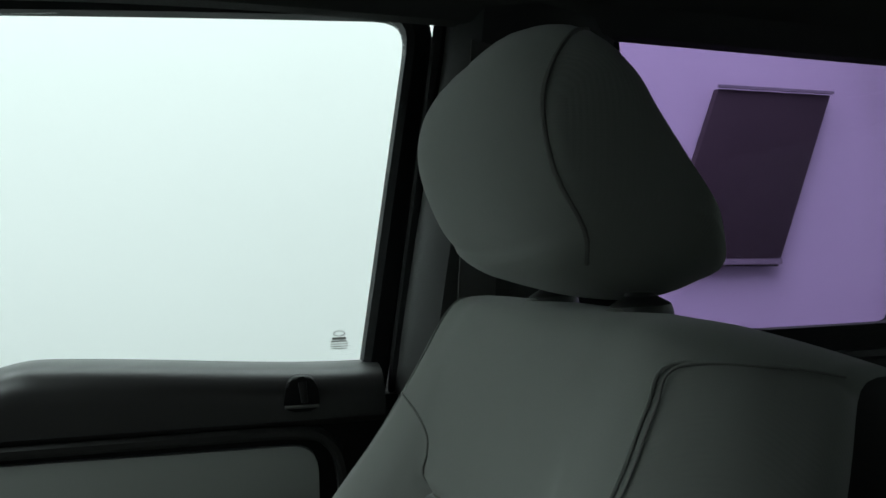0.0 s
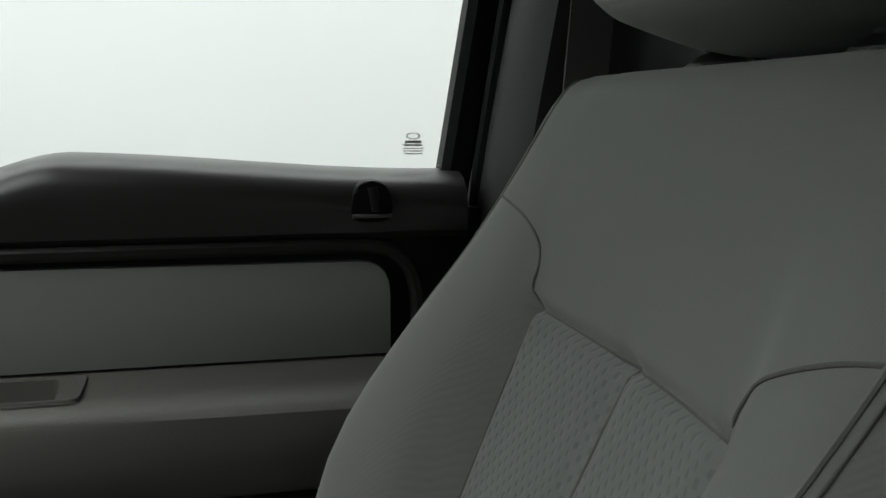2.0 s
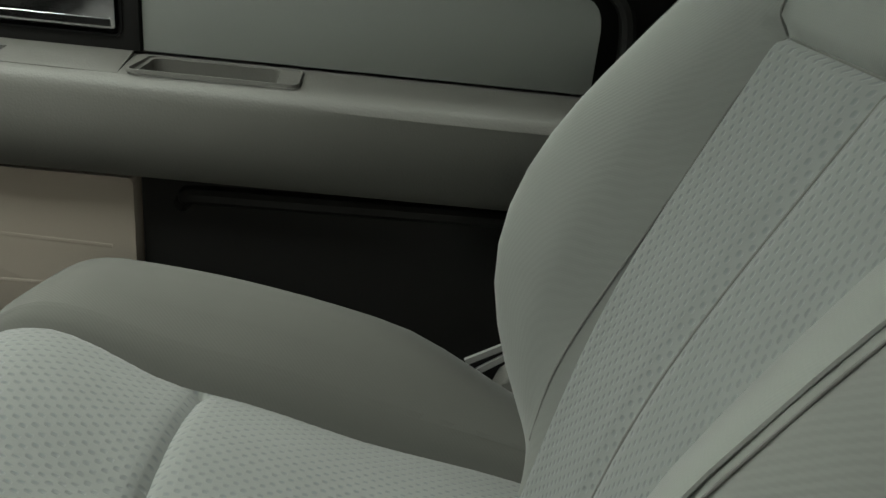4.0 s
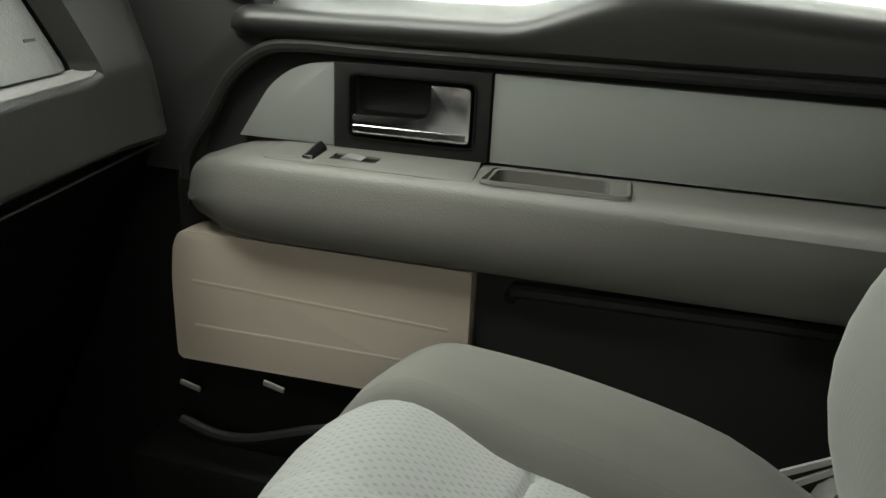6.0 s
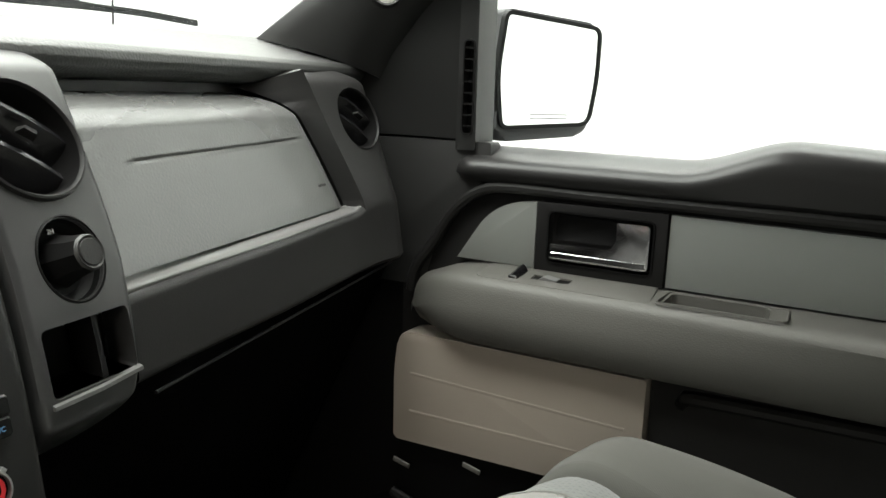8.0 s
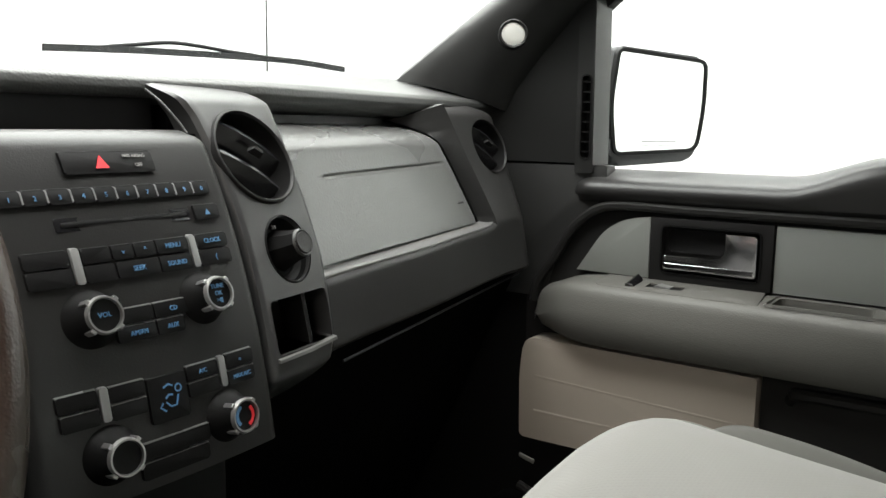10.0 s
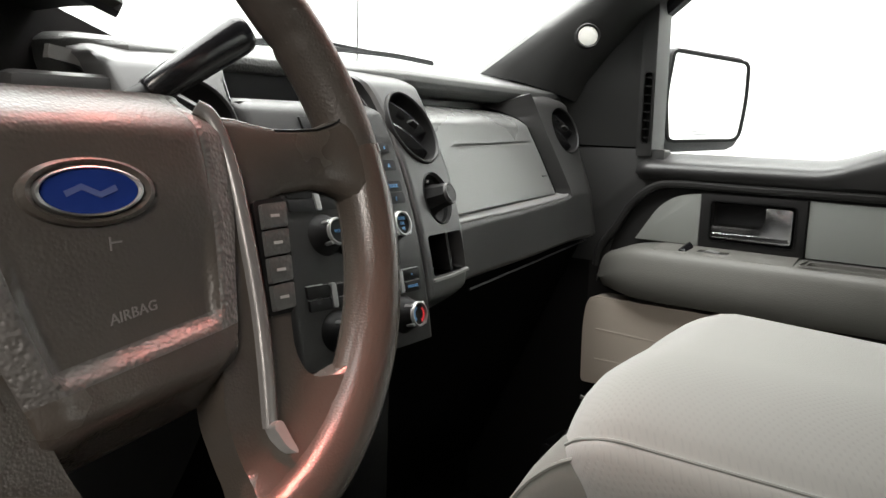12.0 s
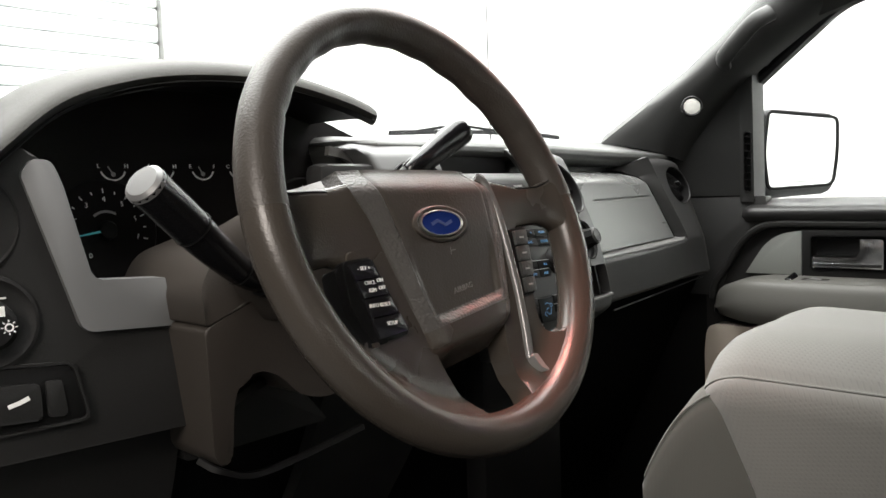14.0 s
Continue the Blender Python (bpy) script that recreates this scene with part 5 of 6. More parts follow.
rows = [(-0.036, 0.9187, -0.0200, 0.9282, "v"), (-0.0188, 0.9187, -0.0022, 0.9282, "^"), (-0.0008, 0.9185, 0.0264, 0.9285, "MENU"), (0.0345, 0.9183, 0.0642, 0.9285, "CLOCK"), (-0.058, 0.9187, -0.0375, 0.9282, ""), (-0.0965, 0.9183, -0.0668, 0.9285, ""),
        (-0.058, 0.9060, -0.0365, 0.9170, ""), (-0.0350, 0.9060, -0.0022, 0.9170, "SEEK"), (-0.0008, 0.9057, 0.0264, 0.9168, "SOUND"), (0.0345, 0.9057, 0.0642, 0.9170, "("), (-0.0965, 0.9057, -0.0668, 0.9170, "")]
for x0, z0, x1, z1, w in rows:
    k = part("radio_button", key(x0, z0, x1, z1), BLACK, radio)
    if w:
        part("print", words_on(w, 0.0048, (x0 + x1) / 2, (z0 + z1) / 2), BLUE_MARK, k)
for x0 in (0.0275, -0.0650):
    part("silver_bar", key(x0, 0.9060, x0 + 0.0058, 0.9292, 0.0090), SILVER, radio, "silver bar between the buttons")
for x0, z0, x1, z1, w in ((-0.046, 0.8760, -0.0165, 0.8862, ""), (-0.0152, 0.8760, 0.0130, 0.8862, "CD"), (-0.046, 0.8645, -0.0165, 0.8747, "AM/FM"), (-0.0152, 0.8645, 0.0070, 0.8747, "AUX")):
    k = part("source_button", key(x0, z0, x1, z1), BLACK, radio)
    part("button_edge", key(x0, z1 - 0.0003, x1, z1 + 0.0005, 0.0082, 0.0), TRIM_GREY, k, smooth=0)
    if w:
        part("print", words_on(w, 0.0045, (x0 + x1) / 2 + 0.001, (z0 + z1) / 2), BLUE_MARK, k)


def dial(name, x, z, r, label, words):
    d = part(name, on_stack(spin([(0, 0.024), (r * 0.70, 0.024), (r * 0.74, 0.026), (r * 0.82, 0.025), (r * 0.92, 0.018), (r * 1.12, 0.010), (r * 1.35, 0.004), (0, 0.004)], (0, 0, 0), (0, -1, 0)), x, z), BLACK, radio, label)
    part("rim", on_stack(spin([(r * 0.70, 0.0240), (r * 0.72, 0.0266), (r * 0.80, 0.0266), (r * 0.86, 0.0235)], (0, 0, 0), (0, -1, 0)), x, z), METAL, d, "bright ring")
    for i in range(4):
        a = math.pi / 4 + i * math.pi / 2
        part("grip", on_stack(mapped(box((-0.002, -0.025, -0.0015), (0.002, -0.014, 0.0015), 0.0006), lambda q, b, c: (q * math.sin(a) + (c + r * 0.88) * math.cos(a), b, (c + r * 0.88) * math.sin(a) - q * math.cos(a))), x, z), METAL, d, smooth=0)
    for dz, w, s in words:
        part("print", on_stack(lettering(w, s, lambda a, b, c: Vector((a, -0.0243 - c, dz + b))), x, z), BLUE_MARK, d)
    return d


DIAL = 0.0152
dial("tune_knob", 0.0285, 0.8815, DIAL, "black tuning knob with a bright ring", ((0.0052, "TUNE", 0.0048), (0.0, "OK", 0.0046), (-0.005, ">/||", 0.0040)))
dial("volume_knob", 2 * STACK_X - 0.0285, 0.8815, DIAL, "black volume knob with a bright ring", ((0.0, "VOL", 0.0048),))
mode = part("mode_button", key(-0.0325, 0.8065, -0.0015, 0.8375), BLACK, radio, "black air direction button")
part("print", mapped(spin([(0.0020, 0.0005), (0.0029, 0.0005), (0.0029, 0.0), (0.0020, 0.0)], (0, 0, 0), (0, -1, 0), 16), lambda x, y, z: stack(-0.0095 + x, -0.0088 + y, 0.8275 + z)), BLUE_MARK, mode)
for pts in (((0.009, 0.807), (0.006, 0.799), (0.001, 0.799), (-0.003, 0.803)), ((-0.003, 0.806), (0.0, 0.8085), (0.004, 0.808)), ((-0.006, 0.803), (-0.009, 0.800), (-0.004, 0.796)), ((-0.004, 0.815), (0.001, 0.817), (0.005, 0.815))):
    part("print", mapped(sweep([(a * 0.85 - 0.0178, -0.0089, 0.8085 + (b - 0.79) * 0.85) for a, b in pts], [(-.0006, -.0002), (.0006, -.0002), (.0006, .0002), (-.0006, .0002)], (0, -1, 0)), stack), BLUE_MARK, mode, smooth=0)
for x0, z0, x1, z1, w in ((0.0, 0.8285, 0.0278, 0.8388, "A/C"), (0.0, 0.8170, 0.0278, 0.8270, ""), (0.0362, 0.8290, 0.0630, 0.8398, "o"), (0.0362, 0.8172, 0.0622, 0.8275, "MAX A/C"),
                          (-0.0600, 0.8285, -0.0340, 0.8388, ""), (-0.0600, 0.8170, -0.0340, 0.8270, ""), (-0.0950, 0.8290, -0.0682, 0.8398, ""), (-0.0942, 0.8172, -0.0682, 0.8275, ""), (-0.045, 0.7850, 0.0120, 0.7960, ""), (-0.045, 0.7720, 0.0095, 0.7830, "")):
    k = part("climate_button", key(x0, z0, x1, z1), BLACK, radio)
    part("button_edge", key(x0, z1 - 0.0003, x1, z1 + 0.0005, 0.0082, 0.0), TRIM_GREY, k, smooth=0)
    if w:
        part("print", words_on(w, 0.0043, (x0 + x1) / 2, (z0 + z1) / 2), BLUE_MARK, k)
for x0 in (0.0290, -0.0668):
    part("silver_bar", key(x0, 0.8180, x0 + 0.0058, 0.8402, 0.0090), SILVER, radio, "silver bar between the buttons")
temp = dial("temperature_knob", 0.0315, 0.7945, DIAL, "black temperature knob with a bright ring", ())
for a0, mat in ((math.pi * 0.62, BLUE_MARK), (-math.pi * 0.38, RED_MARK)):
    arc = [(0.0078 * math.cos(a0 + t * 0.16 * math.pi), -0.0246, 0.0078 * math.sin(a0 + t * 0.16 * math.pi)) for t in range(5)]
    part("print", on_stack(sweep(arc, [(-.0013, -.0002), (.0013, -.0002), (.0013, .0002), (-.0013, .0002)], (0, -1, 0)), 0.0315, 0.7945), mat, temp, smooth=0)
dial("fan_knob", 2 * STACK_X - 0.0315, 0.7945, DIAL, "black fan knob with a bright ring", ())
part("stack_foot", box((-0.10, 0.600, 0.52), (0.07, 0.64, 0.78), 0.01), BLACK, dash, "black lower end of the stack")

# ---- driver side of the dashboard ----


def left_y(x, z):
    return 0.606 + 0.12 * (z - 0.88) - 0.10 * min(0, x + 0.62)


lmap = lambda x, y, z: (x, left_y(x, z) + y, z)
lp = part("driver_panel", mapped(prism(fillet([(-0.735, 0.772), (-0.735, 1.020), (-0.655, 1.034), (-0.622, 1.022), (-0.598, 0.905), (-0.524, 0.900), (-0.517, 0.85), (-0.506, 0.772)], [.01, .02, .02, .02, .01, .003, .003, .004]), "y", 0.0, 0.05, 0.004), lmap), DASH, dash, "dark panel beside the instruments")
part("silver_trim", mapped(prism(fillet([(-0.643, 1.006), (-0.634, 1.019), (-0.618, 1.018), (-0.611, 1.000), (-0.593, 0.914), (-0.528, 0.9105), (-0.5235, 0.866), (-0.600, 0.870), (-0.6075, 0.876)], [.004, .006, .006, .02, .008, .001, .001, .006, .006]), "y", -0.005, 0.02, 0.0025), lmap), PALE_TRIM, lp, "satin silver trim beside the instruments")
round_vent(lmap(-0.690, -0.003, 0.968), (0, -1, 0.12), 0.042, lp)
hk = part("light_switch_dish", mapped(spin([(0, 0.0), (0.028, 0.0), (0.033, 0.001), (0.036, 0.004), (0.039, 0.003), (0.040, -0.004)], (0, 0, 0), (0, -1, 0)), lambda x, y, z: lmap(-0.678 + x, y, 0.887 + z)), DARK, lp, "dark dish of the headlamp switch")
part("headlamp_knob", mapped(spin([(0, 0.018), (0.015, 0.018), (0.019, 0.015), (0.022, 0.0), (0, 0.0)], (0, 0, 0), (0, -1, 0)), lambda x, y, z: lmap(-0.678 + x, y - 0.001, 0.885 + z)), BLACK, hk, "black headlamp knob")
part("print", mapped(spin([(0.0022, 0.0004), (0.0034, 0.0004), (0.0034, 0), (0.0022, 0)], (0, 0, 0), (0, -1, 0), 16), lambda x, y, z: lmap(-0.667 + x, y - 0.0195, 0.884 + z)), MARK, hk)
for i in range(8):
    a = i * math.pi / 4
    part("print", mapped(box((-0.0004, -0.0003, 0.0042), (0.0004, 0.0003, 0.006)), lambda q, b, c: lmap(-0.667 + q * math.cos(a) + c * math.sin(a), b - 0.0195, 0.884 + c * math.cos(a) - q * math.sin(a))), MARK, hk, smooth=0)
part("print", mapped(box((-0.675, -0.0198, 0.893), (-0.669, -0.0194, 0.901)), lmap), MARK, hk, smooth=0)
part("print", mapped(box((-0.672, -0.002, 0.905), (-0.662, -0.0015, 0.9065)), lmap), MARK, hk, smooth=0)
sp = part("switch_panel", mapped(prism(fillet([(-0.735, 0.797), (-0.735, 0.853), (-0.618, 0.845), (-0.609, 0.800)], 0.006), "y", -0.002, 0.01, 0.001), lmap), BLACK, lp, "black switch panel")
part("switch_panel_rim", mapped(sweep([(x, -0.002, z) for x, z in fillet([(-0.735, 0.795), (-0.735, 0.855), (-0.617, 0.847), (-0.607, 0.798)], 0.008)], [(-.0015, -.001), (.0015, -.001), (.001, .0015), (-.001, .0015)], (0, -1, 0), closed=True), lmap), DARK, sp)
sw = part("pedal_switch", mapped(prism(fillet([(-0.70, 0.807), (-0.70, 0.838), (-0.645, 0.834), (-0.645, 0.804)], 0.004), "y", -0.006, 0.004, 0.002), lmap), DARK, sp, "black pedal adjuster switch")
part("print", mapped(sweep([(-0.670, -0.0062, 0.819), (-0.662, -0.0062, 0.821), (-0.654, -0.0062, 0.824)], [(-.0018, -.0002), (.0018, -.0002), (.0018, .0002), (-.0018, .0002)], (0, -1, 0)), lmap), MARK, sw, smooth=0)
part("blank", mapped(prism(fillet([(-0.640, 0.805), (-0.640, 0.835), (-0.627, 0.834), (-0.625, 0.804)], 0.003), "y", -0.004, 0.004, 0.0015), lmap), DARK, sp)
part("knee_bolster", shell(lambda u, v: (-0.735 + 0.225 * u, 0.625 + 0.16 * v - 0.03 * math.sin(math.pi * v), 0.768 - 0.24 * v), 8, 12, (0, 0.02, 0)), DASH, dash, "dark knee panel below the instruments")
part("knee_bolster_right", shell(lambda u, v: (-0.30 + 0.20 * u, 0.640 + 0.16 * v - 0.02 * math.sin(math.pi * v), 0.85 - 0.32 * v), 8, 12, (0, 0.02, 0)), DASH, dash, "dark knee panel below the instruments")
part("driver_fascia", box((-0.30, 0.665, 0.85), (-0.205, 0.70, 1.02), 0.01), DASH, dash, "dark fascia beside the instruments")

# instrument hood and gauges
cl = thing("instrument_cluster", (-0.45, 0.70, 0.90), "dark hooded instrument cluster with white-numbered dials", "instrument cluster")
hood_out = smooth_path([(-0.705, 1.000), (-0.665, 1.036), (-0.615, 1.078), (-0.56, 1.099), (-0.50, 1.110), (-0.43, 1.113), (-0.37, 1.107), (-0.31, 1.095), (-0.270, 1.083)], 5)


def set_back(x, y, z):
    """The cluster sits deeper in the dashboard towards the middle of the truck."""
    k = 0.12 * ease(x, -0.70, -0.52)
    return (x + k * (x + 0.881), y + k * (y + 0.105), z + k * (z - 0.977))


rings = []
for y, dz, gap in ((0.600, -0.021, 0.003), (0.592, -0.014, 0.006), (0.594, -0.008, 0.011), (0.604, -0.001, 0.016), (0.620, 0.004, 0.019), (0.65, 0.008, 0.022), (0.70, 0.009, 0.023), (0.78, 0.000, 0.020), (0.86, -0.012, 0.018)):
    bow = [y + 0.10 * (p.x + 0.45) ** 2 for p in hood_out]
    over = [(p.x, q, p.y + dz) for p, q in zip(hood_out, bow)]
    under = [(p.x + (0.5 * gap if p.x < -0.45 else -0.5 * gap) * min(1, abs(p.x + 0.45) / 0.15), q, p.y + dz - gap) for p, q in zip(hood_out, bow)]
    rings.append([set_back(*p) for p in over + under[::-1]])
inner, outer = split_loft(rings, lambda r, k: k < len(hood_out) - 1)
hood = part("hood", outer, HOOD, cl, "dark grained arched instrument hood", 50)
part("hood_lining", inner, BLACK, hood, "black inner side of the hood", 50)
gmap = lambda x, y, z: set_back(x, 0.690 + 0.15 * (z - 0.95) + y, z)
face = part("gauge_panel", shell(lambda u, v: gmap(-0.67 + 0.46 * u, 0.0, 0.87 + (between(-0.67 + 0.46 * u, [(p.x, p.y) for p in hood_out] + [(-0.21, 1.06)]) - 0.876) * v), 40, 6, (0, 0.02, 0)), GAUGE, cl, "black gauge panel")
part("lower_cowl", shell(lambda u, v: set_back(-0.61 + 0.38 * u, 0.61 + 0.085 * v, 0.900 - 0.01 * v + 0.012 * v * v), 12, 6, (0, 0, -0.01)), DARK, cl)
for cx, name in ((-0.543, "tachometer"), (-0.305, "speedometer")):
    d = part(name, mapped(spin([(0, 0.0015), (0.043, 0.0015), (0.046, 0.003), (0.049, 0.003), (0.051, 0.0)], (0, 0, 0), (0, -1, 0)), lambda x, y, z: gmap(cx + x, y, 0.954 + z)), GAUGE, face, "black dial with white numbers")
    for i in range(15):
        a = radians(231 - 246 * i / 14)
        l = 0.0045 if i % 2 == 0 else 0.0028
        part("tick", mapped(box((0.0365, -0.0026, -0.0005), (0.0365 + l, -0.0018, 0.0005)), lambda q, b, c: gmap(cx + q * math.cos(a) - c * math.sin(a), b, 0.954 + q * math.sin(a) + c * math.cos(a))), MARK, d, smooth=0)
    for i in range(8):
        a = radians(231 - 246 * i / 7)
        t = str(i) if name == "tachometer" else str(i * 20)
        part("number", lettering(t, 0.0072, lambda q, b, c: gmap(cx + 0.0305 * math.cos(a) + q, -0.0022 - c, 0.954 + 0.0305 * math.sin(a) + b)), MARK, d)
    part("arc_print", mapped(sweep([(cx + 0.0185 * math.cos(radians(t)), -0.0022, 0.954 + 0.0185 * math.sin(radians(t))) for t in range(50, 131, 10)], [(-.0012, -.0002), (.0012, -.0002), (.0012, .0002), (-.0012, .0002)], (0, -1, 0)), gmap), GREY_MARK, d, smooth=0)
    part("needle", mapped(loft([[(cx - 0.030, -0.004 + e, 0.949) for e in (0, 0.001)] + [(cx - 0.030, -0.003, 0.9502), (cx - 0.030, -0.004, 0.9502)], [(cx, -0.005 + e, 0.953) for e in (0, 0.001)] + [(cx, -0.004, 0.9555), (cx, -0.005, 0.9555)]]), gmap), TEAL, d, "lit teal needle", 0)
    part("hub", mapped(spin([(0, 0.008), (0.008, 0.007), (0.010, 0.002)], (0, 0, 0), (0, -1, 0), 24), lambda x, y, z: gmap(cx + x, y, 0.954 + z)), BLACK, d)
for cx, (a, b) in ((-0.530, "LH"), (-0.478, "LH"), (-0.432, "EF"), (-0.387, "CH")):
    d = part("small_gauge", mapped(sweep([(cx + 0.013 * math.cos(radians(t)), -0.001, 1.016 + 0.013 * math.sin(radians(t))) for t in range(200, 341, 14)], [(-.0008, -.0003), (.0008, -.0003), (.0008, .0003), (-.0008, .0003)], (0, -1, 0)), gmap), MARK, face, "small gauge with white letters", 0)
    part("letter", lettering(a, 0.006, lambda q, w, c: gmap(cx - 0.014 + q, -0.001 - c, 1.017 + w)), MARK, d)
    part("letter", lettering(b, 0.006, lambda q, w, c: gmap(cx + 0.014 + q, -0.001 - c, 1.017 + w)), MARK, d)
    part("needle", mapped(sweep([(cx, -0.0015, 1.008), (cx - 0.005, -0.0015, 1.017)], [(-.0006, -.0002), (.0006, -.0002), (.0006, .0002), (-.0006, .0002)], (0, -1, 0)), gmap), GREY_MARK, d, smooth=0)
    part("icon", mapped(spin([(0, 0.0004), (0.0024, 0.0004), (0.0024, 0)], (0, 0, 0), (0, -1, 0), 12), lambda x, y, z: gmap(cx + x, y - 0.0006, 1.009 + z)), GREY_MARK, d)
arc = smooth_path([(-0.250, 1.000), (-0.260, 1.016), (-0.279, 1.028), (-0.305, 1.033)], 5)
part("side_arc", sweep([set_back(p.x, 0.645, p.y) for p in arc], [(-.006, -.004), (.006, -.004), (.006, .004), (-.006, .004)], (0, -1, 0)), SILVER, cl, "satin silver arc at the side")

# ---- steering column ----
column = thing("steering_column", (-0.40, 0.52, 0.88), "dark steering column shroud with stalks", "steering column")


def col_ring(y, w, top, low):
    c = -0.398
    return [(c + a * w, y, (top + low) / 2 + b * (top - low) / 2) for a, b in ((-1, -0.35), (-1, 0.35), (-0.8, 0.8), (-0.45, 1), (0.45, 1), (0.8, 0.8), (1, 0.35), (1, -0.35), (0.75, -0.85), (0.4, -1), (-0.4, -1), (-0.75, -0.85))]


part("shroud", loft([col_ring(0.432, 0.060, 0.985, 0.90), col_ring(0.44, 0.070, 0.992, 0.890), col_ring(0.48, 0.082, 0.995, 0.872), col_ring(0.54, 0.095, 0.985, 0.860), col_ring(0.60, 0.10, 0.965, 0.84), col_ring(0.66, 0.10, 0.94, 0.82)]), COLUMN, column, "dark column shroud", 50)
low = part("lower_shroud", prism(fillet([(-0.541, 0.868), (-0.488, 0.889), (-0.33, 0.889), (-0.29, 0.87), (-0.29, 0.79), (-0.40, 0.782), (-0.425, 0.789), (-0.455, 0.813), (-0.482, 0.822), (-0.503, 0.818), (-0.512, 0.80), (-0.514, 0.745), (-0.523, 0.738), (-0.532, 0.75)], [.006, .004, .02, .02, .02, .01, .02, .02, .012, .012, .012, .004, .004, .006]), "y", 0.535, 0.69, 0.004, 3), COLUMN, column, "lower column cover with a lever pocket", 50)
upper = part("shroud_flank", prism(fillet([(-0.5405, 0.8695), (-0.543, 0.900), (-0.520, 0.928), (-0.46, 0.944), (-0.34, 0.944), (-0.28, 0.91), (-0.29, 0.872), (-0.33, 0.8905), (-0.488, 0.8905)], [.004, .012, .02, .02, .02, .02, .01, .01, .004]), "y", 0.535, 0.69, 0.005, 3), COLUMN, column, "upper column cover", 50)
for piece in (low, upper):
    for v in piece.data.vertices:
        z = v.co.z + origin(piece).z
        x = v.co.x + origin(piece).x
        v.co.x += 0.013 * ease(x, -0.42, -0.50)
        v.co.y += 0.08 * max(0, 0.89 - z) + 0.5 * max(0, z - 0.89)
part("cover_lip", sweep(smooth_path([(-0.522, 0.57, 0.745), (-0.508, 0.555, 0.734), (-0.475, 0.555, 0.722), (-0.42, 0.56, 0.724), (-0.33, 0.57, 0.733)], 6), [(-.004, -.003), (.004, -.003), (.0025, .002), (-.0025, .002)], (0, 0, 1)), BLACK, low, "curved lip under the column")
part("pocket_back", prism(fillet([(-0.505, 0.725), (-0.508, 0.79), (-0.47, 0.805), (-0.38, 0.79), (-0.33, 0.73)], 0.006), "y", 0.63, 0.66, 0.004), DARK, low)
st = smooth_path([(-0.478, 0.515, 0.905), (-0.505, 0.505, 0.915), (-0.540, 0.494, 0.940), (-0.575, 0.483, 0.969), (-0.606, 0.472, 0.993)], 5)
wid = [0.010 + 0.0065 * ease(i / (len(st) - 1), 0.0, 0.75) for i in range(len(st))]
rings = []
for i, p in enumerate(st):
    t = (st[min(i + 1, len(st) - 1)] - st[max(i - 1, 0)]).normalized()
    s = t.cross(Vector((0, 1, 0))).normalized()
    w = s.cross(t)
    rings.append([p + s * a + w * b for a, b in circle(wid[i], 16)])
stalk = part("turn_stalk", loft(rings), GLOSSY_BLACK, column, "black turn signal stalk")
tip_d = (st[-1] - st[-3]).normalized()
part("stalk_tip", spin([(0, 0.004), (0.013, 0.0035), (0.0162, 0.001), (0.0166, -0.003), (0, -0.003)], st[-1], tip_d, 32), PALE_TRIM, stalk, "grey end cap")
for k in (6, 13):
    q = st[k]
    part("stalk_band", spin([(wid[k] + 0.0007, -0.001), (wid[k] + 0.0011, 0.0), (wid[k] + 0.0007, 0.001)], q, (st[k + 1] - st[k - 1]), 24), BLACK, stalk)
part("stalk_root", rod((-0.455, 0.52, 0.90), (-0.485, 0.513, 0.907), 0.016, 0.013), BLACK, column)

gs = [Vector((-0.330, 0.590, 0.955)), Vector((-0.236, 0.585, 1.004)), Vector((-0.20, 0.573, 1.03)), Vector((-0.162, 0.560, 1.059))]
shift = part("gear_lever", rod(gs[0], gs[1], 0.011, 0.010), BLACK, column, "black column gear lever")
d = (gs[3] - gs[1]).normalized()
sd = d.cross(Vector((0, 0, 1))).normalized()
up = sd.cross(d)
prof = [(0.0178 * (abs(c) ** 0.75) * (1 if c > 0 else -1), 0.0164 * (abs(d2) ** 0.75) * (1 if d2 > 0 else -1)) for c, d2 in ((math.cos(q * math.pi / 10), math.sin(q * math.pi / 10)) for q in range(20))]
kn = [(0.0, 0.62), (0.004, 0.72), (0.03, 0.82), (0.065, 0.95), (0.082, 0.98), (0.088, 0.94), (0.092, 0.80), (0.0935, 0.5)]
part("lever_grip", loft([[gs[1] + d * t + (sd * a + up * b) * k for a, b in prof] for t, k in kn]), GLOSSY_BLACK, shift, "black grip with a print")
part("grip_print", loft([[gs[1] + d * t - sd * 0.0186 + up * b for b in (-0.002, 0.002)] + [gs[1] + d * t - sd * 0.0179 + up * b for b in (0.002, -0.002)] for t in (0.055, 0.078)]), GREY_MARK, shift, smooth=0)
part("grip_button", rod(gs[1] + d * 0.093, gs[1] + d * 0.0955, 0.006, 0.005), DARK, shift)

part("tilt_lever", sweep(smooth_path([(-0.440, 0.590, 0.800), (-0.470, 0.575, 0.797), (-0.502, 0.560, 0.790)], 5), [(-.006, -.004), (.006, -.004), (.005, .004), (-.005, .004)], (0, 0, 1)), DARK, column, "dark tilt lever")
part("ring", sweep([(-0.470 + 0.010 * math.cos(a * math.pi / 8), 0.585, 0.808 + 0.010 * math.sin(a * math.pi / 8)) for a in range(16)], circle(0.003, 6), (0, 1, 0), closed=True), DARK, column)

# ---- steering wheel ----
TILT = radians(18)
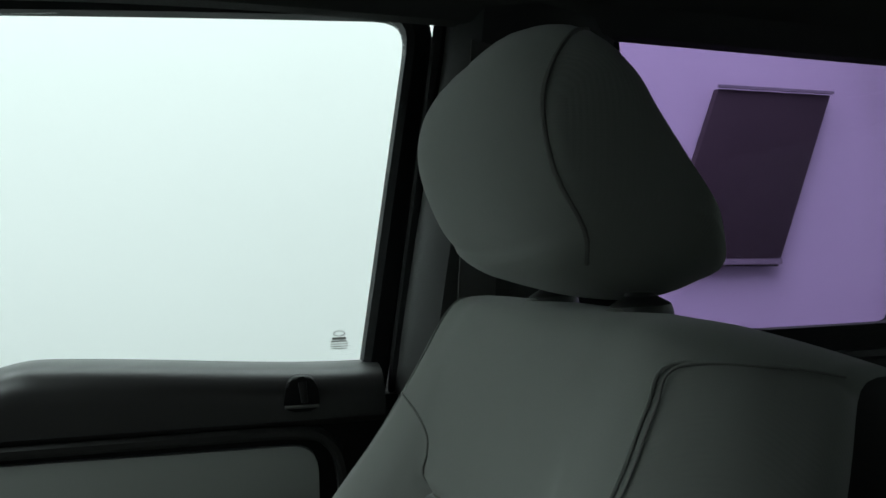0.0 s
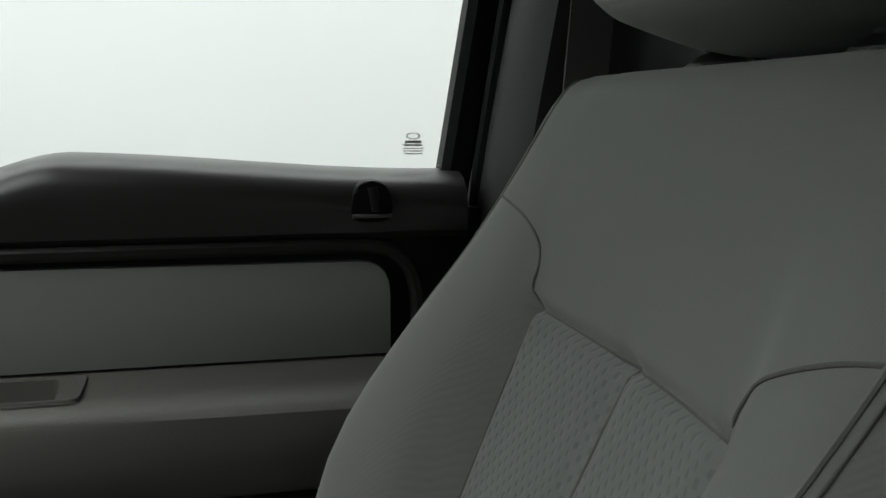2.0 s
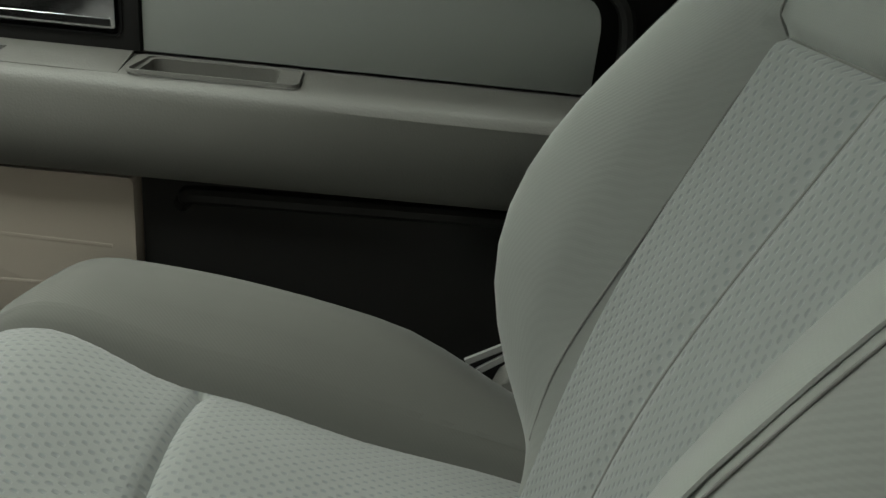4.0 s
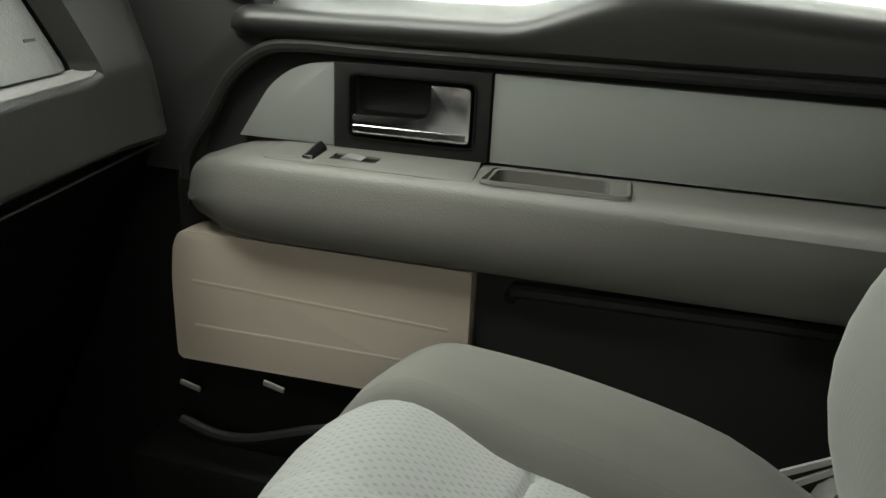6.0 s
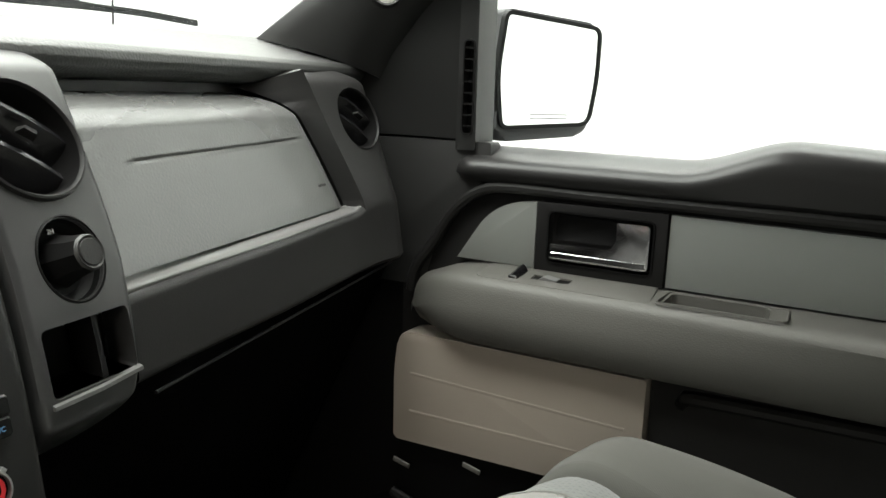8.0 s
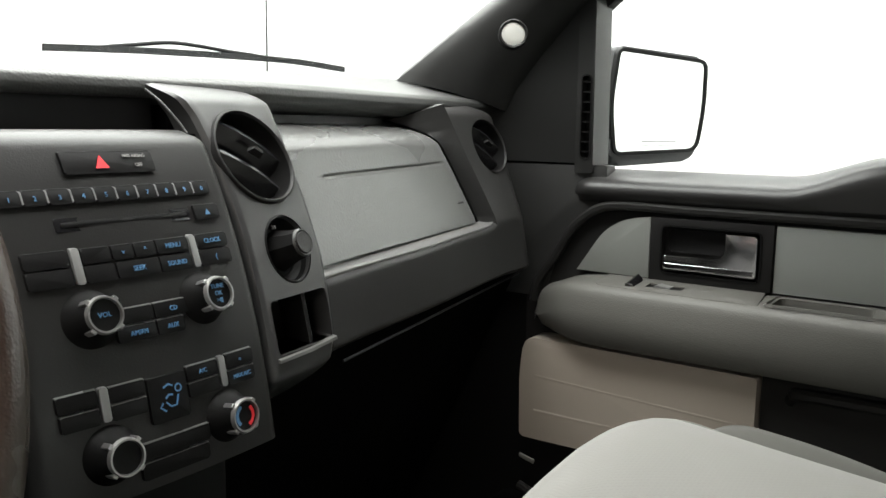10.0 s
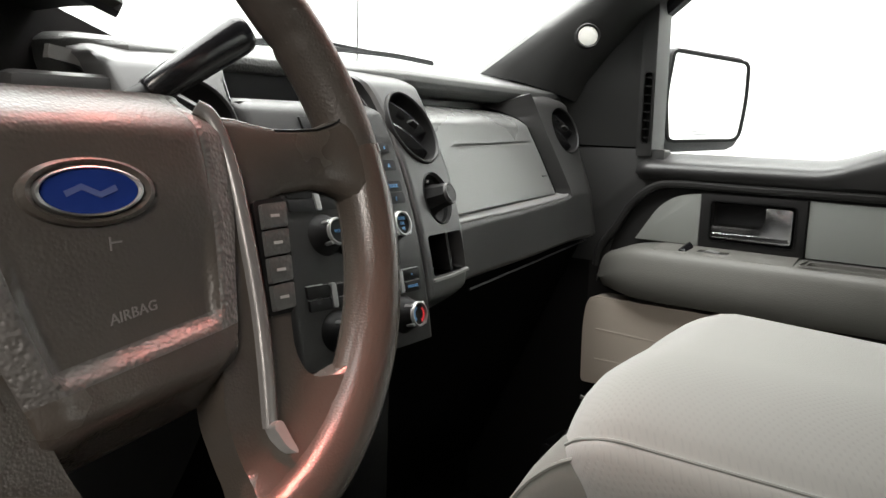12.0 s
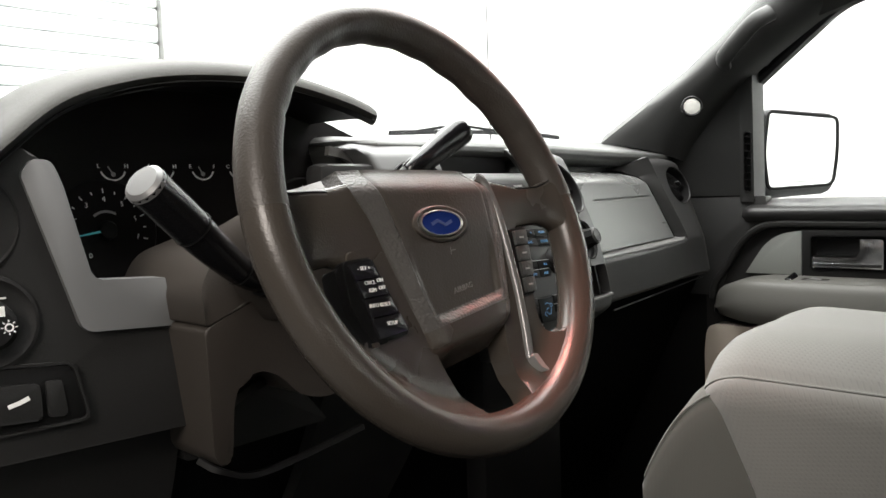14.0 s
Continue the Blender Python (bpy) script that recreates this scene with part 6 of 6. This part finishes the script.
WU, WV, WW = Vector((1, 0, 0)), Vector((0, math.sin(TILT), math.cos(TILT))), Vector((0, -math.cos(TILT), math.sin(TILT)))
WC = Vector((-0.395, 0.388, 0.958))
wheel = thing("steering_wheel", WC, "dark brown-grey steering wheel with airbag hub and buttons", "steering wheel")
RIM_C, RIM_T, RIM_Y = Vector((-0.3985, 0.3704, 0.9580)), radians(21.1), radians(-4.5)
RU = Vector((math.cos(RIM_Y), -math.sin(RIM_Y), 0))
RV = Vector((math.sin(RIM_T) * math.sin(RIM_Y), math.sin(RIM_T) * math.cos(RIM_Y), math.cos(RIM_T)))
RW = Vector((-math.cos(RIM_T) * math.sin(RIM_Y), -math.cos(RIM_T) * math.cos(RIM_Y), math.sin(RIM_T)))


def on_rim(u, v, w):
    return RIM_C + RU * u + RV * v + RW * w


def hub(u, v, w):
    """The hub's plane, rising towards the rim's own plane further out."""
    k = ease(math.hypot(u, v), 0.148, 0.178)
    w += 0.065 * max(0, -0.02 - u) * ease(u, -0.165, -0.122)
    return (WC + WU * u + WV * v + WW * w) * (1 - k) + on_rim(u * 0.973, v * 0.973, w) * k


padm = lambda u, v, w: hub(u - 0.0105, v, w)
stripm = lambda u, v, w: hub(u - 0.006, v, w)
R = 0.1790


def rim_section(a0, a1, n):
    rings = []
    for i in range(n + 1):
        a = a0 + (a1 - a0) * i / n
        c = Vector((math.cos(a), math.sin(a), 0))
        ring = []
        for j in range(18):
            p, q = math.cos(2 * math.pi * j / 18), math.sin(2 * math.pi * j / 18)
            r = 0.0166
            if p < -0.2 and 0.5 < (a % (2 * math.pi)) < math.pi - 0.5:
                r *= 1 - 0.07 * (0.5 + 0.5 * math.cos(26 * a))
            if i in (0, n):
                r *= 0.975
            ring.append(on_rim(*(c * (R + r * p) + Vector((0, 0, 1.08 * r * q)))))
        rings.append(ring)
    return loft(rings)


part("upper_rim", rim_section(radians(4), radians(176), 110), WHEEL_GRAIN, wheel, "grained upper rim with finger grips", 60)
part("lower_rim", rim_section(radians(176), radians(364), 96), WHEEL, wheel, "smooth lower rim", 60)


def wslab(pts, r, lo, hi, bevel, seg=3, step=0):
    """A slab on the wheel's hub; step cuts its faces finely enough to bend."""
    bm = prism(fillet(pts, r), "z", lo, hi, bevel, seg)
    if step:
        for axis in (Vector((1, 0, 0)), Vector((0, 1, 0))):
            for i in range(-18, 19):
                bmesh.ops.bisect_plane(bm, geom=bm.verts[:] + bm.edges[:] + bm.faces[:], plane_co=axis * (i * step), plane_no=axis)
    return mapped(bm, hub)


SPOKE_TOP = [(0.05, 0.034), (0.085, 0.031), (0.115, 0.0245), (0.145, 0.0255), (0.165, 0.031), (0.186, 0.050)]
SPOKE_LOW = {-1: [(0.05, -0.06), (0.10, -0.045), (0.118, -0.033), (0.145, -0.036), (0.165, -0.034), (0.186, -0.050)],
             1: [(0.05, -0.06), (0.088, -0.032), (0.105, -0.014), (0.140, -0.011), (0.165, -0.018), (0.186, -0.042)]}
LEG = {-1: ([(-0.05, -0.02), (-0.111, -0.026), (-0.115, -0.06), (-0.119, -0.10), (-0.120, -0.116), (-0.10, -0.142), (-0.06, -0.166), (-0.022, -0.176), (-0.028, -0.150), (-0.041, -0.121), (-0.048, -0.09)],
            [.004, .004, .01, .01, .012, .01, .01, .004, .03, .02, .01]),
       1: ([(0.05, -0.03), (0.104, -0.018), (0.101, -0.05), (0.094, -0.08), (0.092, -0.102), (0.101, -0.119), (0.134, -0.112), (0.120, -0.132), (0.08, -0.160), (0.030, -0.176), (0.046, -0.150), (0.040, -0.122), (0.048, -0.09)],
           [.004, .006, .01, .01, .012, .012, .004, .01, .01, .004, .016, .02, .01])}
for sg in (-1, 1):
    rings, us = [], [0.186, 0.180, 0.174, 0.166, 0.157, 0.146, 0.135, 0.124, 0.113, 0.102, 0.090, 0.076, 0.060]
    for u in us:
        k = ease(u, 0.185, 0.14)
        v1, v0 = between(u, SPOKE_TOP), between(u, SPOKE_LOW[sg])
        w1 = 0.0150 - 0.0045 * k
        w0 = -0.012 + 0.004 * k
        ring = []
        for q in range(28):
            c, d = math.cos(2 * math.pi * q / 28), math.sin(2 * math.pi * q / 28)
            c, d = (abs(c) ** 0.5) * (1 if c > 0 else -1), (abs(d) ** 0.6) * (1 if d > 0 else -1)
            ring.append(hub(sg * u - 0.002, (v0 + v1) / 2 + (v1 - v0) / 2 * c, (w0 + w1) / 2 + (w1 - w0) / 2 * d - 0.003 * k * max(0, -c) * (d > 0)))
        rings.append(ring)
    plain, grained = split_loft(rings, lambda r, q: 2 <= r <= 7 and (q <= 3 or q >= 25))
    spoke = part("spoke", plain, WHEEL, wheel, "smooth spoke", 60)
    part("thumb_rest", grained, WHEEL_GRAIN, spoke, "grained thumb rest", 60)
    edge = [rings[i][3] + WW * 0.0004 for i in range(2, 9)]
    part("thumb_seam", sweep(edge, circle(0.0007, 6), WW), BLACK, spoke)
    part("lower_spoke", wslab(*LEG[sg], -0.014, 0.0095, 0.006, 4, 0.010), WHEEL, wheel, "smooth lower spoke", 60)
    if sg > 0:
        pts = [(sg * a, b, c) for a, b, c in ((0.070, 0.036, 0.006), (0.077, 0.028, 0.009), (0.0805, 0.0, 0.0115), (0.0805, -0.04, 0.012), (0.079, -0.075, 0.012), (0.0755, -0.105, 0.0122), (0.071, -0.134, 0.0118))]
        strip = part("accent_strip", sweep(smooth_path([stripm(*p) for p in pts], 5), [(-.0042, -.006), (-.0036, .0012), (-.0012, .0026), (.0018, .0022), (.0042, .0), (.0042, -.006)], WW), ACCENT, wheel, "satin strip beside the airbag", 60)
        part("strip_foot", mapped(prism(fillet([(sg * a, b) for a, b in ((0.0678, -0.131), (0.0745, -0.1305), (0.0738, -0.145), (0.0722, -0.149), (0.0700, -0.145))], 0.004), "z", 0.0, 0.0182, 0.003), stripm), SILVER, strip, "bright foot of the strip")
    if sg < 0:
        podb = part("button_pod", wslab([(-0.1195, -0.0335), (-0.0905, -0.0315), (-0.0690, -0.0930), (-0.107, -0.0972), (-0.1205, -0.070)], 0.003, 0.0, 0.0125, 0.0015), BLACK, wheel, "black button pod")
        part("pod_side", wslab([(-0.127, -0.038), (-0.10, -0.034), (-0.09, -0.0965), (-0.1165, -0.0985), (-0.1275, -0.072)], 0.003, -0.006, 0.0108, 0.002), BLACK, podb, "sloping black side of the pod")
        rows = [(-0.1165, -0.0360, -0.0925, -0.0335), (-0.1130, -0.0496, -0.0880, -0.0480), (-0.1095, -0.0632, -0.0828, -0.0620), (-0.1065, -0.0784, -0.0775, -0.0765), (-0.1035, -0.0942, -0.0720, -0.0912)]
        words = ((("- SET +", 0.0),), (("CNCL", 0.0030, 0.0), ("RSM", -0.0028, 0.001), ("ON", 0.0042, 0.0105), ("OFF", -0.0016, 0.0110)), (("INFO RESET", 0.0),), (("SETUP", 0.0),))
        for i in range(4):
            (a0, b0, a1, b1), (c0, d0, c1, d1) = rows[i], rows[i + 1]
            k = part("wheel_button", wslab([(a0, b0 - 0.0004), (a1, b1 - 0.0004), (c1 - 0.001, d1 + 0.0005), (c0, d0 + 0.0005)], 0.0012, 0.006, 0.0155 + 0.0006 * (i % 2), 0.0012, 2), GLOSSY_BLACK, podb, "black button with white print")
            cx, cz = (-0.1033, -0.1008, -0.0960, -0.0880)[i], (b1 + d1) / 2 + 0.0002
            for w, dz, *dx in words[i]:
                part("print", lettering(w, 0.0041, lambda a, b, c: hub(cx + (dx[0] if dx else 0.0) + a, cz + dz + b, 0.0163 + c)), MARK, k)
        part("pod_tab", wslab([(-0.1095, -0.0955), (-0.103, -0.0952), (-0.103, -0.099), (-0.109, -0.099)], 0.001, 0.008, 0.013, 0.0008), WHEEL, podb)
    else:
        podb = part("button_pod", wslab([(0.083, -0.017), (0.1045, -0.0155), (0.1015, -0.05), (0.096, -0.0785), (0.078, -0.079)], 0.002, 0.0, 0.0115, 0.001), BLACK, wheel, "black button pod")
        for i in range(4):
            z1 = -0.0195 - 0.0146 * i
            z0 = z1 - 0.0134
            x0, x1 = 0.0858 - 0.0013 * i, 0.1030 - 0.0020 * i
            k = part("wheel_button", wslab([(x0, z1), (x1, z1 + 0.0006), (x1 - 0.0018, z0 + 0.0006), (x0 - 0.0012, z0)], 0.0012, 0.006, 0.0145, 0.0012, 2), DASH_TOP, podb, "grey button")
            cx, cz = (x0 + x1) / 2 - 0.001, (z0 + z1) / 2
            part("print", mapped(box((cx - 0.003, cz - 0.0008, 0.0144), (cx + 0.003, cz + 0.0008, 0.0148)), hub), GREY_MARK, k, smooth=0)
part("spoke_cap", mapped(spin([(0, 0.0014), (0.004, 0.0013), (0.0058, 0.0006), (0.0068, -0.003)], (0, 0, 0), (0, 0, 1), 24), lambda a, b, c: hub(-0.088 + a, -0.128 + 1.25 * b, 0.0095 + c)), WHEEL, wheel, "oval plug in the spoke")
part("spoke_seam", sweep([hub(-0.080, -0.132, 0.0098), hub(-0.06, -0.143, 0.0098), hub(-0.040, -0.149, 0.0096)], circle(0.0003, 6), WW), BLACK, wheel)

OUTER = {-1: [(0.042, -0.088), (0.030, -0.0935), (0.018, -0.0905), (0.0, -0.0815), (-0.03, -0.0710), (-0.06, -0.0605), (-0.09, -0.0510), (-0.112, -0.046), (-0.124, -0.042)],
         1: [(0.042, 0.062), (0.030, 0.0685), (0.018, 0.0715), (0.0, 0.072), (-0.03, 0.0685), (-0.06, 0.0635), (-0.09, 0.0575), (-0.112, 0.052), (-0.124, 0.047)]}
INNER = {-1: [(0.042, -0.066), (0.024, -0.0675), (0.0, -0.061), (-0.03, -0.054), (-0.06, -0.0465), (-0.078, -0.041), (-0.09, -0.036), (-0.124, -0.028)],
         1: [(0.042, 0.053), (0.024, 0.0555), (0.0, 0.0555), (-0.03, 0.0535), (-0.06, 0.050), (-0.078, 0.047), (-0.09, 0.043), (-0.124, 0.036)]}


def cover_w(u, v):
    """Height of the airbag cover over the wheel's plane: dished panel, falling flanks, rounded top and chin."""
    sg = -1 if u < -0.005 else 1
    o, i = between(v, OUTER[sg]), between(v, INNER[sg])
    past = sg * (u - i)
    w = 0.0195 - 0.003 * ((u + 0.008) / 0.06) ** 2
    w -= 0.0058 * ease(v, 0.0, -0.070) * ease(v, -0.0875, -0.0785) * ease(past, 0.001, -0.006)
    if past > 0:
        w -= (w - 0.0118) * min(1, past / abs(o - i)) ** 1.6
    if -0.08 < v:
        w += groove(past, 0.0018, 0.0014)
    w -= 0.019 * ease(v, 0.014, 0.046) ** 1.4
    w -= 0.030 * ease(v, -0.098, -0.128) ** 1.3
    return w


def turned(u, v, w):
    """The cover's lower half leans round a little with the steered wheel."""
    return hub(u, v + 0.16 * (u + 0.008) * ease(v, -0.012, -0.070), w)


def cover(lo, hi, v0, v1, nu, nv):
    def fn(a, b):
        v = v0 + (v1 - v0) * b
        u = lo(v) + (hi(v) - lo(v)) * a
        return turned(u, v, cover_w(u, v))
    return shell(fn, nu, nv, -0.02 * WW)


inn = {sg: (lambda v, sg=sg: between(v, INNER[sg])) for sg in (-1, 1)}
out = {sg: (lambda v, sg=sg: between(v, OUTER[sg])) for sg in (-1, 1)}
airbag = part("airbag_cover", cover(inn[-1], inn[1], -0.0785, 0.044, 50, 74), WHEEL_GRAIN, wheel, "grained airbag cover", 60)
part("cover_lip", cover(inn[-1], inn[1], -0.0885, -0.0785, 44, 10), PAD_STRIP, airbag, "coarsely grained step", 60)
part("cover_chin", cover(out[-1], out[1], -0.123, -0.0885, 50, 26), WHEEL, airbag, "smooth lower edge of the cover", 60)
for lo, hi in ((out[-1], inn[-1]), (inn[1], out[1])):
    part("grain_band", cover(lo, hi, -0.0885, 0.044, 14, 74), PAD_STRIP, airbag, "coarsely grained band", 60)
BW = cover_w(-0.0105, -0.010) - 0.0012
bad = part("badge", mapped(spin([(0, 0.0030), (0.92, 0.0028), (0.96, 0.002), (1.0, 0.0), (1.0, -0.004), (0, -0.004)], (0, 0, 0), (0, 0, 1), 48), lambda a, b, c: padm(a * 0.0245, -0.0095 + b * 0.0108, BW + c)), BADGE, airbag, "blue oval badge")
part("badge_rim", mapped(spin([(0.93, 0.0028), (0.96, 0.0040), (1.02, 0.0036), (1.06, 0.0), (1.06, -0.004)], (0, 0, 0), (0, 0, 1), 48), lambda a, b, c: padm(a * 0.0245, -0.0095 + b * 0.0108, BW + c)), METAL, bad, "bright oval rim")
part("badge_seat", mapped(spin([(1.05, 0.0010), (1.18, 0.0026), (1.30, 0.0012), (1.34, -0.002)], (0, 0, 0), (0, 0, 1), 48), lambda a, b, c: padm(a * 0.0245, -0.0095 + b * 0.0118, BW + 0.0008 + c)), WHEEL_GRAIN, airbag, "raised seat round the badge")
part("badge_mark", mapped(sweep([(-0.012, -0.001, 0), (-0.004, 0.002, 0), (0.004, -0.002, 0), (0.012, 0.001, 0)], [(-.0014, -.0002), (.0014, -.0002), (.0014, .0003), (-.0014, .0003)], (0, 0, 1)), lambda a, b, c: padm(a, -0.0095 + b, BW + 0.0031 + c)), material("dull_badge_mark", (0.06, 0.08, 0.20), 0.4, bump=0), bad, smooth=0)
MOULDED = material("moulded_letters", (0.16, 0.15, 0.14), 0.4, bump=0)
part("print", lettering("AIRBAG", 0.0070, lambda a, b, c: turned(0.0025 + a, -0.066 + b, cover_w(0.0025 + a, -0.066) + 0.0002 + c)), MOULDED, airbag, "moulded letters")
part("print", mapped(box((-0.003, -0.033, 0.0), (0.003, -0.0322, 0.0004)), lambda a, b, c: turned(a - 0.0015, b, cover_w(a - 0.0015, b) + c)), MOULDED, airbag, smooth=0)
part("print", mapped(box((-0.003, -0.036, 0.0), (-0.0022, -0.030, 0.0004)), lambda a, b, c: turned(a - 0.0015, b, cover_w(a - 0.0015, b) + c)), MOULDED, airbag, smooth=0)

# ---- outside, seen through the windshield ----
wip = thing("wiper", (0.5, 1.12, 1.08), "black windshield wiper resting at the foot of the glass", "wiper")
part("blade", sweep(smooth_path([(0.20, 1.10, 1.104), (0.32, 1.10, 1.110), (0.475, 1.10, 1.1145), (0.614, 1.09, 1.115), (0.72, 1.075, 1.108)], 6), [(-.004, -.004), (.004, -.004), (.002, .005), (-.002, .005)], (0, 0, 1)), RUBBER, wip)
part("arm", sweep(smooth_path([(0.26, 1.11, 1.108), (0.34, 1.105, 1.120), (0.40, 1.10, 1.1265), (0.50, 1.10, 1.1215), (0.60, 1.09, 1.116)], 6), circle(0.0028, 8), (0, 0, 1)), RUBBER, wip)
whole("cowl", shell(lambda u, v: (-0.80 + 1.60 * u, 0.98 + 0.10 * (1 - (2 * u - 1) ** 2) + 0.18 * v, 1.078 - 0.02 * v), 20, 4, (0, 0, -0.02)), BLACK, "black cowl below the windshield", "cowl", kind="structure")
whole("antenna", rod((0.80, 1.36, 1.0), (0.84, 1.40, 1.9), 0.0018, 0.0011, 8), BLACK, "thin black radio antenna mast on the fender", "antenna")
whole("front_body", box((-0.87, 1.06, 0.05), (0.87, 2.24, 0.955), 0.06), SHELL, "dark painted front body of the truck under the hood", "car body", kind="structure")
whole("hood_panel", shell(lambda u, v: (-0.88 + 1.76 * u, 1.15 + 1.1 * v, 1.03 - 0.05 * v - 0.04 * (2 * u - 1) ** 4), 16, 10, (0, 0, -0.03)), SHELL, "dark engine hood ahead of the windshield", "car hood")
